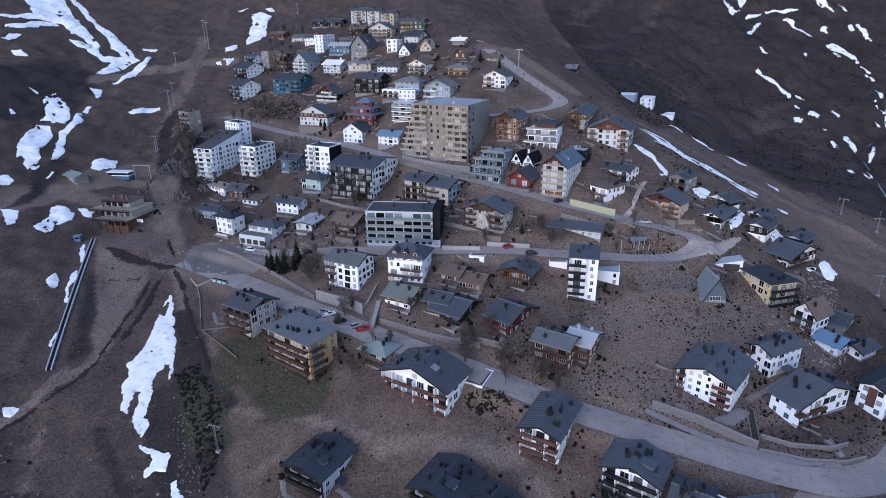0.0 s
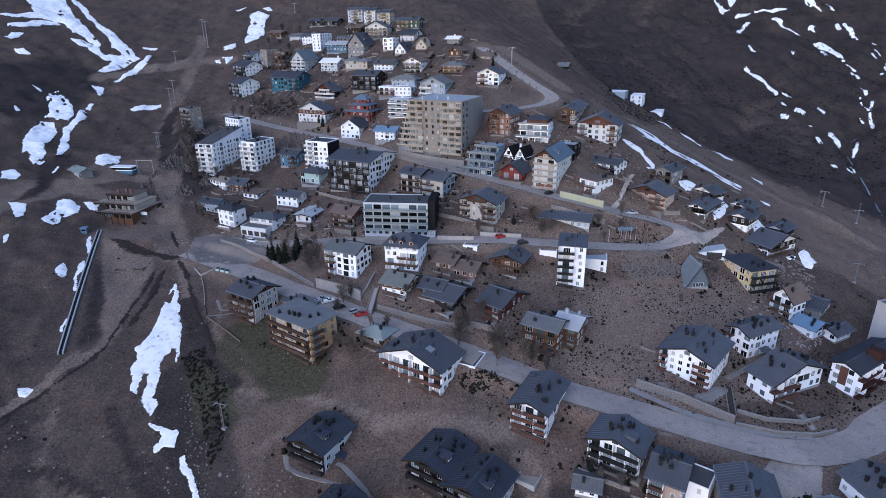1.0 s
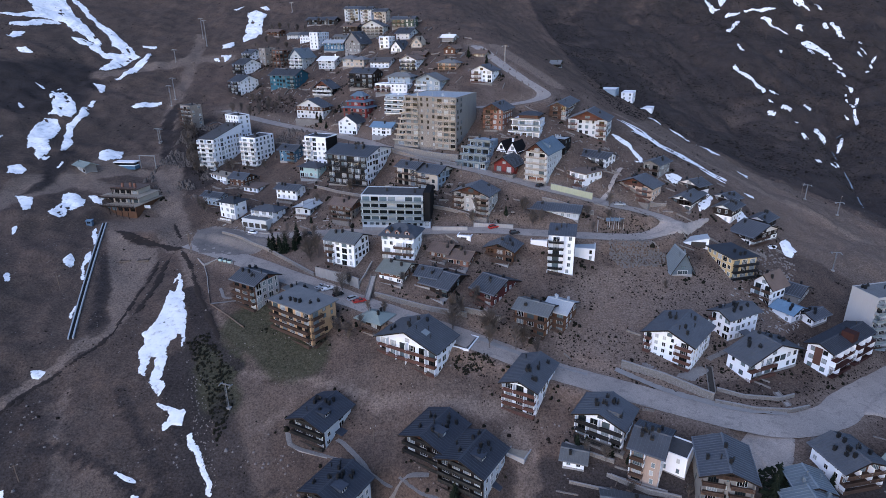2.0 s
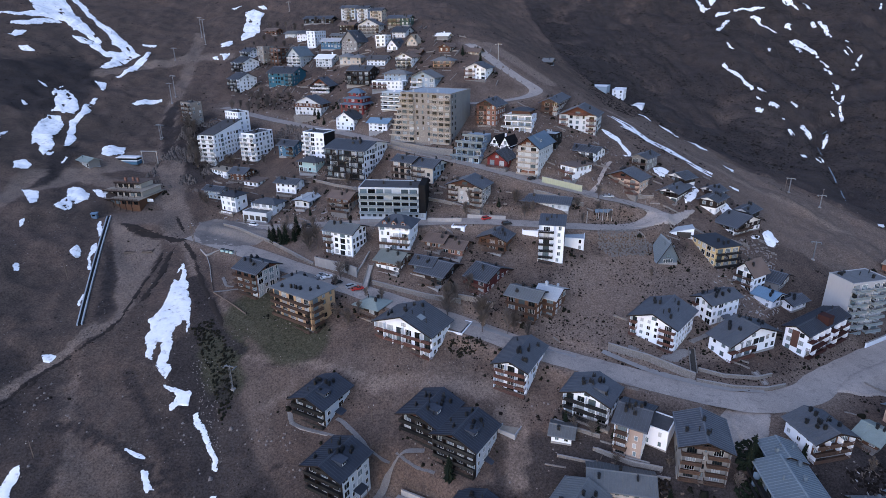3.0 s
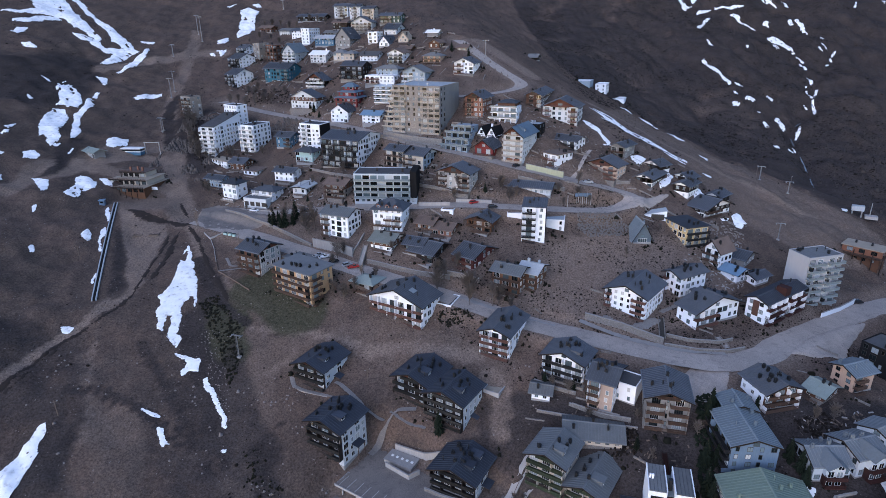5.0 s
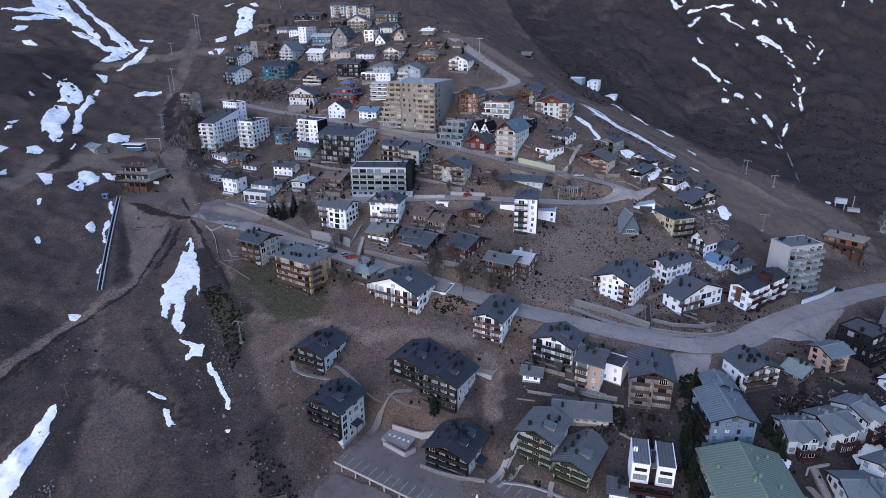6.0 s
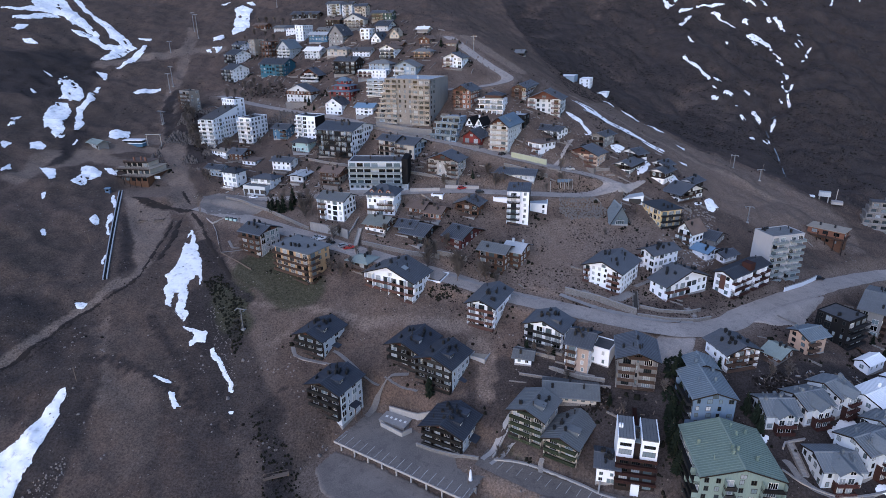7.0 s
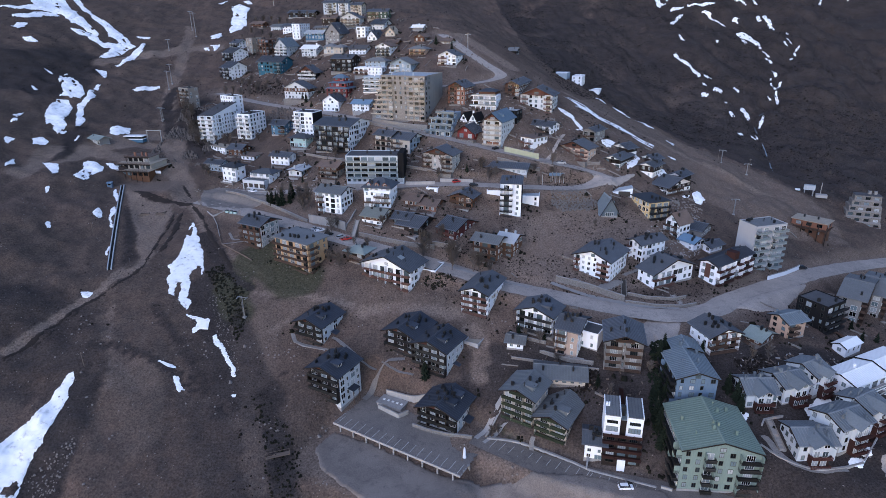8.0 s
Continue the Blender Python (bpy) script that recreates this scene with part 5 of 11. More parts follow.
def twin_house(x, y, z, yaw, label):
    """Two slim white towers over a shared flight of red-stained timber decks."""
    base = new("twin_house")
    base.matrix_world = pose(x, y, z, 0, 0, yaw)
    tagged(base, label, "house")
    HOUSE_BOXES.append((x, y, yaw, 12, 14))
    W, y0, D, H = 11.8, 3.4, 9.6, 14.4
    wood, dark = DECKING, ROOF["grey"]
    for a, b in ((-W, -W + 4.9), (-4.9, 0.0)):
        t = part("tower", Shape().box(a, y0, -3, b, y0 + D, H).done("tower", WALL["white"]), base, "white rendered tower")
        part("tower_roof", Shape().slab([(a + 0.2, y0 - 0.3, H + 0.2), (b - 0.2, y0 - 0.3, H + 0.2), (b - 0.2, y0 + D, H + 0.9), (a + 0.2, y0 + D, H + 0.9)], 0.25).done("tower_roof", dark), t)
        for e in (a - 0.08, b - 0.18):
            part("side_coping", Shape().slab([(e, y0, H + 0.35), (e + 0.26, y0, H + 0.35), (e + 0.26, y0 + D, H + 1.05), (e, y0 + D, H + 1.05)], 1.0).done("side_coping", WALL["white"]), t)
        for k in range(5):
            q = a + 0.5 + k * 0.95
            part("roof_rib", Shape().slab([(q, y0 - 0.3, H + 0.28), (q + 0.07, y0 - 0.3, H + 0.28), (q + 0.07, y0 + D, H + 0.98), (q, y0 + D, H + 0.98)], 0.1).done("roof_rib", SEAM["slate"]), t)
        put_window(base, pose((a + b) / 2, y0 - 0.03, H - 2.9), 3.2, 1.0, True, True)
        put_window(base, pose((a + b) / 2, y0 - 0.03, H - 5.9), 3.6, 1.7, True, True)
    part("link", Shape().box(-W + 4.9, y0 + 1.2, -3, -4.9, y0 + D - 0.3, H - 2.2).done("link", WALL["darkwood"]), base, "dark timber stair link")
    part("link_roof", Shape().box(-W + 4.9, y0 + 1.0, H - 2.2, -4.9, y0 + D - 0.3, H - 2.0).done("link_roof", GLASSRAIL), base, "tinted glazed link roof")
    part("link_chimney", Shape().box(-6.5, y0 + 3, H - 2.0, -5.4, y0 + 4, H + 1.6).done("link_chimney", CHIM), base)
    part("gangway", Shape().box(-6.6, y0 + D - 0.3, H - 2.4, -5.2, y0 + D + 9, H - 2.1).done("gangway", wood), base, "dark timber gangway to the slope")
    for s in (-6.6, -5.28):
        part("gangway_rail", Shape().box(s, y0 + D - 0.3, H - 2.1, s + 0.08, y0 + D + 9, H - 1.2).done("gangway_rail", wood), base)
    for k, out in enumerate((3.6, 2.8, 2.0, 1.1)):
        f = 0.6 + k * 2.2
        part("deck_storey", Shape().box(-W + 0.1, y0 - out + 0.9, -3 if k == 0 else f - 2.2, -0.1, y0, f - 0.25).done("deck_storey", WALL["darkwood"]), base, "shaded timber deck front")
        part("deck_floor", Shape().box(-W - 0.1, y0 - out - 0.1, f - 0.25, 0.1, y0, f).done("deck_floor", wood), base)
        r = Shape()
        for q in range(3):
            r.box(-W - 0.1, y0 - out - 0.16, f + 0.1 + q * 0.3, 0.1, y0 - out - 0.1, f + 0.3 + q * 0.3)
        part("deck_rail", r.done("deck_rail", wood), base)
        for q in range(6):
            part("deck_post", Shape().box(-W + q * 2.34, y0 - out - 0.08, f, -W + q * 2.34 + 0.12, y0 - out + 0.04, f + 1.05).done("deck_post", wood), base)
        for s in (-W + 2.4, -W / 2, -2.4):
            put_window(base, pose(s, y0 - out + 0.87, f - 2.0), 2.4, 1.5, True, True)
    part("entrance_wall", Shape().box(-7.0, -0.5, -4, -4.6, 0.2, 0.7).done("entrance_wall", WALL["white"]), base, "white entrance wall")
    for s in (-W + 0.6, -W + 1.3):
        part("chimney", Shape().box(s - 0.25, y0 + 4, H, s + 0.25, y0 + 4.5, H + 1.9).done("chimney", WALL["white"]), base)
    return base


def stepped_block(x, y, z, yaw, W, D, n, label):
    """A stone block whose storeys step back, with buttress piers and white terraces."""
    base = new("stepped_building")
    base.matrix_world = pose(x, y, z, 0, 0, yaw)
    tagged(base, label, "apartment building")
    HOUSE_BOXES.append((x, y, yaw, W, D))
    for k in range(n):
        a, f = 1.9 * k, 2.8 * k
        part("storey", Shape().box(-W + a * 0.7, a, f if k else -4, 0, D, f + 2.8).done("storey", RUBBLE), base)
        part("terrace_parapet", Shape().box(-W + a * 0.7 - 0.1, a - 1.7, f - 0.2 if k else -4, 0.1, a - 1.5, f + 0.9).done("terrace_parapet", WALL["grey"]), base)
        m = int((W - a * 0.7) / 4)
        for c in range(m):
            q = -W + a * 0.7 + (W - a * 0.7) * (c + 0.5) / m
            put_window(base, pose(q, a - 0.03, f + 0.3), 2.4, 1.8, True, True)
            part("pier", Shape().hexa([(q + 1.7, a - 1.5, f - 1), (q + 2.3, a - 1.5, f - 1), (q + 2.3, a, f - 1), (q + 1.7, a, f - 1)], [(q + 1.7, a - 0.3, f + 2.9), (q + 2.3, a - 0.3, f + 2.9), (q + 2.3, a, f + 2.9), (q + 1.7, a, f + 2.9)]).done("pier", RUBBLE), base)
        for c in range(int((D - a) / 4)):
            put_window(base, pose(0.03, a + 2 + c * 4, f + 0.8, 0, 0, 90), 1.3, 1.2, True, True)
    part("roof", Shape().box(-W + 1.33 * (n - 1) - 0.2, 1.9 * (n - 1) - 0.2, 2.8 * n, 0.2, D + 0.2, 2.8 * n + 0.3).done("roof", ROOF["dark"]), base)
    for q in (-2.5, -5.5):
        part("chimney", Shape().box(q - 0.8, D - 3, 2.8 * n, q + 0.8, D - 1.4, 2.8 * n + 2.2).done("chimney", WALL["grey"]), base)
    return base


def terrace_house(x, y, z, yaw, W, D, label):
    """A low flat-roofed house on a deck that stands on tall posts."""
    base = new("terrace_house")
    base.matrix_world = pose(x, y, z, 0, 0, yaw)
    tagged(base, label, "house")
    HOUSE_BOXES.append((x, y, yaw, W, D))
    up = 4.2
    # Lower wall takes a darker timber colour to stand for the shade there.
    part("lower_wall", Shape().box(-W * 0.85, 0.8, -8, -0.3, D, up - 0.3).done("lower_wall", WALL["wood"]), base)
    part("deck", Shape().box(-W - 2.5, -1.2, up - 0.3, 1.0, D, up).done("deck", RAIL["wood"]), base, "weathered timber deck")
    part("wall", Shape().box(-W, 1.6, up, 0, D, up + 3.4).done("wall", WALL["rust"]), base, "rust-brown boarded wall")
    part("roof", Shape().box(-W - 0.5, 0.6, up + 3.4, 0.6, D + 0.5, up + 3.75).done("roof", ROOF["beige"]), base)
    for k in range(6):
        q = -W - 2.2 + k * (W + 3.0) / 5
        part("post", Shape().box(q - 0.2, -1.15, -8, q + 0.2, -0.75, up + (2.6 if k > 1 else 0.9)).done("post", WALL["darkwood"]), base)
    for k in range(3):
        part("deck_rail", Shape().box(-W - 2.5, -1.22, up + 0.25 + k * 0.3, 1.0, -1.16, up + 0.37 + k * 0.3).done("deck_rail", RAIL["wood"]), base)
    for q in (-W * 0.8, -W * 0.5, -W * 0.2):
        put_window(base, pose(q, 1.57, up + 0.9), 2.4, 1.7, True, True)
        put_window(base, pose(q * 0.7 - 0.8, 0.77, up - 2.6), 1.2, 1.3, True, True)
    for q in (D * 0.35, D * 0.7):
        put_window(base, pose(0.03, q, up + 0.9, 0, 0, 90), 1.6, 1.5, True, True)
    for q in (-W * 0.75, -W * 0.35):
        part("chimney", Shape().box(q - 0.4, D * 0.6, up + 3.7, q + 0.4, D * 0.6 + 0.8, up + 5.2).done("chimney", CHIM), base)
    return base


def cascade_house(x, y, z, yaw, W, D, n, hs, back, wall, roofmat, label):
    """Storeys that step back up the slope, each with a glazed front, terrace slab, parapet and end walls."""
    base = new("terraced_house")
    base.matrix_world = pose(x, y, z, 0, 0, yaw)
    tagged(base, label, "house")
    HOUSE_BOXES.append((x, y, yaw, W, D))
    rng = random.Random(int(x * 71 + y * 13))
    for k in range(n):
        a, f = back * k, hs * k
        x0, x1 = -W + 0.8 * k * (k % 2), -0.5 * k
        part("storey", Shape().box(x0, a, f if k else -5, x1, D, f + hs).done("storey", WALL[wall]), base)
        part("terrace_slab", Shape().box(x0 - 0.5, a - 1.5, f + hs - 0.25, x1 + 0.5, a + back, f + hs + 0.06).done("terrace_slab", ROOF[roofmat]), base)
        part("parapet", Shape().box(x0 - 0.4, a - 1.5, f + hs + 0.06, x1 + 0.4, a - 1.38, f + hs + 0.9).done("parapet", GLASSRAIL), base, "tinted glass parapet")
        m = max(2, int((x1 - x0) / 3.0))
        for c in range(m):
            put_window(base, pose(x0 + (x1 - x0) * (c + 0.5) / m, a - 0.03, f + 0.3), (x1 - x0) / m * 0.72, hs * 0.66, rng.random() < 0.5, False)
            if c:
                part("pier", Shape().box(x0 + (x1 - x0) * c / m - 0.15, a - 1.3, f if k else -3, x0 + (x1 - x0) * c / m + 0.15, a, f + hs - 0.25).done("pier", WALL[wall]), base)
        for c in range(max(1, int((D - a) / 5))):
            put_window(base, pose(x1 + 0.03, a + 2.2 + c * 4.6, f + 0.8, 0, 0, 90), 1.3, 1.3, False, False)
    for q in (-W * 0.7, -W * 0.3):
        part("chimney", Shape().box(q - 0.4, D - 3, hs * n, q + 0.4, D - 2.2, hs * n + 1.7).done("chimney", CHIM), base)
    return base


def hip_skirt(x0, y0, x1, y1, z, rise, lip, inset):
    """A sloping roof band round a storey, with a soffit of its own thickness."""
    low = [(x0 - lip, y0 - lip, z), (x1 + lip, y0 - lip, z), (x1 + lip, y1 + lip, z), (x0 - lip, y1 + lip, z)]
    high = [(x0 + inset, y0 + inset, z + rise), (x1 - inset, y0 + inset, z + rise), (x1 - inset, y1 - inset, z + rise), (x0 + inset, y1 - inset, z + rise)]
    return Shape().box(x0 - lip, y0 - lip, z - 0.18, x1 + lip, y1 + lip, z).hexa(low, high)


def pagoda_house(x, y, z, yaw, W, D, label):
    """Three shrinking storeys, each under its own hipped roof band."""
    base = new("house")
    base.matrix_world = pose(x, y, z, 0, 0, yaw)
    tagged(base, label, "house")
    HOUSE_BOXES.append((x, y, yaw, W, D))
    for k, (ins, f, h) in enumerate(((0.0, 0.0, 5.6), (1.7, 6.3, 2.7), (4.0, 9.9, 2.2))):
        x0, y0, x1, y1 = -W + ins, ins, -ins, D - ins
        part("storey", Shape().box(x0, y0, f - (5 if not k else 0.8), x1, y1, f + h).done("storey", WALL["red"]), base)
        part("roof", hip_skirt(x0, y0, x1, y1, f + h, 0.95 if k < 2 else 2.4, 0.9, 2.0 if k < 2 else (D / 2 - ins - 0.4)).done("roof", ROOF["bluegr"]), base)
        m = max(2, int((x1 - x0) / 3.2))
        for fl in range(2 if not k else 1):
            for c in range(m):
                q = x0 + (x1 - x0) * (c + 0.5) / m
                put_window(base, pose(q, y0 - 0.03, f + 0.7 + fl * 2.8), 1.7, 1.35, c % 2 == 0, False)
                if c < m - 1:
                    put_window(base, pose(x1 + 0.03, y0 + (y1 - y0) * (c + 0.7) / m, f + 0.7 + fl * 2.8, 0, 0, 90), 1.3, 1.3, c % 2 == 1, False)
    part("balcony", Shape().box(-W + 0.6, -1.5, 2.5, -1.0, 0, 2.7).box(-W + 0.6, -1.5, 2.7, -1.0, -1.38, 3.6).done("balcony", RAIL["redwood"]), base)
    return base


def twin_gable_chalet(x, y, z, yaw, W, D, label):
    """White front with two steep gables side by side under black roofs."""
    base = new("chalet")
    base.matrix_world = pose(x, y, z, 0, 0, yaw)
    tagged(base, label, "chalet")
    HOUSE_BOXES.append((x, y, yaw, W, D))
    h, g = 2.6, W / 2
    part("wall", Shape().box(-W, 0, -4, 0, D, h).done("wall", WALL["white"]), base)
    for k in (0, 1):
        a, b = -W + k * g + 0.1, -W + (k + 1) * g - 0.1
        c, t = (a + b) / 2, h + 4.6
        part("gable", Shape().poly([(a, 0, h), (b, 0, h), (c, 0, t), (a, D, h), (b, D, h), (c, D, t)], [(0, 1, 2), (5, 4, 3), (0, 3, 4, 1)]).done("gable", WALL["white"]), base)
        for u, sgn in ((a, -1), (b, 1)):
            lo, hi = (u + sgn * 0.5, h - 0.85), (c, t + 0.12)
            quad = [(lo[0], -0.8, lo[1]), (hi[0], -0.8, hi[1]), (hi[0], D + 0.4, hi[1]), (lo[0], D + 0.4, lo[1])]
            part("roof", Shape().slab(quad if sgn < 0 else quad[::-1], 0.22).done("roof", WALL["black"]), base)
        put_window(base, pose(c, -0.03, h + 0.8), 1.3, 1.6, True, False)
        put_window(base, pose(c - 1.3, -0.03, 0.6), 1.5, 1.5, True, False)
        put_window(base, pose(c + 1.3, -0.03, 0.6), 1.5, 1.5, False, False)
        part("timber_band", Shape().box(a, -0.07, h - 0.2, b, 0.0, h + 0.1).done("timber_band", WALL["darkwood"]), base)
    for c in range(2):
        put_window(base, pose(0.03, 2.5 + 4 * c, 0.7, 0, 0, 90), 1.3, 1.3, True, False)
    part("balcony", Shape().box(-W + 0.4, -1.4, -0.2, -0.4, 0, 0.0).box(-W + 0.4, -1.4, 0.0, -0.4, -1.3, 0.8).done("balcony", RAIL["dark"]), base)
    part("chimney", Shape().box(-g - 0.4, D * 0.6, h, -g + 0.4, D * 0.6 + 0.8, h + 5.2).done("chimney", WALL["white"]), base)
    return base


def tier_restaurant(x, y, z, yaw, label):
    """A low timber restaurant: three tiers with open decks, posts, rails and stovepipes."""
    base = new("restaurant")
    base.matrix_world = pose(x, y, z, 0, 0, yaw)
    tagged(base, label, "building")
    W, D, hs = 23.0, 20.0, 2.9
    HOUSE_BOXES.append((x, y, yaw, W, D))
    for k, (x0, x1, a) in enumerate(((-21.0, 0.0, 0.0), (-23.0, -1.5, 5.0), (-20.0, -6.0, 10.5))):
        f = hs * k
        part("storey", Shape().box(x0, a, f if k else -5, x1, D, f + hs).done("storey", WALL["beige" if k else "woodw"]), base)
        part("roof_deck", Shape().box(x0 - 0.8, a - 1.6, f + hs, x1 + 0.8, D + 0.4, f + hs + 0.25).done("roof_deck", ROOF["beige" if k < 2 else "brownr"]), base)
        part("eave_beam", Shape().box(x0 - 0.8, a - 1.75, f + hs - 0.25, x1 + 0.8, a - 1.6, f + hs + 0.35).done("eave_beam", WALL["darkwood"]), base)
        r = Shape()
        for q in range(3):
            r.box(x0 - 0.6, a - 1.55, f + hs + 0.4 + q * 0.28, x1 + 0.6, a - 1.48, f + hs + 0.52 + q * 0.28)
        for q in range(9):
            e = x0 - 0.5 + (x1 - x0 + 1.0) * q / 8
            r.box(e - 0.06, a - 1.56, f + hs + 0.25, e + 0.06, a - 1.46, f + hs + 1.2)
        part("deck_rail", r.done("deck_rail", RAIL["wood"]), base)
        m = int((x1 - x0) / 3.2)
        for c in range(m):
            put_window(base, pose(x0 + (x1 - x0) * (c + 0.5) / m, a - 0.03, f + 0.5), 2.4, 1.7, True, False)
            part("post", Shape().box(x0 + (x1 - x0) * c / m - 0.12, a - 1.6, f if k else -4, x0 + (x1 - x0) * c / m + 0.12, a - 1.36, f + hs).done("post", WALL["darkwood"]), base)
    for q, e in ((-16.0, 12.0), (-12.5, 13.5), (-9.0, 12.5)):
        part("chimney", Shape().box(q - 0.5, e, 3 * hs, q + 0.5, e + 0.9, 3 * hs + 2.4).done("chimney", WALL["brick"]), base)
    return base


# ---- buildings ----
house("apartment_building", -63.3, 543.3, 145.3, -25, 14.8, 8.0, 9.4, 4, "gr", "palegrey", "farslate", "w30b40w30", "w100", "wood", "pale beige apartment block with dark seamed roof and balconies", "apartment building", pitch=24, chimneys=2)
house("apartment_building", -50.2, 521.5, 143.4, -25, 10.8, 8.0, 10.3, 4, "gr", "offwhite", "farslate", "w30b40w30", "w100", "wood", "pale beige apartment block with dark seamed roof and balconies", "apartment building", pitch=24, chimneys=2)
house("apartment_building", -36.6, 500.7, 142.1, -25, 11.3, 8.0, 9.5, 4, "gr", "beige", "farslate", "w30b40w30", "w100", "wood", "pale beige apartment block with dark seamed roof and balconies", "apartment building", pitch=24, chimneys=2, front="beige")
house("dwelling", -86.2, 549.6, 141.9, -25, 29.8, 9.0, 4.1, 2, "gr", "darkwood", "farslate", "w100", "w100", "wood", "long dark timber lodge behind bare trees", "house", pitch=24, chimneys=2)
house("apartment_building", -36.7, 468.6, 134.0, -25, 19.1, 8.0, 6.7, 3, "gl", "offwhite", "farslate", "b100", "w100", "wood", "grey-white apartment house with dark gabled roof", "apartment building", pitch=24, chimneys=2)
house("apartment_building", -12.9, 464.7, 139.7, -25, 18.9, 8.0, 5.8, 2, "gr", "greenw", "farslate", "b60w40", "w100", "wood", "dark green apartment house with slate grey roof", "apartment building", pitch=24, chimneys=2)
house("dwelling", -60.3, 501.1, 135.6, -25, 14.3, 8.0, 5.0, 2, "gr", "darkwood", "brownr", "w100", "w100", "wood", "small dark brown timber house with low roof", "house", pitch=24, chimneys=2)
house("apartment_building", -91.1, 487.6, 123.8, -25, 8.0, 16.0, 12.0, 5, "flat", "white", "farslate", "w100", "w100", "white", "white four-storey block with dark flat roof", "apartment building", pitch=24, chimneys=2, ov=0.1)
house("dwelling", -67.2, 483.0, 128.7, -25, 11.9, 6.0, 4.1, 2, "gr", "grey", "grey", "w100", "w100", "wood", "low grey house with metal roof", "house", pitch=24, chimneys=2)
house("dwelling", -67.8, 466.6, 123.7, -25, 18.3, 8.0, 5.2, 2, "gr", "blue", "light", "w100", "w100", "wood", "low blue-grey house with pale metal roof", "house", pitch=24, chimneys=2)
house("chalet", -52.5, 446.5, 122.5, -25, 13.4, 16.0, 6.9, 3, "gl", "grey", "farslate", "w100", "w100", "wood", "stone chalet with steep dark slate gable roof", "chalet", pitch=48, chimneys=2, dormer=1)
house("dwelling", -99.9, 504.7, 127.0, -25, 11.1, 8.0, 7.3, 3, "gr", "white", "farslate", "w100", "w100", "wood", "small white house with dark roof", "house", pitch=24, chimneys=2)
house("cabin", -134.5, 540.6, 132.5, -38, 17.1, 7.0, 4.1, 2, "gr", "wood", "brownr", "w100", "w100", "wood", "weathered brown timber cabin", "cabin", pitch=24, chimneys=2)
house("cabin", -114.3, 522.3, 129.6, -38, 13.8, 8.0, 4.4, 2, "gr", "offwhite", "grey", "w100", "w100", "wood", "small grey-white cabin with metal roof", "cabin", pitch=24, chimneys=2)
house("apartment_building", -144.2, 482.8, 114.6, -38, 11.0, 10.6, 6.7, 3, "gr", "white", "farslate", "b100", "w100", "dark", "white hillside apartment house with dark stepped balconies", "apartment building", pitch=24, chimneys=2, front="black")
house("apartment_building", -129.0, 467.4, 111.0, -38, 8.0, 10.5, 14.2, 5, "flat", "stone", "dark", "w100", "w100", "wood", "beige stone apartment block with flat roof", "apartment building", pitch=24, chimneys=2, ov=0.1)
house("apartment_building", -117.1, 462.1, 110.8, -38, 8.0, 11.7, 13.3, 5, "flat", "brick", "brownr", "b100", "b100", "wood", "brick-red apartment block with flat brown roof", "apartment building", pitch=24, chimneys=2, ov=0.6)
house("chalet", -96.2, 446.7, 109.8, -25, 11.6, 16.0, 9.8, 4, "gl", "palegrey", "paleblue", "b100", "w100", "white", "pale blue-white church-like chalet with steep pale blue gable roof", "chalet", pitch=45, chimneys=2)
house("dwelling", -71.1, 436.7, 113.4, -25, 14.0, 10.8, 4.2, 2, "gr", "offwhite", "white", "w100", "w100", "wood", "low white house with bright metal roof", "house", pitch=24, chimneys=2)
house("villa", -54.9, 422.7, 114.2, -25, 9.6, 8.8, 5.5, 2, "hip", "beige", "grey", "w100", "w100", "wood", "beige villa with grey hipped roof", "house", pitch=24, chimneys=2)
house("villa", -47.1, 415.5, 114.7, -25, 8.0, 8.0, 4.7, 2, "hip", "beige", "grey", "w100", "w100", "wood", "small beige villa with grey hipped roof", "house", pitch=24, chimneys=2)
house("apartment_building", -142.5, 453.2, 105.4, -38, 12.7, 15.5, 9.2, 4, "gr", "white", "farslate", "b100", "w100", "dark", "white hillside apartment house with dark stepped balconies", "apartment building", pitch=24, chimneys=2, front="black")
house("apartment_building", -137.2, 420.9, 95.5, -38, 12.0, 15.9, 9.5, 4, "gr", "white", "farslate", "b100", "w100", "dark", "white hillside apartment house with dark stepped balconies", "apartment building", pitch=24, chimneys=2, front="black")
house("apartment_building", -95.9, 412.4, 98.6, -25, 21.6, 16.0, 10.7, 4, "gr", "teal", "farslate", "w75b25", "w60n40", "dark", "dark teal apartment block with grey roof and balconies", "apartment building", pitch=24, chimneys=2)
house("chalet", -65.6, 385.7, 98.2, -25, 14.8, 8.0, 4.9, 2, "gl", "black", "farslate", "b100", "w100", "white", "black and white chalet with steep dark roof", "chalet", pitch=32, gablewood=True, chimneys=2)
house("dwelling", -37.3, 374.3, 104.3, -25, 17.9, 13.4, 8.4, 3, "gr", "darkwood", "farslate", "b100", "w100", "dark", "dark timber house with stacked glazed terraces", "house", pitch=24, chimneys=2, ov=0.1)
house("dwelling", -28.2, 394.3, 114.6, -25, 14.2, 10.7, 4.1, 2, "gr", "white", "dark", "w100", "w100", "wood", "white house with dark low-pitched roof", "house", pitch=24, chimneys=2)
house("chalet", -9.4, 375.3, 114.6, -25, 11.3, 13.6, 6.6, 3, "gl", "white", "brownr", "b100", "w100", "dark", "white chalet with brown gabled roof and dark balcony", "chalet", pitch=24, chimneys=2)
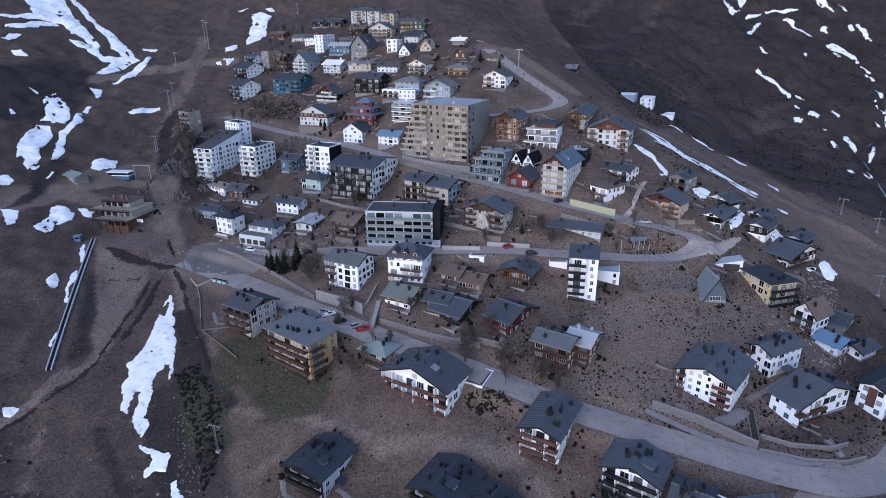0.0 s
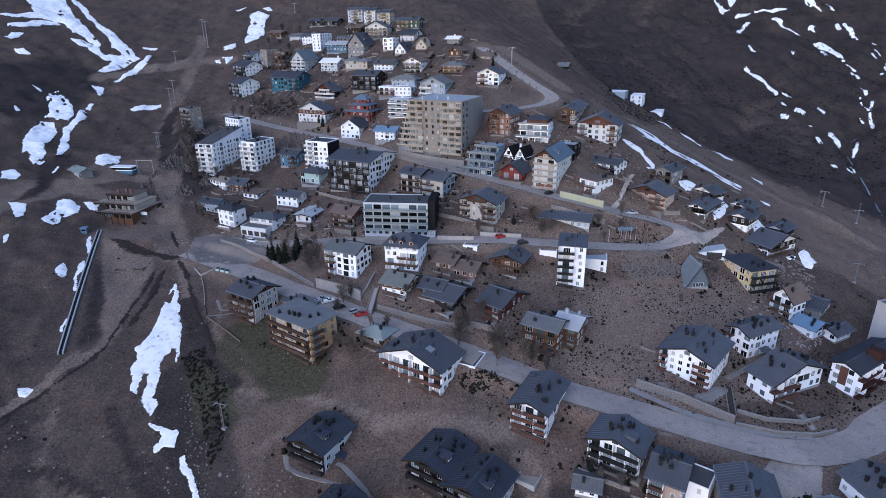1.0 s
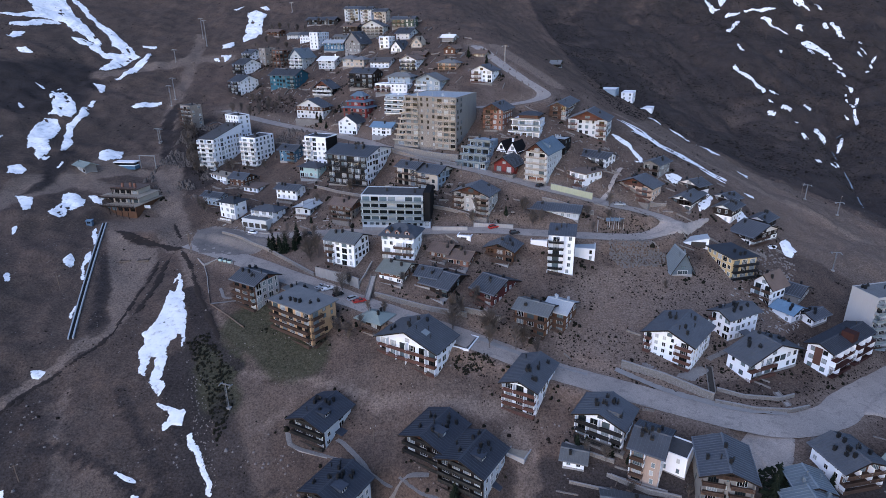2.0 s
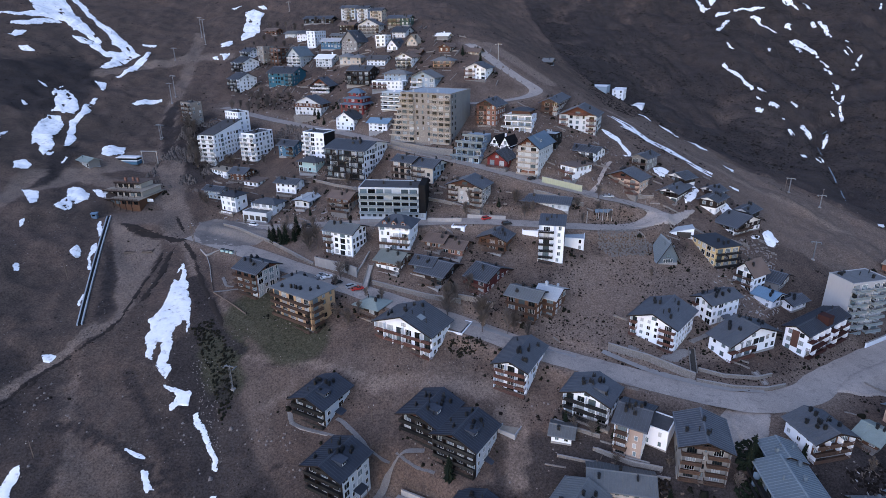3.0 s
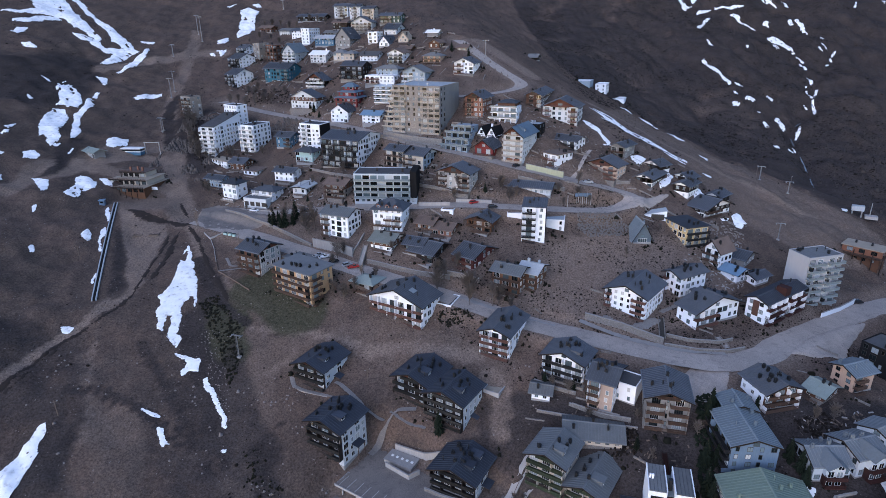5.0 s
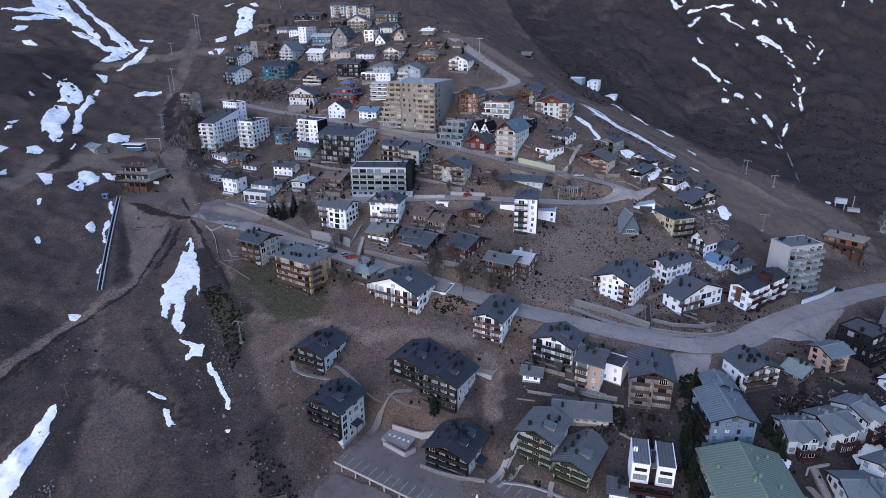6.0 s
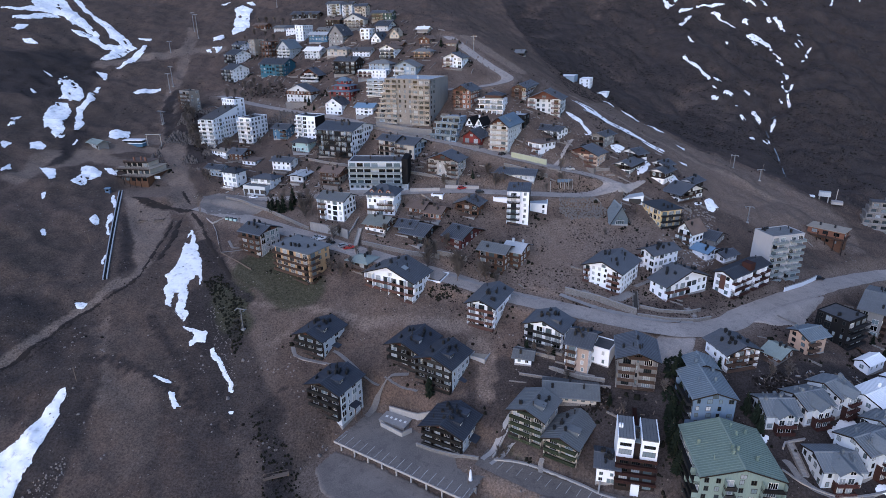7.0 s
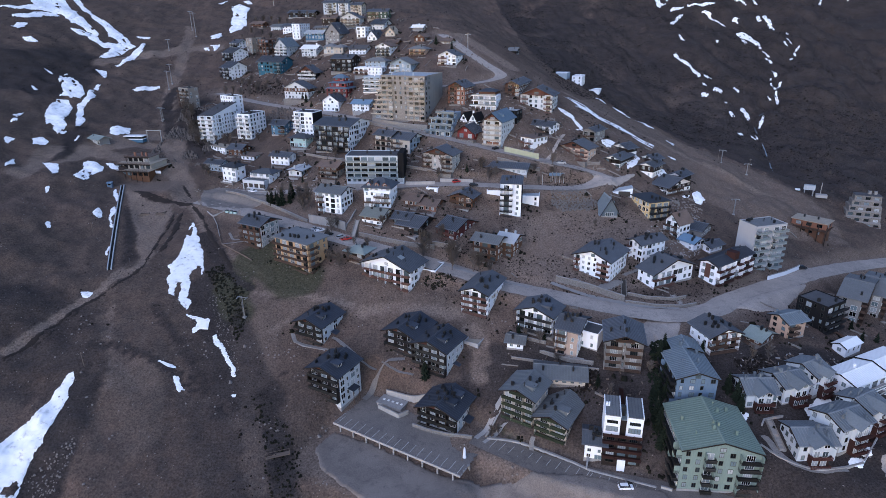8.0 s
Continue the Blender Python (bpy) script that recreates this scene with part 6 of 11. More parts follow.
house("dwelling", -6.2, 409.7, 126.7, -25, 8.0, 8.0, 2.8, 1, "gl", "beige", "beige", "w100", "w100", "wood", "beige house with steep pale gable", "house", pitch=48, chimneys=2)
house("tower_block", -29.9, 431.0, 125.7, -25, 8.0, 9.0, 7.7, 3, "flat", "white", "dark", "w100", "w100", "white", "slim tall white tower house", "apartment building", pitch=24, chimneys=2, ov=0.1)
house("cottage", -33.1, 444.5, 128.5, -25, 6.4, 6.0, 3.8, 1, "gr", "beige", "grey", "w100", "w100", "wood", "small beige cottage among the upper houses", "cottage", pitch=24, chimneys=2)
house("cottage", -20.6, 414.5, 123.8, -25, 8.1, 14.1, 2.9, 1, "gl", "white", "farslate", "w100", "w100", "wood", "small white cottage with pointed dark gable", "cottage", pitch=48, chimneys=2)
house("dwelling", -15.5, 435.8, 131.6, -25, 10.7, 16.0, 4.1, 2, "gr", "offwhite", "farslate", "w100", "w100", "wood", "off-white house with dark slate roof", "house", pitch=24, chimneys=2)
house("chalet", 15.8, 383.8, 123.3, -25, 8.0, 15.9, 3.6, 1, "gl", "wood", "brownr", "w100", "w100", "wood", "brown timber chalet with brown gabled roof", "chalet", pitch=24, chimneys=2)
house("dwelling", 15.3, 408.1, 130.4, -25, 8.4, 6.0, 3.1, 1, "gr", "grey", "white", "w100", "w100", "wood", "small pale storage shed", "house", pitch=24, chimneys=2)
house("dwelling", 15.4, 359.8, 115.2, -25, 12.3, 8.0, 4.7, 2, "hip", "orange", "grey", "b100", "w100", "wood", "orange timber house with grey metal roof", "house", pitch=24, chimneys=2)
house("chalet", 35.5, 337.9, 109.6, -25, 13.0, 12.7, 6.9, 3, "gl", "white", "farslate", "b50w50", "w100", "redwood", "white and cream chalet with red wooden balconies", "chalet", pitch=24, chimneys=2, terrace=1)
house("dwelling", -12.8, 358.5, 107.4, -25, 15.9, 8.0, 4.8, 2, "hip", "bluegrey", "grey", "w100", "w100", "wood", "blue-grey house with hipped metal roof", "house", pitch=24, chimneys=2)
house("dwelling", 5.1, 338.3, 105.0, -25, 15.8, 11.1, 6.4, 2, "gl", "bluegrey", "grey", "b50w50", "w100", "white", "pale blue-grey double house with metal roof", "house", pitch=24, chimneys=2, terrace=1)
house("dwelling", -14.9, 350.1, 103.5, -25, 21.7, 8.0, 4.4, 2, "flat", "white", "light", "b50w50", "w100", "redwood", "low white terrace house with flat roof", "house", pitch=24, chimneys=2, ov=0.1)
house("cabin", -4.2, 388.5, 120.6, -25, 9.1, 6.7, 3.0, 1, "gr", "wood", "brownr", "w100", "w100", "wood", "low weathered cabin with brown roof", "cabin", pitch=24, chimneys=2)
house("cabin", 34.2, 375.1, 121.6, -25, 7.3, 8.2, 2.6, 1, "gr", "stone", "brownr", "w100", "w100", "wood", "low stone cabin by the slope", "cabin", pitch=24, chimneys=2)
house("apartment_building", -123.2, 314.7, 65.3, -20, 10.0, 26.0, 17.6, 7, "shedR", "white", "dark", "b100", "w100", "white", "tall white apartment block with stepped dark roof", "apartment building", pitch=24, chimneys=3)
house("tower_block", -118.0, 348.2, 74.7, -38, 13.7, 8.0, 16.2, 6, "flat", "white", "dark", "w100", "w100", "white", "white stair tower with dark window strip", "apartment building", pitch=24, chimneys=2, ov=0.1)
house("apartment_building", -100.1, 316.2, 67.5, -25, 9.9, 16.0, 15.5, 6, "flat", "white", "dark", "b100", "w100", "white", "white apartment block with curved white balconies", "apartment building", pitch=24, chimneys=6, ov=0.1)
house("tower_block", -154.2, 367.9, 79.9, -38, 11.7, 8.0, 14.8, 6, "flat", "stone", "dark", "b100", "w100", "wood", "beige stone apartment tower with balconies", "apartment building", pitch=24, chimneys=2, ov=0.1)
house("dwelling", -77.2, 311.1, 70.0, -25, 10.6, 9.4, 7.0, 3, "gr", "blue", "farslate", "w60b40", "w100", "wood", "blue timber house with dark roof", "house", pitch=24, chimneys=2)
house("apartment_building", -57.1, 298.7, 71.0, -25, 13.8, 10.9, 14.9, 6, "flat", "white", "farslate", "b35w65", "n100", "white", "white five-storey block with dark side wall", "apartment building", pitch=24, chimneys=2, ov=0.1, flank="black")
house("chalet", -67.6, 355.5, 87.1, -25, 19.8, 9.4, 7.6, 3, "gl", "offwhite", "farslate", "w100", "w100", "wood", "beige chalet with brown gabled roof", "chalet", pitch=24, upper="wood", chimneys=2, terrace=1)
pagoda_house(-38.7, 337.5, 90.4, -25, 15.8, 13.3, "red house with stacked blue hipped roofs")
house("dwelling", -43.7, 326.9, 84.8, -25, 12.2, 12.0, 4.6, 2, "gl", "white", "farslate", "w100", "w100", "white", "small white gabled house", "house", pitch=32, chimneys=2)
house("dwelling", -22.7, 309.7, 85.3, -25, 12.0, 8.0, 4.1, 2, "gr", "white", "blue", "w100", "w100", "white", "small white house with bright blue metal roof", "house", pitch=24, chimneys=2)
house("dwelling", -15.4, 326.7, 94.3, -25, 12.3, 8.2, 9.9, 4, "flat", "bluegrey", "white", "g100", "w100", "white", "white cubic modern house with glass front", "house", pitch=24, chimneys=2, ov=0.1, skylight=0)
# Grey flank: shade of the side turned away, put in as a darker colour.
hotel = house("apartment_building", 12.4, 279.2, 82.7, -27, 29.2, 25.6, 25.4, 9, "flat", "stone", "light", "b28w34b38", "w30n70", "beige", "large beige stone apartment hotel with terraced balconies", "apartment building", pitch=21, chimneys=3, ov=0.1, flank="grey")
terraces(hotel, 29.2, 25.6, 9, 2.820, "stone", "beige")
house("apartment_building", 36.6, 287.8, 90.2, -28, 11.0, 14.0, 10.9, 4, "gl", "brick", "farslate", "b50w50", "w100", "wood", "brick and stone gabled apartment house", "apartment building", pitch=28, gablewood=True, chimneys=3, front="brick")
villa = cascade_house(54.6, 280.2, 87.9, -23, 15.5, 15.0, 3, 2.7, 1.9, "white", "white", "white villa with layered terraces and timber attic")
part("attic", Shape().box(-12.5, 6.4, 8.1, -2.5, 14.6, 10.2).done("attic", WALL["wood"]), villa, "brown timber attic")
part("roof", hip_skirt(-12.5, 6.4, -2.5, 14.6, 10.2, 1.6, 0.9, 3.6).done("roof", ROOF["farslate"]), villa, "dark hipped metal roof")
house("chalet", 71.2, 297.3, 93.6, -25, 8.8, 28.0, 7.5, 3, "gl", "wood", "farslate", "b70w30", "w100", "wood", "brown timber chalet apartments with dark roof", "chalet", pitch=24, gablewood=True, chimneys=2, front="wood")
house("chalet", 88.8, 281.4, 85.1, -25, 19.7, 16.0, 10.8, 4, "gl", "offwhite", "farslate", "b25w50b25", "w100", "redwood", "beige and timber chalet apartments with broad gable", "chalet", pitch=24, gablewood=True, chimneys=2)
house("tower_block", 64.7, 266.1, 81.6, -34, 8.0, 8.0, 7.5, 3, "flat", "black", "light", "w100", "w100", "white", "narrow black tower house with pale trim", "apartment building", pitch=21, chimneys=3, ov=0.1)
cascade_house(25.8, 261.0, 76.6, -28, 15.0, 19.0, 4, 2.9, 3.2, "bluegrey", "paleblue", "blue-grey house falling in stepped glazed terraces")
twin_gable_chalet(42.0, 265.8, 81.1, -36, 12.4, 9.6, "white chalet with twin pointed gables under black roofs")
cream_tower = house("dwelling", 53.2, 248.0, 73.2, -31, 10.7, 19.6, 13.6, 5, "gl", "offwhite", "bluegr", "b100", "w100", "beige", "tall ornate cream building with steep blue-grey roof", "house", pitch=38, gablewood=True, chimneys=3, dormer=1, flank="offwhite")
part("garage_door", Shape().box(-8.6, -0.12, -0.6, -5.2, -0.02, 1.7).box(-4.8, -0.12, -0.6, -1.4, -0.02, 1.7).done("garage_door", WALL["rust"]), cream_tower, "rust-red garage doors")
house("dwelling", 83.2, 258.7, 76.6, -44, 17.4, 9.8, 4.9, 2, "gr", "white", "farslate", "b100", "w100", "dark", "white two-storey house with dark roof and balcony", "house", pitch=21, chimneys=3, terrace=1)
house("chalet", 38.8, 254.5, 75.7, -32, 10.5, 10.6, 4.1, 1, "gl", "red", "farslate", "b100", "w100", "redwood", "small red chalet with dark roof", "chalet", pitch=35, chimneys=3, terrace=1)
house("dwelling", 70.5, 245.1, 71.3, -54, 9.4, 11.8, 6.0, 2, "flat", "white", "brownr", "b100", "w100", "redwood", "white house with red-brown balcony and flat roof", "house", pitch=21, chimneys=3, ov=0.8, terrace=1)
house("dwelling", 155.5, 403.0, 79.0, -25, 12.5, 14.0, 5.0, 1, "flat", "white", "white", "w100", "n100", "white", "low white store beside the equipment building", "house", pitch=24, chimneys=0, ov=0.1)
house("dwelling", 142.4, 408.3, 86.9, -25, 8.0, 16.0, 7.5, 3, "flat", "white", "white", "w100", "w100", "white", "white equipment building by the snow bank", "house", pitch=24, chimneys=1, ov=0.1)
house("dwelling", 128.7, 404.2, 92.8, -25, 11.0, 16.0, 4.4, 1, "flat", "bluegrey", "white", "n100", "n100", "white", "pale container store standing by the slope", "house", pitch=24, chimneys=0, ov=0.1)
house("cabin", -112.9, 297.8, 61.4, -38, 14.0, 6.8, 4.2, 2, "flat", "white", "beige", "w100", "w100", "wood", "low white house with blue shutters and flat roof", "cabin", pitch=24, chimneys=2, ov=0.6)
house("dwelling", -101.8, 293.3, 61.1, -25, 9.8, 8.9, 4.5, 2, "gr", "wood", "farslate", "w100", "w100", "wood", "low timber house with dark roof", "house", pitch=24, chimneys=2, terrace=1)
house("dwelling", -92.6, 284.8, 59.9, -25, 9.1, 15.5, 2.6, 1, "flat", "white", "brownr", "w100", "w100", "wood", "low white house with earth-coloured flat roof", "house", pitch=24, chimneys=2, ov=0.8, terrace=1)
house("dwelling", -109.1, 273.8, 56.0, -25, 11.0, 6.0, 5.2, 2, "gr", "bluegrey", "farslate", "w100", "w100", "wood", "low blue-grey house below the slope", "house", pitch=24, chimneys=2, terrace=1)
house("dwelling", -97.0, 259.1, 53.5, -28, 9.8, 8.0, 8.8, 3, "hip", "white", "farslate", "w100", "w100", "white", "white house with rounded corner and blue glazing", "house", pitch=21, chimneys=3, terrace=1)
house("dwelling", -75.7, 252.1, 54.4, -24, 12.9, 8.0, 5.4, 2, "hip", "white", "farslate", "b100", "w100", "white", "white house with dark hipped roof", "house", pitch=21, chimneys=3, terrace=1)
house("garage", -78.7, 246.5, 52.8, -22, 14.0, 7.3, 3.7, 1, "flat", "offwhite", "grey", "d100", "n100", "white", "pale garage block with open bays", "garage", pitch=21, chimneys=0, ov=0.1)
house("dwelling", -68.6, 269.4, 59.8, -23, 12.1, 8.0, 5.6, 2, "gr", "white", "farslate", "w100", "w100", "wood", "white house with dark low roof", "house", pitch=21, chimneys=3, terrace=1)
house("dwelling", -58.9, 252.5, 57.3, -20, 8.0, 20.7, 3.5, 1, "gl", "offwhite", "light", "w100", "w100", "wood", "long low house with pale metal roof", "house", pitch=8, chimneys=3, terrace=1)
house("dwelling", -60.6, 287.5, 66.6, -25, 11.4, 8.0, 6.1, 2, "hip", "paleteal", "farslate", "w100", "w100", "wood", "pale teal and white house with dark roof", "house", pitch=24, chimneys=2, terrace=1)
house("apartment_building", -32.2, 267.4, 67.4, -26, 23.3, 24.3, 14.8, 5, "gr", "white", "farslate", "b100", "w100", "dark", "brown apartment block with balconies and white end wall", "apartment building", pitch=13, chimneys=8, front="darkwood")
house("dwelling", -37.5, 240.8, 58.3, -25, 11.1, 9.6, 6.9, 3, "gr", "stone", "brownr", "b100", "w100", "wood", "brown stone house with terrace", "house", pitch=21, upper="wood", chimneys=3, terrace=1)
long_block = house("apartment_building", -1.1, 227.4, 61.6, -7, 30.5, 14.0, 11.4, 4, "flat", "palegrey", "dark", "g90n10", "n100", "glass", "modern apartment block with long white glazed balconies", "apartment building", pitch=5, chimneys=4, ov=0.1, flank="black")
for fl in range(4):
    for c in range(7):
        part("glazing", Shape().box(-29.9 + 3.8 * c, -0.16, 0.35 + 2.85 * fl, -26.7 + 3.8 * c, -0.05, 2.45 + 2.85 * fl).done("glazing", GLASS), long_block, "wide tinted glazing")
part("dark_end", Shape().box(-3.0, -0.08, 0, 0.08, 14.0, 13.1).done("dark_end", WALL["black"]), long_block, "black end wall")
house("apartment_building", -7.9, 256.6, 69.4, -35, 11.3, 10.1, 9.1, 3, "gr", "beige", "farslate", "b100", "w100", "wood", "beige apartment house with dark seamed roof", "apartment building", pitch=21, chimneys=3)
house("apartment_building", 2.5, 250.3, 69.1, -34, 11.5, 12.9, 8.2, 3, "gr", "offwhite", "farslate", "b60w40", "w100", "wood", "cream apartment house with blue end wall", "apartment building", pitch=21, chimneys=3, front="beige", flank="bluegrey")
house("chalet", 24.6, 228.7, 63.1, -28, 17.0, 10.5, 9.7, 4, "gl", "greywood", "farslate", "b30w40b30", "w100", "wood", "grey-brown chalet with twin gables and timber balconies", "chalet", pitch=21, gablewood=True, chimneys=3, terrace=1)
house("garage", 15.8, 213.9, 56.3, -21, 6.0, 6.0, 2.6, 1, "flat", "white", "white", "d100", "n100", "white", "small white garage beside the street", "garage", pitch=21, chimneys=0, ov=0.1)
house("dwelling", 63.5, 224.9, 61.7, -22, 24.3, 9.0, 3.9, 1, "gr", "offwhite", "farslate", "w100", "w100", "wood", "long low house with seamed metal roof", "house", pitch=21, chimneys=3)
house("chalet", 100.0, 239.4, 65.1, -43, 17.1, 10.1, 7.0, 3, "gl", "salmon", "farslate", "b40w20b40", "w100", "redwood", "pinkish chalet with dark roof and wooden balconies", "chalet", pitch=21, gablewood=True, chimneys=3, terrace=1)
house("dwelling", 109.4, 258.4, 71.7, -44, 8.0, 12.1, 6.5, 2, "gl", "grey", "farslate", "b100", "w100", "wood", "small grey house with dark roof", "house", pitch=21, chimneys=3, terrace=1)
house("chalet", 118.0, 237.9, 61.1, -42, 9.0, 17.7, 4.8, 2, "gl", "whitewood", "farslate", "w100", "w100", "wood", "white and brown chalet with wide dark roof", "chalet", pitch=21, upper="darkwood", chimneys=3, terrace=1)
house("chalet", 126.5, 250.9, 64.5, -59, 10.9, 8.0, 4.7, 2, "gl", "whitewood", "farslate", "w100", "w100", "wood", "white and brown chalet with wide dark roof", "chalet", pitch=21, upper="darkwood", chimneys=3, terrace=1)
house("chalet", 135.6, 234.2, 55.9, -46, 8.0, 12.5, 6.6, 2, "gl", "whitewood", "farslate", "w100", "w100", "wood", "white and brown chalet with wide dark roof", "chalet", pitch=21, upper="darkwood", chimneys=3, terrace=1)
house("chalet", 140.7, 246.4, 59.2, -59, 9.2, 8.0, 4.4, 2, "gl", "whitewood", "farslate", "w100", "w100", "wood", "brown chalet with wide dark roof", "chalet", pitch=21, upper="darkwood", chimneys=3, terrace=1)
house("chalet", 139.3, 221.4, 50.0, -61, 9.8, 19.2, 4.4, 2, "gr", "whitewood", "farslate", "w100", "b60w40", "wood", "white and brown chalet with wide dark roof", "chalet", pitch=21, upper="darkwood", chimneys=3, terrace=1)
house("chalet", 153.4, 235.7, 52.2, -50, 8.0, 10.9, 3.9, 1, "gl", "whitewood", "farslate", "w100", "w100", "wood", "brown chalet with wide dark roof", "chalet", pitch=21, upper="darkwood", chimneys=3, terrace=1)
house("dwelling", 121.3, 199.5, 44.1, -76, 15.5, 11.4, 8.6, 3, "flat", "yellow", "farslate", "w100", "b100", "dark", "yellow stepped house with dark-edged terraces", "house", pitch=21, chimneys=3, ov=0.8, flank="yellow")
house("cabin", 96.9, 198.7, 46.5, -89, 9.2, 8.0, 2.6, 1, "gr", "slatew", "paleblue", "n100", "t100", "wood", "A-frame cabin with pale blue-grey roof", "cabin", pitch=60, chimneys=3)
house("chalet", 131.7, 186.1, 38.0, -60, 8.0, 8.2, 8.4, 3, "gl", "white", "brownr", "b100", "w100", "wood", "white chalet with steep brown roof", "chalet", pitch=45, chimneys=3, terrace=1)
house("cabin", 144.1, 188.9, 37.3, -49, 6.0, 11.8, 3.7, 1, "gr", "grey", "farslate", "n100", "w100", "wood", "dark-roofed cabin with pale side roof", "cabin", pitch=21, chimneys=3, terrace=1)
house("dwelling", 135.3, 177.2, 35.1, -60, 7.7, 8.3, 4.2, 2, "gr", "white", "blue", "w100", "w100", "wood", "small white house with bright blue roof", "house", pitch=21, chimneys=3, terrace=1)
house("cottage", 143.5, 176.7, 33.9, -63, 6.0, 9.0, 3.4, 1, "gl", "white", "farslate", "w100", "w100", "wood", "low white cottage with dark roof", "cottage", pitch=21, chimneys=3)
house("chalet", 105.5, 164.9, 35.1, -65, 8.0, 14.1, 9.3, 3, "gl", "white", "midslate", "b25w75", "w100", "redwood", "white four-storey chalet with dark seamed roof", "chalet", pitch=21, chimneys=10, porch=1)
house("chalet", 85.9, 149.4, 33.4, -42, 16.4, 17.3, 9.8, 4, "gl", "white", "midslate", "b15w50b35", "w100", "redwood", "large white chalet apartments with dark roof and red balconies", "chalet", pitch=21, chimneys=10)
house("chalet", 102.4, 144.7, 32.3, -68, 8.1, 23.3, 6.8, 2, "gr", "white", "midslate", "w100", "b50w50", "redwood", "white chalet with dark roof and many chimneys", "chalet", pitch=21, chimneys=10)
red_house = house("apartment_building", 132.7, 149.1, 30.2, -59, 8.0, 26.7, 9.3, 3, "gl", "white", "slate", "w100", "b45n10b45", "darkred", "white and red apartment house with rounded balconies", "apartment building", pitch=21, chimneys=3, flank="white")
part("roof_dormer", Shape().box(-3.4, 11.5, 9.0, 0.6, 15.0, 12.6).done("roof_dormer", RAIL["darkred"]), red_house, "dark red stair dormer")
part("red_panel", Shape().box(-5.4, -0.12, 2.6, -2.9, 0.0, 9.0).done("red_panel", RAIL["redwood"]), red_house, "dark red cladding panel")
house("tower_block", 175.5, 171.5, 28.5, 12, 17.0, 11.0, 21.0, 7, "flat", "greyw", "grey", "g44n12g44", "n100", "glass", "grey concrete tower with pale glazed balconies", "apartment building", pitch=21, chimneys=6, ov=0.1, flank="greyw")
terrace_house(218.8, 203.1, 28.9, -50, 17, 11, "low rust-brown house with beige flat roof on a timber deck")
stepped_block(274.9, 233.6, 21.9, -25, 20, 16, 6, "grey stone building stepping back in terraces")
house("chalet", 106.7, 101.7, 26.4, -79, 10.1, 12.2, 7.2, 3, "gr", "white", "midslate", "w100", "b100", "wood", "white chalet with dark roof and dark balconies", "chalet", pitch=21, chimneys=10, flank="wood", terrace=1, side="w100")
house("cabin", 128.7, 105.1, 26.0, -60, 6.1, 9.1, 2.6, 1, "gr", "wood", "teal", "w100", "w100", "wood", "timber hut on stilts with teal metal roof", "cabin", pitch=21, chimneys=3, terrace=1, side="w100")
house("dwelling", 141.9, 110.5, 25.1, -74, 8.0, 8.7, 7.2, 3, "gl", "orange", "paleblue", "w100", "b50w50", "wood", "orange plaster house with pale metal roof", "house", pitch=21, chimneys=3, terrace=1)
house("apartment_building", 162.7, 119.1, 22.3, -65, 12.1, 11.9, 11.0, 4, "flat", "black", "dark", "w100", "b100", "dark", "black cubic apartment house with flat grey roof", "apartment building", pitch=21, chimneys=3, ov=0.1, flank="black")
house("apartment_building", 187.4, 132.3, 18.0, -45, 8.0, 28.0, 11.1, 4, "gr", "grey", "grey", "w100", "b100", "wood", "grey apartment block with seamed grey roof", "apartment building", pitch=12, chimneys=4)
house("apartment_building", 203.9, 140.8, 14.9, -45, 8.0, 28.0, 11.2, 4, "gr", "grey", "grey", "w100", "b100", "wood", "grey apartment block with seamed grey roof", "apartment building", pitch=12, chimneys=3)
house("dwelling", 161.5, 104.0, 21.0, -65, 5.0, 10.0, 3.1, 1, "gl", "white", "white", "w100", "w100", "white", "small white house with bright white roof", "house", pitch=25, chimneys=0, ov=0.4)
house("dwelling", 146.3, 78.6, 19.3, -68, 11.0, 16.6, 6.2, 2, "gl", "white", "white", "w100", "g100", "white", "white house with curved white roof and terraces", "house", pitch=16, chimneys=1, ov=0.3, side="w100")
house("dwelling", 165.8, 88.8, 18.5, -68, 11.0, 16.2, 5.1, 2, "gl", "white", "white", "w100", "g100", "white", "white house with curved white roof", "house", pitch=16, chimneys=1, ov=0.3)
house("row_house", 109.4, 78.3, 19.7, -94, 11.0, 10.1, 5.3, 2, "gl", "palegrey", "paleslate", "w100", "w30n40w30", "darkred", "pale row house with stepped grey roof and red balconies", "house", pitch=24, chimneys=5, bay=1, ov=0.7, side="w100", group="row houses")
house("row_house", 121.9, 78.3, 20.2, -79, 11.0, 9.9, 6.4, 2, "gl", "palegrey", "paleslate", "w100", "w30n40w30", "darkred", "pale row house with stepped grey roof and red balconies", "house", pitch=21, chimneys=4, bay=1, ov=0.7, side="w100", group="row houses")
house("row_house", 134.2, 81.3, 20.7, -68, 11.0, 8.1, 7.5, 3, "gl", "palegrey", "paleslate", "w100", "w30n40w30", "darkred", "pale row house with stepped grey roof and red balconies", "house", pitch=21, chimneys=4, bay=1, ov=0.7, side="w100", group="row houses")
house("row_house", 116.1, 59.3, 13.4, -94, 11.0, 11.3, 6.5, 2, "gl", "palegrey", "paleslate", "w100", "w30n40w30", "darkred", "pale row house with stepped grey roof and red balconies", "house", pitch=21, chimneys=5, bay=1, ov=0.7, side="w100", group="row houses")
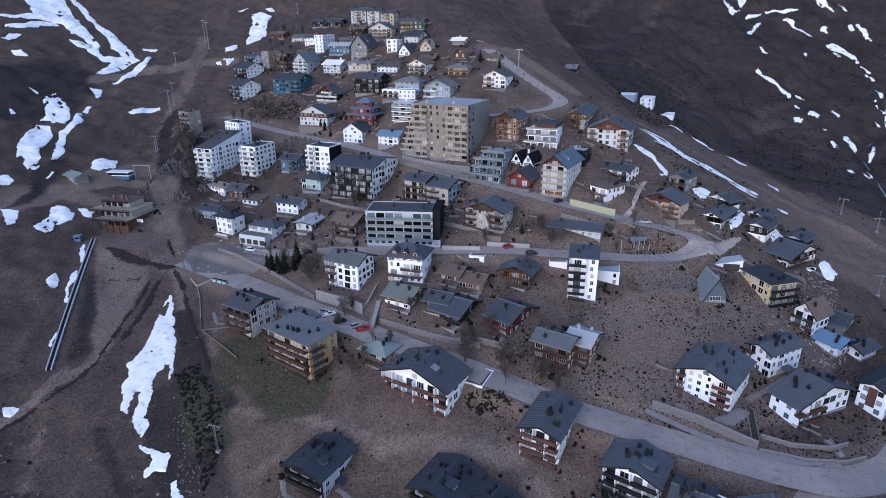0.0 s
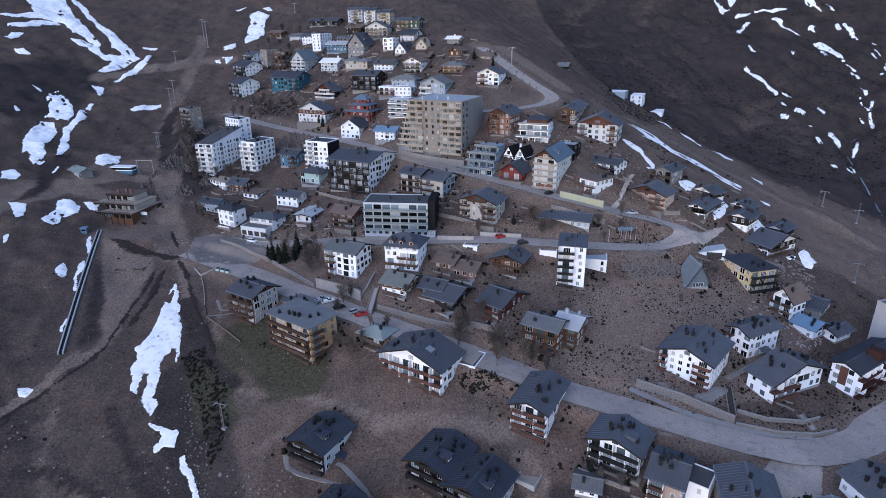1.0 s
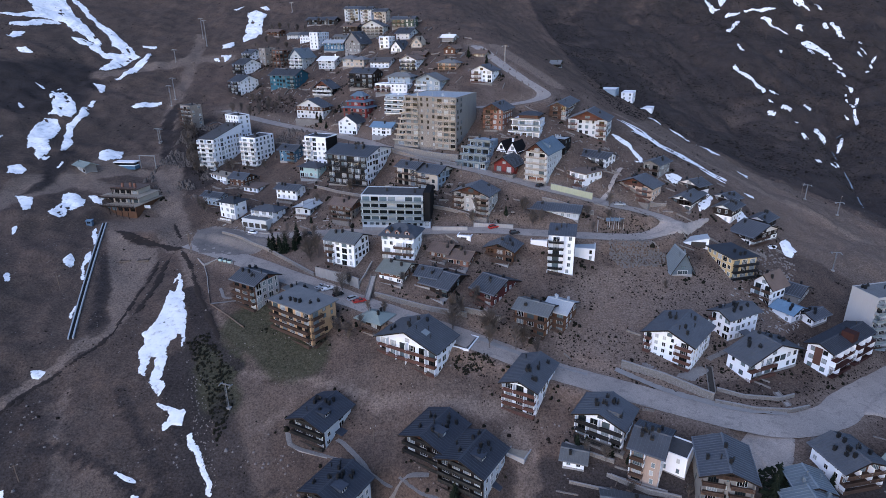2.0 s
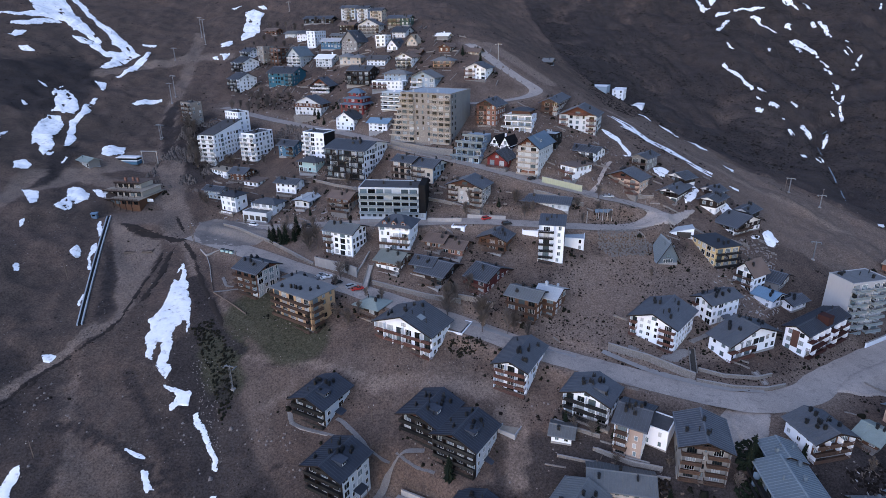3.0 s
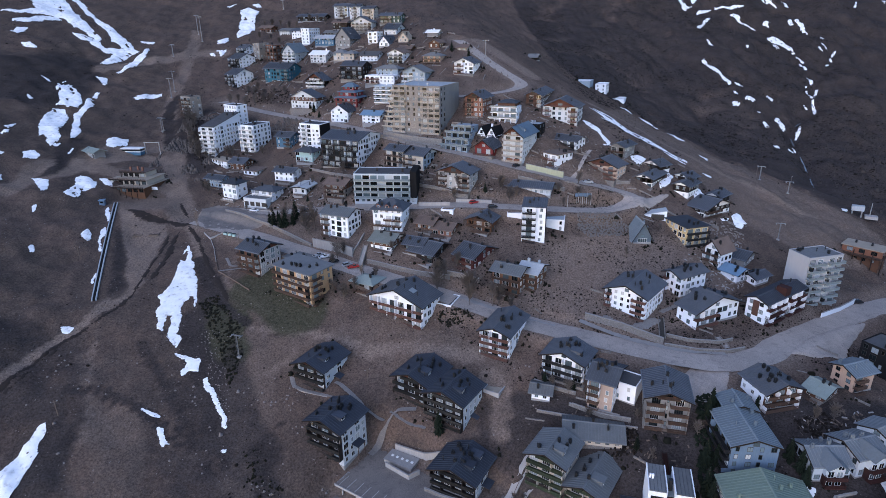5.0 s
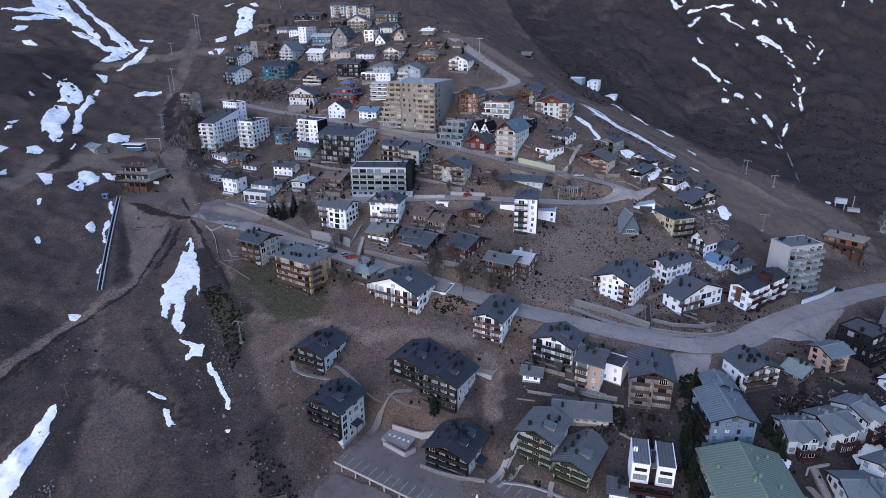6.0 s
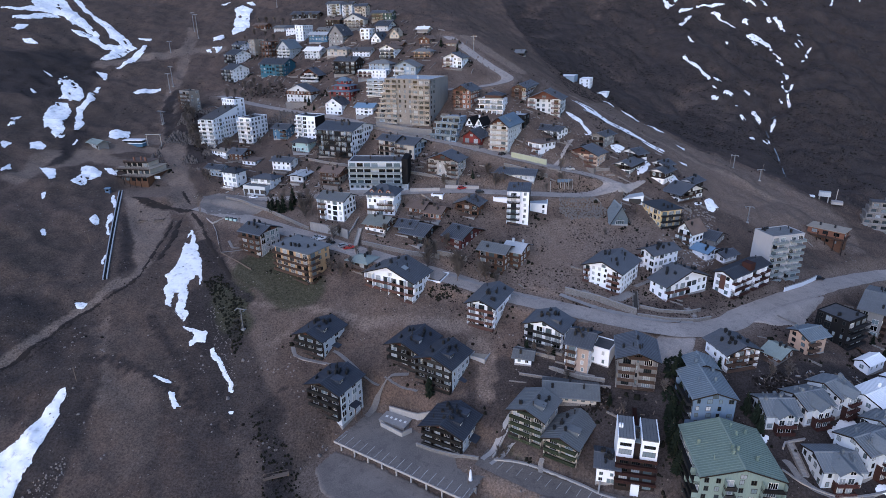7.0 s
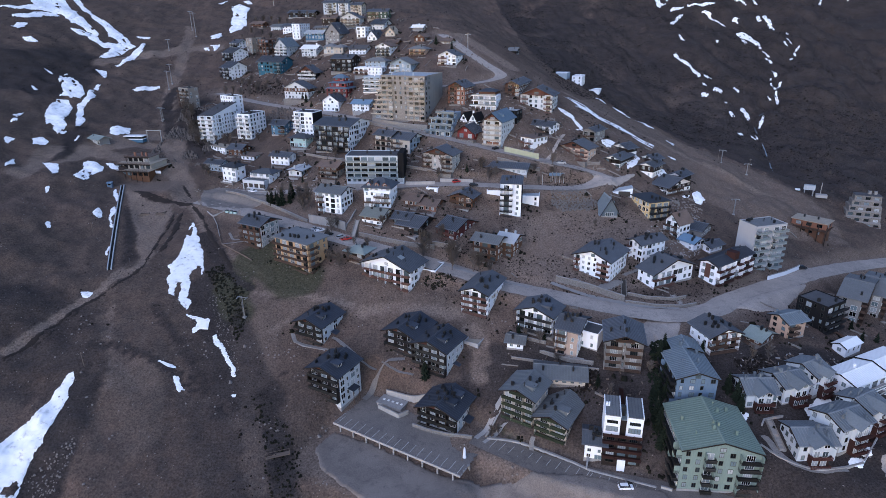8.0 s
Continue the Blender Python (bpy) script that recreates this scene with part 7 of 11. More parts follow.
house("row_house", 129.6, 60.5, 14.8, -74, 11.0, 12.5, 8.8, 3, "gl", "palegrey", "paleslate", "w100", "w30n40w30", "darkred", "pale row house with stepped grey roof and red balconies", "house", pitch=21, chimneys=4, bay=1, ov=0.7, side="w100", group="row houses")
house("row_house", 142.4, 66.2, 16.6, -67, 11.0, 9.1, 8.1, 3, "gl", "palegrey", "paleslate", "w100", "w30n40w30", "darkred", "pale row house with stepped grey roof and red balconies", "house", pitch=21, chimneys=4, bay=1, ov=0.7, side="w100", group="row houses")
house("apartment_building", 87.5, 82.7, 18.9, -96, 16.0, 13.1, 10.4, 4, "gr", "bluew", "paleblue", "b100", "w100", "dark", "blue apartment house with pale blue seamed roof", "apartment building", pitch=19, chimneys=3, dormer=0, ov=0.7, side="w100")
house("dwelling", 93.2, 97.8, 24.8, -96, 8.0, 9.0, 5.3, 2, "gr", "bluew", "paleblue", "w100", "w100", "white", "blue rear wing with pale blue roof", "house", pitch=21, chimneys=3, ov=0.7, side="w100")
house("apartment_building", 79.6, 58.3, 6.8, -99, 22.0, 22.5, 14.4, 5, "gr", "greenp", "green", "b100", "w28b14w30b28", "darkgreen", "large pale green apartment block with green seamed roof", "apartment building", pitch=17, chimneys=9, ov=0.6, side="w100")
twin_house(71.5, 67.3, 8.8, -16, "white twin-towered house with dark metal roofs and red timber decks")
house("dwelling", 61.4, 72.3, 8.5, -17, 6.0, 8.0, 4.3, 2, "gr", "white", "midslate", "w100", "n100", "wood", "small white annex with dark roof", "house", pitch=21, chimneys=10, side="w100")
house("chalet", 41.5, 86.8, 10.1, -36, 11.7, 11.6, 10.8, 4, "gl", "beige", "greyseam", "b100", "w100", "green", "cream chalet with grey roof and green balconies", "chalet", pitch=21, gablewood=True, chimneys=7, dormer=1, side="w100")
house("chalet", 50.7, 79.0, 8.8, -36, 10.7, 15.0, 7.0, 3, "gl", "beige", "greyseam", "b100", "w100", "green", "cream chalet with grey roof and green balconies", "chalet", pitch=21, gablewood=True, chimneys=7, dormer=1, side="w100")
house("dwelling", 61.2, 95.7, 18.7, -13, 17.1, 10.0, 2.6, 1, "gr", "beige", "greyseam", "w100", "w100", "wood", "long low cream house with seamed grey roof", "house", pitch=21, chimneys=3, side="w100")
house("chalet", 54.8, 120.1, 25.7, -34, 14.4, 10.1, 8.1, 3, "gl", "white", "midslate", "b100", "w100", "dark", "white chalet with dark roof and broad front terrace", "chalet", pitch=21, chimneys=10, dormer=1, terrace=1, side="w100")
house("dwelling", 61.0, 107.4, 23.0, -32, 8.0, 12.5, 10.9, 4, "gr", "white", "midslate", "b50w50", "w100", "wood", "narrow brown and white house with dark roof", "house", pitch=21, chimneys=10, front="salmonw", side="w100")
house("garage", 68.8, 108.6, 24.8, -37, 8.0, 8.0, 6.6, 2, "flat", "white", "dark", "w100", "n100", "white", "grey garage block with dark flat deck", "garage", pitch=21, chimneys=0, ov=0.1, side="w100")
house("apartment_building", 81.1, 97.3, 23.2, -16, 12.4, 13.0, 11.4, 4, "gl", "grey", "farslate", "b45w10b45", "w100", "wood", "grey stone apartment house with timber gable and brown balconies", "apartment building", pitch=21, gablewood=True, chimneys=5, front="grey", side="w100")
house("chalet", 31.7, 134.9, 27.0, -30, 11.1, 17.1, 10.1, 4, "gl", "white", "midslate", "b100", "w100", "redwood", "white four-storey chalet with dark roof and wooden balconies", "chalet", pitch=21, chimneys=10, side="w100")
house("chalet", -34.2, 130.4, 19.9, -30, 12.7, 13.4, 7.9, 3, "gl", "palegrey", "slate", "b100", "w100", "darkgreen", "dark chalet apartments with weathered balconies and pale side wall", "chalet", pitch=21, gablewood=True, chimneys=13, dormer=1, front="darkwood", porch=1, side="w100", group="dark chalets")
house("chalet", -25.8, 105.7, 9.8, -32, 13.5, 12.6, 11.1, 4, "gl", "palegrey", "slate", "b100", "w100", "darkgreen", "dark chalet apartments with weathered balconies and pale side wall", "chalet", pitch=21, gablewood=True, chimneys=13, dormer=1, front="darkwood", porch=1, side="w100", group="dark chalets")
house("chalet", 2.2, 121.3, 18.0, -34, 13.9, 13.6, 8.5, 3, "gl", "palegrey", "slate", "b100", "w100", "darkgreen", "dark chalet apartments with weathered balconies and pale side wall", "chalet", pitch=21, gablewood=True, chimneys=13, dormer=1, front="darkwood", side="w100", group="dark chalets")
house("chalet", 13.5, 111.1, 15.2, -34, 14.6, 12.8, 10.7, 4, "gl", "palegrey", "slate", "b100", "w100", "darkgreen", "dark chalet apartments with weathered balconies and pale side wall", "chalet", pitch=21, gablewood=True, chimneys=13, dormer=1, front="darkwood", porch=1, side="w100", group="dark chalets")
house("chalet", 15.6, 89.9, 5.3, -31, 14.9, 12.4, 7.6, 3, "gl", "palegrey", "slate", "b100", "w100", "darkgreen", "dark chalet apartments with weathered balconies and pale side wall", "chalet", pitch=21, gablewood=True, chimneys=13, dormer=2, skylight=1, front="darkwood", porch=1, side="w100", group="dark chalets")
house("chalet", 0.9, 152.7, 31.2, -32, 24.0, 12.7, 9.5, 3, "gl", "white", "midslate", "b100", "w100", "redwood", "large white chalet hotel with dark roof and red balconies", "chalet", pitch=21, chimneys=10, skylight=1, side="w100")
house("dwelling", -19.8, 171.5, 37.9, -31, 10.0, 8.0, 3.9, 1, "hip", "darkwood", "teal", "b100", "w100", "wood", "small dark house with teal hipped roof", "house", pitch=21, chimneys=3, terrace=1)
house("apartment_building", -43.7, 166.9, 34.9, -36, 20.3, 12.6, 13.6, 5, "flat", "orangew", "grey", "b100", "b40w60", "wood", "ochre apartment block with flat grey roof and wooden balconies", "apartment building", pitch=21, chimneys=8, ov=1.1)
house("dwelling", -49.4, 188.6, 42.2, -34, 12.2, 6.8, 3.0, 1, "flat", "orangew", "grey", "w100", "w100", "wood", "flat-roofed rear wing with vents", "house", pitch=21, chimneys=5, ov=1.0)
house("apartment_building", -68.1, 186.3, 40.3, -33, 12.3, 11.9, 10.8, 4, "gr", "greyw", "farslate", "b100", "w100", "wood", "grey apartment house with timber gable and balconies", "apartment building", pitch=21, gablewood=True, chimneys=8, front="wood")
house("dwelling", -32.4, 206.3, 49.1, -27, 13.9, 11.0, 10.8, 4, "gr", "white", "greyseam", "b30w70", "w100", "wood", "white four-storey house with grey-green seamed roof", "house", pitch=21, chimneys=3)
dormer_house = house("dwelling", -7.9, 206.3, 51.6, -17, 13.9, 11.2, 10.9, 4, "hip", "white", "farslate", "w100:1/b100:1/w40b60:1/w100"  , "w100", "wood", "white house with dark hipped roof and dormers", "house", pitch=30, upper="white", chimneys=3, dormer=0)
front_dormers(dormer_house, 13.9, 10.9, 1.2, 0.38, "farslate")
house("cottage", -12.4, 194.0, 46.8, -28, 10.7, 11.5, 4.3, 2, "gr", "whitewood", "greenish", "w100", "w100", "wood", "timber and stone cottage with greenish seamed roof", "cottage", pitch=22, upper="woodw", chimneys=3, terrace=1)
house("cottage", 0.9, 192.1, 47.0, -26, 8.7, 10.0, 3.2, 1, "gr", "darkwood", "farslate", "w100", "w100", "wood", "dark timber cottage with slate roof", "cottage", pitch=21, chimneys=3, terrace=1)
house("cottage", 5.2, 184.9, 44.4, -35, 12.2, 15.3, 4.2, 2, "gr", "darkwood", "farslate", "w100", "w100", "wood", "dark timber cottage with slate roof", "cottage", pitch=21, chimneys=3, terrace=1)
house("cottage", 5.8, 205.1, 52.2, -28, 8.2, 9.5, 3.3, 1, "gr", "wood", "brownr", "w100", "w100", "wood", "timber cottage with dark roof", "cottage", pitch=21, chimneys=3, terrace=1)
house("cottage", 14.1, 200.1, 50.7, -26, 9.0, 9.6, 3.5, 1, "gr", "brick", "brownr", "w100", "w100", "wood", "brick and timber cottage with dark roof", "cottage", pitch=21, chimneys=3, terrace=1)
house("chalet", 32.4, 201.8, 51.7, -27, 11.8, 8.7, 5.7, 2, "gl", "woodw", "farslate", "b100", "w100", "wood", "timber chalet with dark gabled roof and white ground floor", "chalet", pitch=21, gablewood=True, upper="woodw", chimneys=3, terrace=1)
house("tower_block", 55.5, 195.8, 48.5, -15, 10.2, 9.0, 16.5, 6, "shedL", "white", "farslate", "b60w40", "n100", "dark", "white six-storey tower with dark seamed roof", "apartment building", pitch=21, chimneys=3, front="white", flank="black", ov=0.4)
house("garage", 47.4, 209.5, 54.9, -11, 6.8, 6.0, 3.1, 1, "flat", "white", "light", "n100", "n100", "white", "white flat-roofed roadside garage block", "garage", pitch=21, chimneys=0, ov=0.1)
house("dwelling", 22.3, 180.4, 43.0, -42, 9.9, 16.1, 5.3, 2, "gr", "maroon", "farslate", "b100", "w100", "redwood", "dark red-brown house with curved slate roof", "house", pitch=21, chimneys=3, terrace=1)
house("dwelling", 39.8, 165.8, 37.7, -33, 12.1, 9.4, 8.9, 3, "gr", "woodw", "greyseam", "b100", "w100", "wood", "timber house on a slope with long seamed roof", "house", pitch=21, chimneys=3, terrace=1)
house("dwelling", 47.1, 168.2, 38.4, -34, 8.0, 10.5, 7.6, 3, "gr", "woodw", "light", "b100", "w100", "wood", "timber wing with pale metal roof", "house", pitch=21, chimneys=3)
tier_restaurant(-147.0, 263.0, 57.0, -14, "brown timber restaurant with stepped open terraces")
house("cabin", -186.4, 295.2, 69.4, -38, 11.6, 6.0, 3.8, 1, "gr", "grey", "teal", "w100", "n100", "wood", "small hut with pale teal roof", "cabin", pitch=24, chimneys=2)
house("garage", 66.0, 203.6, 51.0, -15, 9.5, 7.5, 5.2, 2, "flat", "white", "light", "n60w40", "n100", "white", "white garage block beside the tower", "garage", pitch=21, chimneys=0, ov=0.1)
house("garage", 11.8, 159.1, 34.4, -26, 6.0, 10.0, 2.6, 1, "flat", "white", "dark", "n100", "n100", "white", "white garage deck with parapet", "garage", pitch=21, chimneys=0, ov=0.1, side="w100")
house("cabin", 42.7, 115.7, 22.2, -19, 6.0, 6.0, 3.2, 1, "gr", "white", "grey", "w100", "n100", "wood", "small pale garden cabin with metal roof", "cabin", pitch=21, chimneys=1, side="w100")
house("garage", 26.2, 120.3, 20.0, -33, 6.0, 8.6, 2.4, 1, "flat", "greyw", "beige", "n100", "n100", "wood", "low concrete garage with earth-toned deck", "garage", pitch=21, chimneys=0, ov=0.1, side="w100")
house("cabin", 86.6, 397.3, 113.1, -25, 6.0, 8.0, 2.8, 1, "gr", "darkwood", "grey", "w100", "w100", "wood", "low dark hut beside the piste", "cabin", pitch=24, chimneys=2)


# ---- roads, yards and walls ----
def strip(name, line, z, wide, mat, label, category, lift=0.06, kind="structure"):
    d = np.gradient(line, axis=0)
    d /= np.hypot(d[:, 0], d[:, 1])[:, None]
    nrm = np.stack([-d[:, 1], d[:, 0]], 1)
    rng = np.random.RandomState(len(line))
    edge = smooth(rng.uniform(-0.5, 0.5, len(line)), 1)
    v, f = [], []
    for k in range(len(line)):
        for s in (-1, -0.4, 0.4, 1):
            w = wide / 2 * s + (edge[k] if abs(s) == 1 else 0)
            v.append((line[k, 0] + nrm[k, 0] * w, line[k, 1] + nrm[k, 1] * w, z[k] + lift - (0.05 if abs(s) == 1 else 0)))
        if k:
            for c in range(3):
                a = (k - 1) * 4 + c
                f.append((a, a + 1, a + 5, a + 4))
    return tagged(new(name, mesh_of(name, v, [q[::-1] for q in f], (mat,), None, True)), label, category, kind=kind)


for number, (key, (wide, line, lz)) in enumerate(LINES.items(), 1):
    d = np.gradient(line, axis=0)
    d /= np.hypot(d[:, 0], d[:, 1])[:, None]
    high = np.max([top(line[:, 0] - d[:, 1] * wide * q, line[:, 1] + d[:, 0] * wide * q) for q in (-0.5, -0.25, 0, 0.25, 0.5)], axis=0)
    lz = smooth(np.maximum(lz, high), 2)
    strip("road_%d" % number, line, lz, wide, DARKASPHALT if key == "low" else ASPHALT, "worn grey asphalt road winding across the hillside", "road")


def lattice(x, y, scale, seed):
    """Smooth value noise from -1 to 1, three octaves."""
    out, amp = np.zeros(np.shape(x)), 1.0
    for o in range(4):
        u, v = np.asarray(x) / scale + 17.3 * o, np.asarray(y) / scale + 5.1 * o
        i, j = np.floor(u).astype(np.int64), np.floor(v).astype(np.int64)
        a, b = u - i, v - j
        a, b = a * a * (3 - 2 * a), b * b * (3 - 2 * b)

        def h(p, q):
            k = (p * 374761393 + q * 668265263 + seed * 982451653 + o * 1274126177) & 0xFFFFFFFF
            k = ((k ^ (k >> 13)) * 1274126177) & 0xFFFFFFFF
            return (k ^ (k >> 16)) % 65536 / 32768.0 - 1

        out += amp * ((h(i, j) * (1 - a) + h(i + 1, j) * a) * (1 - b) + (h(i, j + 1) * (1 - a) + h(i + 1, j + 1) * a) * b)
        amp, scale = amp * 0.55, scale * 0.48
    return out


PAVEMENTS = []


def drape(name, pts, mat, label, category, step=1.0, ragged=0.0, thick=0.0, lift=0.06, scale=6.0, group="", kind="", level=None):
    """A sheet of snow or paving laid over the ground inside an outline."""
    p = np.array(pts, float)
    if category == "pavement":
        PAVEMENTS.append(pts)
    m = 3 + ragged
    gx = np.arange(p[:, 0].min() - m, p[:, 0].max() + m, step)
    gy = np.arange(p[:, 1].min() - m, p[:, 1].max() + m, step)
    X, Y = np.meshgrid(gx, gy)
    s = signed(X, Y, pts)
    if ragged:
        ax, ay = np.linalg.svd(p - p.mean(0))[2][0] if thick else (1.0, 0.0)
        U, V = (X * ax + Y * ay) / (2.6 if thick else 1.0), X * -ay + Y * ax
        n = lattice(U, V, scale, len(pts) + int(abs(p[0, 0])))
        s = s + ragged * n * np.clip(0.35 + np.abs(s) / 4.0, 0.35, 1.0)
        if thick:
            s = s + 0.42 * lattice(U, V, 1.5, 5)
            if (s > 0).sum() * step * step > 130:
                s = np.minimum(s, (0.88 - lattice(U * 0.8, V, 3.4, 77)) * 1.8)
    z = (top(X.ravel(), Y.ravel()).reshape(X.shape) if level is None else np.full(X.shape, level)) + lift
    z = z + thick * np.clip(s / 2.5, 0, 1) ** 0.5 - np.where(s < 0, 0.5 * thick, 0)
    if not thick and level is None:
        z = z - np.where(s < 0.7 * step, lift + 0.25, 0)
    keep = s > -0.4 * step
    cell = keep[:-1, :-1] & keep[1:, :-1] & keep[:-1, 1:] & keep[1:, 1:]
    if not cell.any():
        return None
    # islands: each patch of joined cells becomes a sheet of its own
    mark, count = np.zeros(cell.shape, int), 0
    for j0, i0 in zip(*np.where(cell)):
        if mark[j0, i0]:
            continue
        count += 1
        heap = [(j0, i0)]
        mark[j0, i0] = count
        while heap:
            j, i = heap.pop()
            for jj, ii in ((j + 1, i), (j - 1, i), (j, i + 1), (j, i - 1)):
                if 0 <= jj < cell.shape[0] and 0 <= ii < cell.shape[1] and cell[jj, ii] and not mark[jj, ii]:
                    mark[jj, ii] = count
                    heap.append((jj, ii))
    gy1, gx1 = np.gradient(s, step)
    g2 = np.maximum(gx1 ** 2 + gy1 ** 2, 0.05)
    pull = np.where(np.abs(s) < 1.2 * step, np.clip(-s, -0.6 * step, 0.8 * step), 0) if ragged else np.zeros(X.shape)
    X, Y = X + pull * gx1 / g2 ** 0.5, Y + pull * gy1 / g2 ** 0.5
    jitter = np.random.RandomState(3).uniform(-0.12, 0.12, (2, *X.shape)) * step * (1 if ragged else 0)
    spots = np.stack([X + jitter[0], Y + jitter[1], z], -1)
    o = None
    for c in range(1, count + 1):
        mine = mark == c
        if mine.sum() < 5:
            continue
        used = np.zeros(X.shape, bool)
        for a, b in ((0, 0), (0, 1), (1, 0), (1, 1)):
            used[a:used.shape[0] - 1 + a, b:used.shape[1] - 1 + b] |= mine
        idx = np.full(X.shape, -1)
        idx[used] = np.arange(used.sum())
        j, i = np.where(mine)
        f = np.stack([idx[j, i], idx[j, i + 1], idx[j + 1, i + 1], idx[j + 1, i]], -1)
        o = new(name, mesh_of(name, spots[used].tolist(), f.tolist(), (mat,), None, True))
        tagged(o, label, category, group, kind)
    return o


drape("pavement_1", [(-115.7, 254.3), (-108.1, 259.9), (-97.2, 252.9), (-76.8, 239.0), (-73.0, 229.0), (-90.1, 226.2), (-105.1, 228.3), (-113.0, 240.0)], DECKASPHALT, "wide grey asphalt turning place", "pavement", 0.7, 1.2, 0, 0.20, kind="structure")
drape("pavement_2", [(93.5, 122.1), (105.5, 126.5), (107.6, 123.3), (97.6, 106.8), (91.1, 107.0), (90.4, 113.8)], ASPHALT, "asphalt forecourt off the road", "pavement", 0.9, 0.2, 0, 0.35, kind="structure")
drape("pavement_3", [(-28.2, 100.0), (-15.0, 118.4), (-6.0, 109.4), (2.3, 102.0), (22.6, 88.8), (22.6, 80.8), (15.0, 70.1)], DECKASPHALT, "asphalt car park on the upper deck", "pavement", 0.8, 0, 0, 0.0, kind="structure", level=5.06)
drape("pavement_4", [(-28.5, 99.0), (-22.6, 96.5), (-5.7, 85.5), (9.7, 74.5), (14.7, 72.6), (19.0, 72.5), (32.0, 70.7), (38.9, 70.6), (53.6, 68.5), (76.6, 58.2), (76.3, 52.8), (46.8, 57.0), (12.0, 60.0), (-10.4, 60.0), (-22.7, 72.2), (-30.6, 80.1), (-33.8, 90.1)], YARDASPHALT, "dusty asphalt yard in front of the car park", "pavement", 0.6, 0.9, 0, 0.40, kind="structure")
drape("pavement_5", [(24.4, 83.4), (27.6, 86.8), (33.6, 84.6), (55.1, 71.1), (53.5, 68.2), (46.9, 70.9)], DARKASPHALT, "dark asphalt parking bays", "pavement", 0.8, 0, 0, 0.14, kind="structure")
drape("pavement_6", [(141.2, 58.5), (158.3, 72.9), (168.8, 73.5), (149.2, 49.1), (135.8, 46.9)], ASPHALT, "asphalt car park beside the row houses", "pavement", 1.0, 0, 0, 0.12, kind="structure")

drape("pavement_9", [(98.7, 231.5), (112.0, 229.1), (129.9, 238.4), (120.5, 228.7), (108.1, 219.7), (95.7, 215.9), (89.8, 217.9), (103.5, 224.7), (104.4, 229.2)], ASPHALT, "dusty asphalt widening at the road bend", "pavement", 0.7, 0.8, 0, 0.35, kind="structure")
drape("pavement_7", [(71.2, 155.6), (79.3, 147.1), (89.5, 151.6), (94.5, 150.4), (84.5, 143.5), (70.6, 152.0)], PAVED, "grey paved apron before the large white chalet", "pavement", 0.8, 0.2, 0, 0.25, kind="structure")
drape("pavement_10", [(130.9, 129.9), (145.9, 142.1), (170.8, 155.3), (183.5, 159.1), (171.4, 148.8), (161.2, 139.3), (155.0, 131.0), (142.6, 129.7)], ASPHALT, "worn asphalt forecourt beside the road", "pavement", 0.8, 0.2, 0, 0.30, kind="structure")
drape("pavement_8", [(-47.6, 199.2), (-38.4, 194.5), (-24.7, 185.2), (-27.8, 182.1), (-39.2, 188.1), (-49.7, 193.6)], ASPHALT, "asphalt parking strip beside the road", "pavement", 0.8, 0.2, 0, 0.25, kind="structure")
for number, (wide, mat, label, pts) in enumerate((
    (2.8, PAVED, "pale stone path between the dark chalets", [(-18.3, 113.2), (-15.8, 116.6), (-13.0, 120.0), (-9.9, 121.9), (-2.0, 121.1)]),
    (1.8, PAVED, "curved pale stone path in the chalet garden", [(-10.9, 121.6), (-8.7, 119.9), (-4.3, 116.4), (1.2, 114.1)]),
    (2.2, PAVED, "pale stone steps down from the upper chalet", [(-30.7, 133.4), (-25.8, 129.4), (-22.5, 125.8), (-19.0, 123.0), (-13.0, 120.8)]),
    (1.6, PAVED, "pale curved path round the upper dark chalet", [(-46.9, 136.2), (-46.2, 133.0), (-43.8, 131.0), (-37.2, 129.2), (-29.6, 126.8)]),
    (1.8, PALECONC, "pale footpath climbing between the chalets", [(21.8, 86.6), (25.2, 90.2), (29.7, 95.2), (35.2, 101.5), (38.9, 103.0)]),
    (2.2, PAVED, "pale footpath between the white chalets", [(94.0, 154.9), (100.1, 158.1), (106.0, 161.8), (113.0, 166.6)]),
    (1.8, PALECONC, "pale footpath down the slope", [(34.7, 91.9), (30.5, 89.6), (26.8, 87.0), (24.0, 84.7)]),
    (1.6, PAVED, "narrow footpath through the lower gardens", [(39.6, 80.4), (40.7, 83.8), (41.9, 85.0)]),
    (2.2, PAVED, "footpath round the row houses", [(110.9, 68.7), (111.4, 63.2), (114.1, 58.5), (121.0, 55.4), (129.6, 55.5)]),
    (4.4, CONCRETE, "grey concrete footway along the main road", [(61.7, 151.9), (69.3, 146.6), (77.8, 140.5), (94.2, 132.3), (108.6, 131.0)]),
    (2.4, CONCRETE, "grey concrete footway along the road", [(-11.8, 180.0), (4.1, 172.9), (21.5, 164.8), (37.7, 155.7), (51.4, 149.7)]),
    (1.3, PAVED, "pale garden path beside the grey apartment house", [(-86.8, 201.7), (-85.2, 197.3), (-82.7, 194.2), (-79.5, 194.5)]),
    (1.1, PAVED, "straight garden path beside the grey apartment house", [(-88.1, 191.8), (-84.8, 192.2), (-81.5, 192.5), (-78.3, 192.9)]),
    (3.0, ASPHALT, "driveway to the upper garages", [(73.3, 234.2), (78.0, 240.0), (82.5, 246.5), (86.5, 254.0), (91.4, 261.4)]),
), 1):
    line = dense(pts, 1.0)
    strip("path_%d" % number, line, smooth(top(line[:, 0], line[:, 1]), 2), wide, mat, label, "path", 0.2)


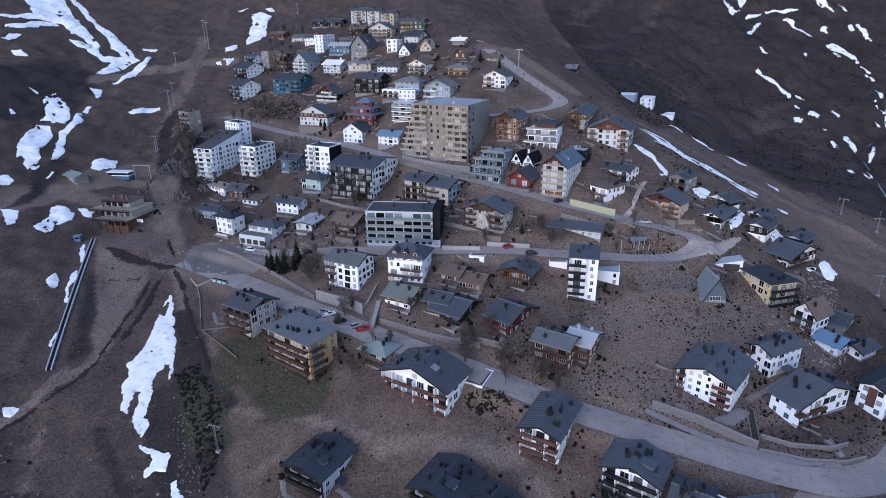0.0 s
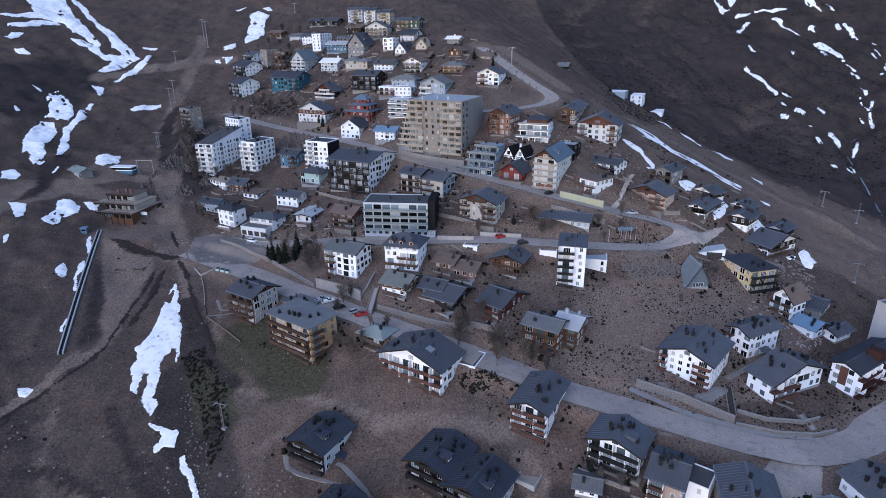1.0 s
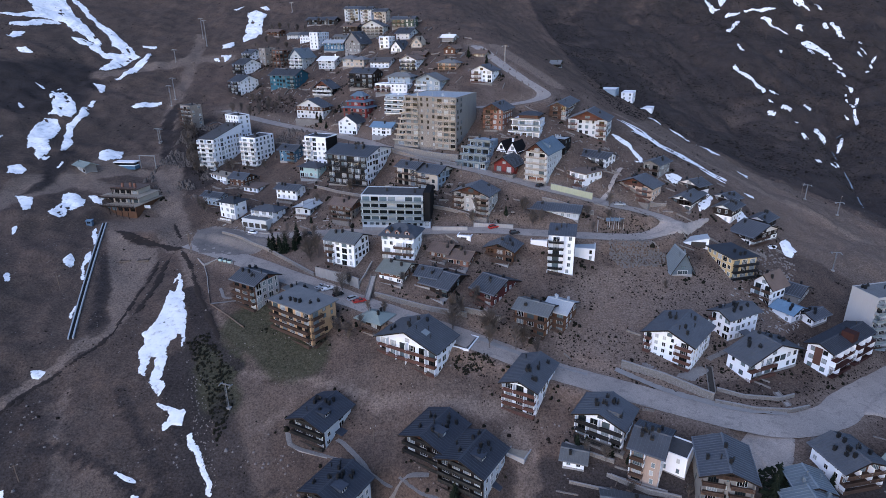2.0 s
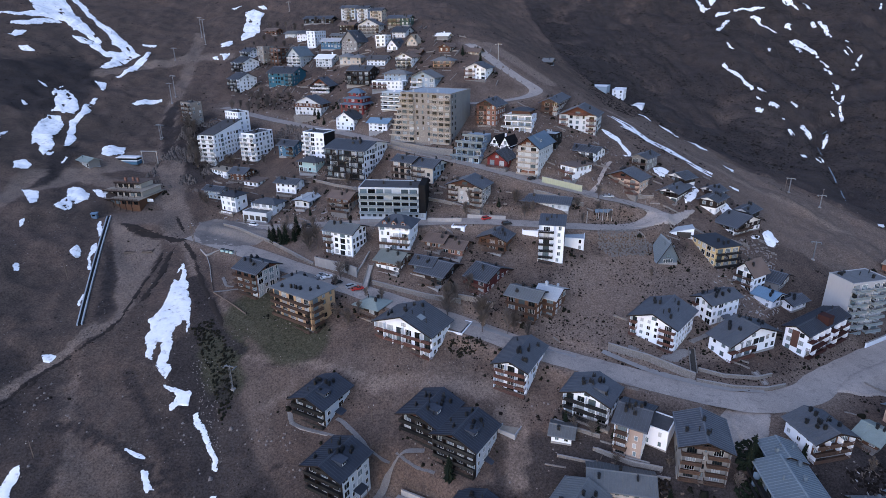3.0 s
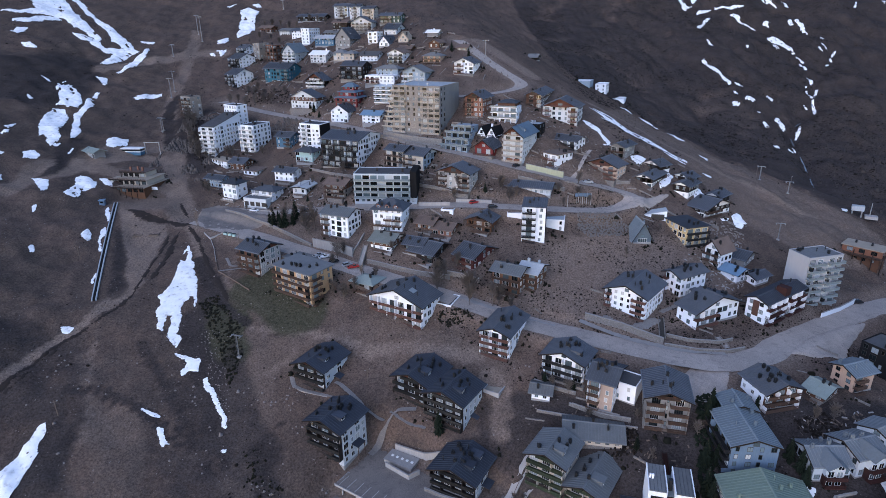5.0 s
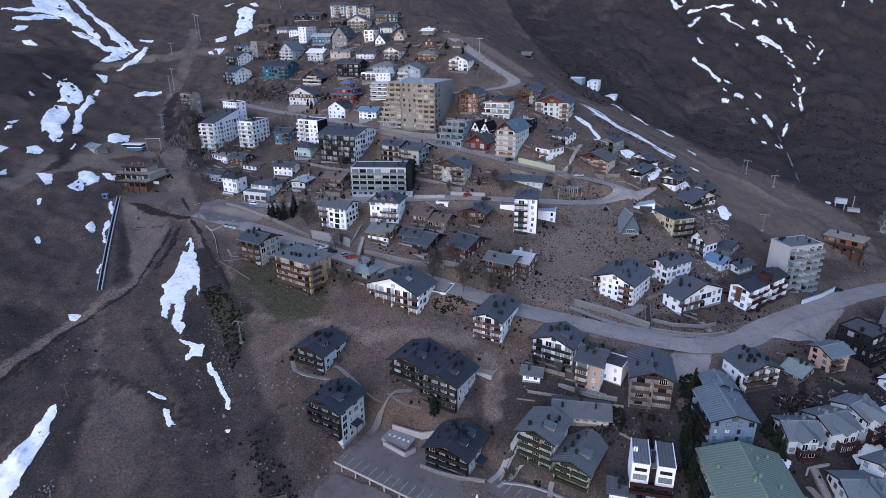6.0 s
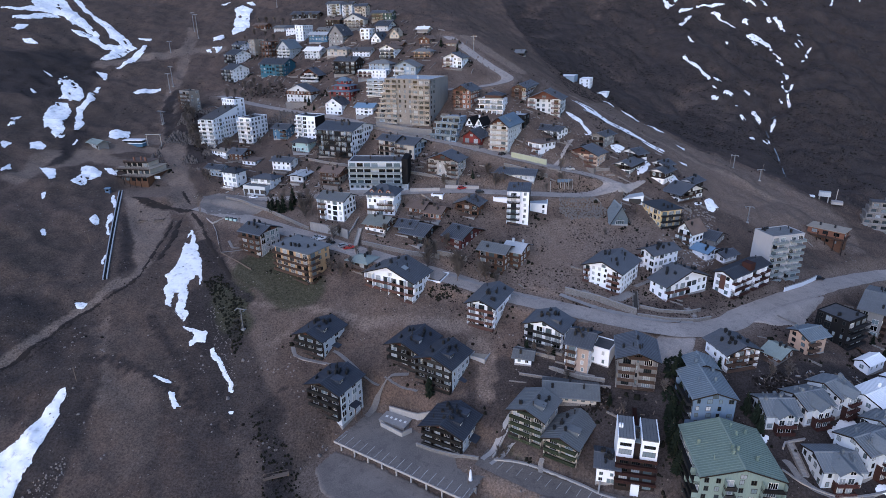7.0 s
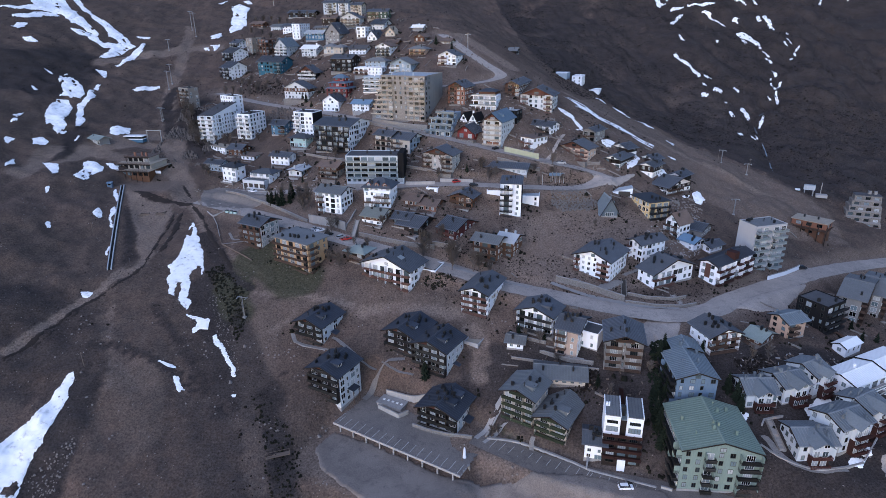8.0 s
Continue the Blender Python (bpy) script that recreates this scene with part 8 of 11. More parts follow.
for number, (a, b) in enumerate(((0, 7), (9, 17), (20, 26), (29, 33), (37, 46)), 1):
    line = dense(RAVINE, 4.0)[a:b]
    strip("water_%d" % number, line, smooth(top(line[:, 0], line[:, 1]), 1), 0.8, WATER, "thin pale mountain stream between stones in the ravine", "stream", 0.3)


def rut(pts, wide, label="dark wet mud rut churned by vehicles"):
    """A narrow ragged strip of churned mud along a line."""
    line = dense(pts, 2.0)
    d = np.gradient(line, axis=0)
    d /= np.hypot(d[:, 0], d[:, 1])[:, None]
    k = np.arange(len(line))
    w = wide / 2 * (1 + 0.35 * np.sin(k * 0.9 + line[0, 0]) * np.sin(k * 0.37 + 1))
    w = w * np.clip(np.minimum(k, k[::-1]) / 3 + 0.25, 0, 1)
    a = line + np.stack([-d[:, 1], d[:, 0]], 1) * w[:, None]
    b = line - np.stack([-d[:, 1], d[:, 0]], 1) * w[:, None]
    drape("mud_rut", [tuple(q) for q in np.concatenate([a, b[::-1]])], MUD, label, "mud", 0.55, 0.5, 0, 0.09, 2.2, kind="stuff")


rut([(-146.6, 243.6), (-136.6, 237.1), (-126.0, 236.8), (-115.9, 231.7), (-112.2, 237.8)], 4.2)
rut([(-150.6, 246.0), (-139.0, 240.0), (-128.0, 239.0)], 2.4)
rut([(-121.2, 226.4), (-119.3, 212.9), (-118.8, 201.0), (-118.9, 189.1), (-117.8, 172.6), (-121.3, 164.4), (-124.6, 156.8), (-128.8, 150.9), (-132.6, 145.1), (-135.3, 138.2), (-137.8, 131.7), (-139.7, 125.0), (-142.4, 119.0), (-148.0, 108.0)], 1.9)
rut([(-116.8, 229.2), (-117.0, 218.0), (-114.8, 208.6), (-114.5, 194.6), (-115.3, 184.7)], 3.0)
rut([(-115.0, 233.3), (-105.4, 220.0), (-97.8, 203.5), (-92.4, 193.7), (-83.8, 180.4), (-77.4, 169.3)], 2.6)
rut([(-127.9, 259.5), (-122.0, 248.7), (-117.3, 241.8)], 2.2)
rut([(-126.4, 155.0), (-129.9, 148.2), (-132.4, 141.7), (-134.9, 134.4), (-136.6, 127.0), (-139.5, 119.5), (-145.0, 108.0)], 1.3)
rut([(-157.0, 233.3), (-151.6, 216.3), (-147.5, 202.9), (-142.3, 188.3)], 0.9, "narrow dark trench dug beside the conveyor lift")


def wall(pts, h, thick, mat, label, name="retaining_wall", down=1.2, coping=True):
    """A free-standing or retaining wall that follows the ground, with a coping."""
    line = dense(pts, 1.6) if len(pts) > 4 else np.concatenate([np.linspace(a, b, max(2, int(math.dist(a, b) / 1.6)), endpoint=False) for a, b in zip(pts[:-1], pts[1:])] + [[pts[-1]]])
    d = np.gradient(line, axis=0)
    d /= np.hypot(d[:, 0], d[:, 1])[:, None]
    nrm = np.stack([-d[:, 1], d[:, 0]], 1) * thick / 2
    g = smooth(top(line[:, 0], line[:, 1]), min(2, len(line) // 2))
    body, cap = Shape(), Shape()
    for s, lo, hi, grow in ((body, -down, h, 1.0), (cap, h, h + 0.12, 1.35)):
        v, f = [], []
        for k in range(len(line)):
            a, b = line[k] + nrm[k] * grow, line[k] - nrm[k] * grow
            v += [(*a, g[k] + lo), (*b, g[k] + lo), (*b, g[k] + hi), (*a, g[k] + hi)]
            if k:
                o = 4 * (k - 1)
                f += [(o + i, o + (i + 1) % 4, o + 4 + (i + 1) % 4, o + 4 + i) for i in range(4)]
        n = 4 * (len(line) - 1)
        f += [(3, 2, 1, 0), (n, n + 1, n + 2, n + 3)]
        s.poly(v, f)
    base = new(name)
    tagged(base, label, "wall")
    part("wall_body", body.done("wall_body", mat), base)
    if coping:
        part("coping", cap.done("coping", CONCRETE), base)
    return base


wall([(-48.9, 206.8), (-41.2, 202.5), (-34.4, 199.1), (-29.8, 196.0)], 4.0, 0.5, CONCRETE, "tall grey concrete retaining wall below the white house")
wall([(-23.2, 191.7), (-13.2, 186.9), (-1.2, 181.7), (12.3, 176.9)], 1.7, 0.5, RUBBLE, "rubble stone retaining wall along the road")
wall([(11.4, 178.5), (18.0, 176.4), (24.4, 173.3)], 2.0, 0.5, RUBBLE, "rubble stone terrace wall below the red house")
wall([(63.3, 152.0), (75.5, 145.4), (88.2, 136.0)], 2.6, 0.5, RUBBLE, "long rubble stone retaining wall below the white chalets")
wall([(88.3, 135.2), (99.3, 131.2), (109.6, 130.7), (117.0, 132.8)], 1.2, 0.4, RUBBLE, "low curved stone roadside wall")
wall([(-0.2, 224.3), (7.0, 222.5), (14.9, 221.1)], 1.8, 0.4, PALECONC, "pale concrete retaining wall along the street")
wall([(17.9, 226.0), (26.4, 223.9), (34.9, 222.7)], 1.8, 0.4, PALECONC, "pale concrete wall behind a parking bay")
wall([(54.4, 243.4), (63.9, 240.3), (72.4, 237.4)], 3.0, 0.4, GREENWALL, "pale green painted retaining wall")
wall([(164.5, 161.5), (177.5, 168.8), (190.5, 178.0)], 2.2, 0.4, WALL["white"], "white terrace wall below the concrete tower")
wall([(0.2, 95.8), (5.5, 92.5), (12.2, 89.4), (20.5, 86.5)], 1.2, 0.5, RUBBLE, "rough stone wall round the dark chalet")
wall([(-9.4, 114.1), (0.9, 107.8), (7.7, 105.9)], 2.2, 0.4, PALECONC, "pale terrace wall in the chalet garden")
wall([(-12.4, 107.2), (-4.8, 100.7), (-1.3, 102.9)], 1.8, 0.4, PALECONC, "pale terrace wall above the car park")
wall([(25.6, 86.3), (34.6, 85.1), (43.3, 80.1), (51.4, 74.6), (55.5, 70.7)], 0.7, 0.5, PALECONC, "pale kerb wall behind the parking bays")
wall([(55.8, 70.3), (66.5, 64.2), (74.1, 60.0)], 0.6, 0.4, PALECONC, "pale kerb wall before the twin house")
wall([(55.5, 70.4), (57.2, 74.4)], 1.2, 0.4, PALECONC, "short pale side wall")
wall([(-46.4, 132.1), (-42.6, 130.0), (-33.5, 127.6)], 0.12, 0.3, PALECONC, "low curved pale path edging by the dark chalet")
wall([(-19.8, 292.4), (-3.3, 281.0), (13.2, 273.0)], 3.2, 0.6, WALL["stone"], "beige stone podium wall of the hotel")
wall([(111.6, 71.5), (113.2, 73.3), (119.8, 74.0)], 0.6, 0.4, PALECONC, "pale garden wall beside the green block")
wall([(108.1, 65.4), (110.9, 60.6), (116.7, 57.0), (126.0, 55.2), (136.4, 57.9)], 0.4, 0.5, PALECONC, "pale curved path edge round the row houses")
wall([(136.4, 57.9), (142.0, 62.3), (149.0, 68.2)], 0.8, 0.3, WALL["white"], "white wall beside the parking place")
wall([(90.6, 139.6), (97.6, 136.0), (108.3, 135.0), (114.4, 137.0)], 1.2, 0.4, RUBBLE, "stone roadside wall below the white chalet")
wall([(-30.3, 196.3), (-27.6, 201.1), (-25.4, 208.3)], 0.9, 0.35, PALECONC, "pale stair wall beside the white house")
wall([(-90.9, 248.1), (-77.6, 242.2), (-66.5, 237.3)], 0.6, 0.3, CONCRETE, "low concrete wall above the road")
wall([(38.0, 113.0), (46.9, 109.5), (54.3, 105.2), (67.5, 100.6)], 0.8, 0.35, RUBBLE, "low stone terrace wall on the slope")

wall([(-32.3, 298.6), (-18.2, 287.4), (-4.0, 275.2), (12.3, 265.5)], 1.5, 0.5, RUBBLE, "rubble stone wall above the upper street")
wall([(-60.6, 278.6), (-47.7, 268.1), (-34.8, 259.1)], 1.2, 0.4, RUBBLE, "low rubble terrace wall between the houses")
wall([(-99.5, 245.6), (-87.2, 237.3), (-74.9, 228.3), (-49.7, 206.9)], 1.3, 0.5, RUBBLE, "rubble stone wall along the main road bank")
wall([(49.4, 236.1), (64.8, 230.7), (71.2, 228.5)], 1.6, 0.4, RUBBLE, "rubble stone wall below the cream building")
wall([(-2.5, 240.4), (13.7, 231.6), (23.5, 226.2)], 1.4, 0.4, RUBBLE, "rubble wall along the upper street edge")
wall([(88.5, 249.8), (100.1, 239.3), (107.1, 238.8)], 1.2, 0.4, RUBBLE, "rubble garden wall by the road bend")
wall([(75.4, 59.7), (78.2, 58.1)], 1.0, 0.4, PALECONC, "short pale garden wall")
wall([(49.6, 112.6), (58.7, 106.5), (66.2, 103.4)], 1.4, 0.4, RUBBLE, "rubble wall below the narrow brown house")
wall([(164.8, 127.6), (168.8, 122.6), (172.8, 117.8), (175.3, 114.7)], 1.2, 0.3, RAIL["wood"], "weathered timber garden fence", "garden_fence", 0.3, False)
wall([(25.3, 87.3), (29.9, 93.0), (32.3, 95.5)], 0.7, 0.5, RUBBLE, "low curved stone edging beside a footpath")

wall([(-91.1, 198.6), (-88.2, 191.4), (-84.4, 188.5), (-71.4, 177.4)], 0.5, 0.2, POLEWOOD, "low timber garden border", "garden_fence", 0.3, False)
wall([(-104.2, 224.6), (-99.4, 218.7), (-93.5, 223.2)], 0.6, 0.3, PALECONC, "pale crash barrier at the road bend", "road_barrier", 0.3, False)
wall([(-91.1, 198.6), (-95.5, 210.5), (-99.4, 218.7)], 0.4, 0.25, PALECONC, "pale kerb along the piste edge", "garden_fence", 0.3, False)

wall([(39.1, 124.4), (44.7, 120.5), (51.7, 116.6)], 1.2, 0.4, RUBBLE, "rubble wall below the white chalet garden")
wall([(48.7, 113.2), (56.6, 109.0), (63.2, 105.6)], 1.0, 0.4, RUBBLE, "rubble wall below the narrow tan house")
wall([(70.1, 100.2), (74.4, 98.6), (78.5, 97.0)], 0.9, 0.2, POLEWOOD, "weathered timber garden fence", "garden_fence", 0.3, False)


def stairway(a, b, wide, mat, label):
    """A straight outdoor stair laid down the slope between two places."""
    (ax, ay), (bx, by) = a, b
    za, zb = top_at(ax, ay), top_at(bx, by)
    n = max(4, int(math.hypot(bx - ax, by - ay) / 0.4))
    o = new("outdoor_stair")
    o.matrix_world = pose(ax, ay, za, 0, 0, math.degrees(math.atan2(by - ay, bx - ax)))
    tagged(o, label, "stair")
    ln = math.hypot(bx - ax, by - ay)
    for k in range(n):
        part("step", Shape().box(ln * k / n, -wide / 2, (zb - za) * (k + 0.5) / n - 0.6, ln * (k + 1) / n, wide / 2, (zb - za) * (k + 0.5) / n + 0.28).done("step", mat), o)
    for s in (-1, 1):
        part("stringer", Shape().hexa([(0, s * wide / 2 - 0.15, -0.5), (ln, s * wide / 2 - 0.15, zb - za - 0.5), (ln, s * wide / 2 + 0.15, zb - za - 0.5), (0, s * wide / 2 + 0.15, -0.5)], [(0, s * wide / 2 - 0.15, 0.7), (ln, s * wide / 2 - 0.15, zb - za + 0.7), (ln, s * wide / 2 + 0.15, zb - za + 0.7), (0, s * wide / 2 + 0.15, 0.7)]).done("stringer", RUBBLE), o)


for a, b, mat, label in (
    ([(92.8, 151.0), (88.8, 138.6)], 0, FRAME_D, "dark stair between stone walls beside the white chalet"),
    ([(109.3, 138.6), (110.7, 133.2)], 0, PALECONC, "pale stair down to the road"),
    ([(-26.2, 187.1), (-24.2, 199.9)], 0, PALECONC, "pale stair up beside the white house"),
    ([(67.1, 64.4), (66.8, 60.5)], 0, FRAME_D, "dark entrance stair of the twin house"),
    ([(114.6, 73.1), (113.8, 62.9)], 0, CONCRETE, "grey garden stair beside the green block"),
):
    stairway(a[0], a[1], 2.0, mat, label)

# car park deck on columns
DECK_A, DECK_B, DECK_Z = (-28.2, 100.1), (15.0, 70.1), 5.0
deck = new("parking_deck")
tagged(deck, "long concrete parking deck edge standing on columns", "parking deck")
dx, dy = DECK_B[0] - DECK_A[0], DECK_B[1] - DECK_A[1]
deck_len = math.hypot(dx, dy)
deck.matrix_world = pose(DECK_A[0], DECK_A[1], DECK_Z, 0, 0, math.degrees(math.atan2(dy, dx)))
part("deck_slab", Shape().box(0, 0, -0.35, deck_len, 6.5, 0.0).done("deck_slab", CONCRETE), deck)
part("edge_beam", Shape().box(0, -0.25, -0.55, deck_len, 0.0, 0.25).done("edge_beam", PALECONC), deck)
part("back_wall", Shape().box(0, 6.2, -3.6, deck_len, 6.5, -0.36).done("back_wall", CONCRETE), deck)
for k in range(9):
    part("column", Shape().box(deck_len * (k + 0.5) / 9 - 0.22, 0.05, -3.8, deck_len * (k + 0.5) / 9 + 0.22, 0.5, -0.35).done("column", PALECONC), deck)
for k in range(17):
    q = 1.5 + k * (deck_len - 3) / 16
    o = new("bay_line", Shape().box(q - 0.08, 0.3, 0.085, q + 0.08, 5.0, 0.095).done("bay_line", PAINT))
    o.matrix_world = deck.matrix_world.copy()
    tagged(o, "worn white parking bay line", "road marking", "deck bay lines", "structure")


def paint(p, q, wide, mat, label, group):
    """A painted line between two places on the ground."""
    (ax, ay), (bx, by) = p, q
    n = max(1, int(math.hypot(bx - ax, by - ay) / 1.0))
    ux, uy = (bx - ax), (by - ay)
    ln = math.hypot(ux, uy)
    nx, ny = -uy / ln * wide / 2, ux / ln * wide / 2
    v, f = [], []
    for k in range(n + 1):
        x, y = ax + ux * k / n, ay + uy * k / n
        z = top_at(x, y) + 0.20
        v += [(x + nx, y + ny, z), (x - nx, y - ny, z)]
        if k:
            o = 2 * (k - 1)
            f.append((o, o + 1, o + 3, o + 2))
    tagged(new("bay_line", mesh_of("bay_line", v, f, (mat,))), label, "road marking", group, "structure")


BAY0, BAY1 = [(25.8, 82.2), (54.3, 67.0)], [(28.9, 85.6), (56.6, 69.9)]
for k in range(11):
    e = k / 10
    paint((BAY0[0][0] * (1 - e) + BAY0[1][0] * e, BAY0[0][1] * (1 - e) + BAY0[1][1] * e), (BAY1[0][0] * (1 - e) + BAY1[1][0] * e, BAY1[0][1] * (1 - e) + BAY1[1][1] * e), 0.15, PAINT, "worn white parking bay line", "lower bay lines")
BAY0, BAY1 = [(54.8, 66.2), (72.7, 56.7)], [(57.2, 68.9), (73.6, 59.5)]
for k in range(8):
    e = k / 7
    paint((BAY0[0][0] * (1 - e) + BAY0[1][0] * e, BAY0[0][1] * (1 - e) + BAY0[1][1] * e), (BAY1[0][0] * (1 - e) + BAY1[1][0] * e, BAY1[0][1] * (1 - e) + BAY1[1][1] * e), 0.15, PAINT, "worn white parking bay line", "street bay lines")

# ---- snow ----
def snow(pts, far=False):
    """A thin ragged patch of old snow; small ones have calmer edges."""
    p = np.array(pts)
    area = abs(np.sum(p[:, 0] * np.roll(p[:, 1], -1) - p[:, 1] * np.roll(p[:, 0], -1))) / 2
    ragged = min(1.3, 0.13 * area ** 0.5) * (1.3 if far else 1.0)
    drape("snow_patch", pts, SNOW, "ragged patch of old white snow on the slope", "snow patch", 0.8 if far else 0.5, ragged, 0.30 if far else 0.14, 0.25 if far else 0.15, 5.0 if far else 2.4, "snow patches")


def snow_streak(pts, wide):
    """A long thin streak of snow that swells and thins out along its way."""
    line = dense(pts, 2.0)
    d = np.gradient(line, axis=0)
    d /= np.hypot(d[:, 0], d[:, 1])[:, None]
    k = np.arange(len(line))
    w = wide * 1.05 * (0.8 + 0.45 * np.sin(k * 0.55 + line[0, 0])) * np.clip(np.minimum(k, k[::-1]) / 4 + 0.15, 0, 1)
    side = np.stack([-d[:, 1], d[:, 0]], 1) * w[:, None]
    snow([tuple(q) for q in np.concatenate([line + side, (line - side)[::-1]])])


snow([(298.3, 678.7), (293.6, 639.7), (297.3, 638.2), (301.8, 641.2), (306.0, 662.4), (314.5, 659.6), (305.0, 642.8), (298.0, 636.2), (289.2, 630.8), (286.6, 634.5)], True)
snow([(299.5, 624.7), (306.3, 629.0), (319.5, 631.6), (317.2, 628.8), (303.5, 621.4), (298.4, 619.7)], True)
snow([(322.4, 632.5), (328.5, 629.0), (351.9, 625.0), (338.3, 621.1), (327.2, 625.3), (322.3, 628.6)], True)
snow([(330.5, 612.5), (334.6, 614.0), (339.1, 612.1), (340.2, 607.4), (338.1, 604.3), (341.3, 599.0), (347.2, 590.7), (350.9, 584.6), (347.2, 587.4), (339.5, 594.3), (335.0, 602.7), (333.3, 607.4)], True)
snow([(383.3, 660.3), (395.0, 669.1), (396.0, 657.7), (396.2, 651.2), (398.5, 639.9), (395.7, 642.7), (392.0, 650.8), (385.6, 650.4)], True)
snow([(286.0, 587.0), (294.2, 597.5), (305.1, 611.3), (311.4, 615.6), (306.0, 603.2), (296.0, 595.2), (285.0, 578.1)], True)
snow([(276.4, 546.4), (278.2, 542.5), (280.7, 534.1), (277.4, 533.2)], True)
snow([(258.2, 507.4), (260.6, 506.5), (262.2, 497.4), (265.6, 483.3), (266.9, 463.5), (262.8, 455.7), (263.0, 474.1), (260.2, 491.8), (257.6, 502.1)], True)
snow([(268.2, 463.9), (270.3, 459.3), (275.2, 457.3), (268.6, 453.1)], True)
snow([(262.2, 450.1), (264.6, 448.2), (264.3, 442.1), (262.3, 445.0)], True)
snow([(256.1, 436.0), (258.9, 438.2), (261.3, 433.9), (259.4, 431.2), (255.7, 432.4)], True)
snow([(268.1, 439.4), (273.2, 442.9), (278.0, 440.6), (275.4, 437.0), (270.1, 435.4)], True)
snow([(291.8, 451.4), (293.6, 451.0), (293.9, 441.4), (290.2, 438.9)], True)
snow([(355.1, 589.7), (361.0, 595.3), (367.9, 595.2), (361.0, 589.5), (360.5, 582.5), (357.4, 585.8)], True)
snow([(347.2, 599.0), (351.2, 589.3), (349.1, 592.4)], True)
snow([(388.0, 602.1), (391.0, 603.1), (389.3, 592.2), (386.3, 593.1)], True)
snow([(393.8, 598.7), (410.9, 623.0), (394.0, 581.2), (393.6, 569.7), (390.7, 569.6), (391.8, 586.4)], True)
snow([(349.4, 567.0), (357.4, 572.6), (361.4, 567.0), (362.1, 548.3), (358.9, 527.8), (358.8, 512.8), (356.4, 512.9), (356.8, 532.3), (357.0, 552.3), (351.9, 562.4)], True)
snow([(350.2, 556.2), (354.5, 557.1), (353.0, 547.1), (347.2, 542.6)], True)
snow([(356.3, 521.7), (353.9, 498.7), (351.2, 497.5), (355.4, 517.2)], True)
snow([(342.1, 504.5), (353.6, 520.1), (340.9, 498.4)], True)
snow([(413.3, 670.0), (408.5, 637.7), (405.2, 640.6)], True)
snow([(314.2, 434.5), (315.9, 434.1), (317.0, 429.4), (315.2, 429.1)], True)
snow([(346.0, 486.6), (348.4, 485.0), (343.4, 471.5), (340.6, 469.1)], True)
snow([(339.6, 476.0), (323.8, 436.6), (320.9, 435.6)], True)
snow([(281.9, 416.1), (287.4, 419.5), (283.4, 401.5), (280.4, 396.7), (279.5, 403.0)], True)
snow([(267.9, 407.9), (270.3, 408.9), (271.0, 401.5), (267.5, 400.9)], True)
snow([(253.1, 363.6), (257.4, 365.5), (257.4, 361.5), (253.9, 360.2)], True)
snow([(264.1, 363.3), (267.4, 361.4), (266.9, 358.3), (263.8, 359.4)], True)
snow([(271.1, 423.0), (275.0, 424.3), (271.4, 420.0)], True)
snow([(396.1, 526.9), (390.5, 524.1), (382.6, 515.0), (382.7, 510.6), (374.2, 506.1), (375.5, 505.1), (385.0, 511.0), (385.6, 515.9), (390.9, 521.3)], True)
snow([(341.7, 463.4), (320.6, 433.1), (318.6, 424.5), (315.6, 414.2), (316.6, 414.0), (319.4, 423.3), (321.9, 432.3), (342.3, 461.3)], True)
snow([(295.1, 402.4), (274.4, 375.8), (266.8, 358.9), (268.4, 359.2), (275.5, 375.1), (295.3, 400.2)], True)
snow([(470.3, 623.7), (494.0, 653.7), (471.0, 619.6)], True)
snow([(519.4, 648.7), (524.4, 648.9), (517.2, 639.8)], True)
snow([(314.9, 541.7), (317.8, 539.6), (314.1, 534.4)], True)
snow([(400.5, 563.5), (399.2, 553.0), (395.8, 550.6)], True)
snow([(384.3, 539.3), (380.9, 524.0), (379.1, 525.8)], True)
snow([(389.5, 541.2), (389.0, 529.7), (385.4, 527.9)], True)
snow_streak([(104.0, 317.4), (112.4, 312.0), (118.7, 303.4), (126.3, 298.2), (134.0, 294.0), (140.7, 287.7), (145.7, 282.1), (151.9, 276.6)], 3.4)
snow_streak([(109.7, 304.6), (116.9, 303.0), (122.0, 297.0), (129.0, 291.0)], 1.8)
snow_streak([(108.0, 319.5), (117.0, 314.5), (125.0, 306.0)], 1.6)
snow_streak([(139.0, 284.0), (147.0, 275.5), (154.5, 270.5)], 1.5)
snow_streak([(147.6, 389.6), (152.5, 385.7), (154.1, 378.4)], 5.0)
snow_streak([(156.2, 380.1), (163.8, 377.7), (171.6, 371.3)], 3.0)
snow_streak([(172.9, 364.5), (173.5, 346.6), (178.5, 333.3)], 1.4)
snow_streak([(95.5, 291.4), (100.1, 286.3), (103.1, 278.1), (104.4, 268.6)], 3.4)
snow_streak([(98.0, 268.0), (105.5, 269.0)], 3.2)
snow([(114.4, 261.9), (120.2, 266.1), (123.5, 263.5), (117.1, 255.7), (114.5, 258.3)], True)
snow([(172.4, 306.8), (176.7, 300.4), (172.3, 294.0)], True)
snow([(157.5, 267.9), (163.1, 267.5), (160.5, 263.6)], True)
snow([(132.8, 257.2), (135.2, 252.7), (128.0, 241.8), (122.5, 238.3), (123.4, 242.7), (129.6, 249.4)], True)
snow([(142.6, 244.0), (146.3, 246.5), (146.8, 239.5), (143.4, 236.2), (140.2, 236.4)], True)
snow([(156.1, 227.3), (161.2, 231.5), (162.8, 223.1), (158.4, 219.1), (154.5, 218.6)], True)
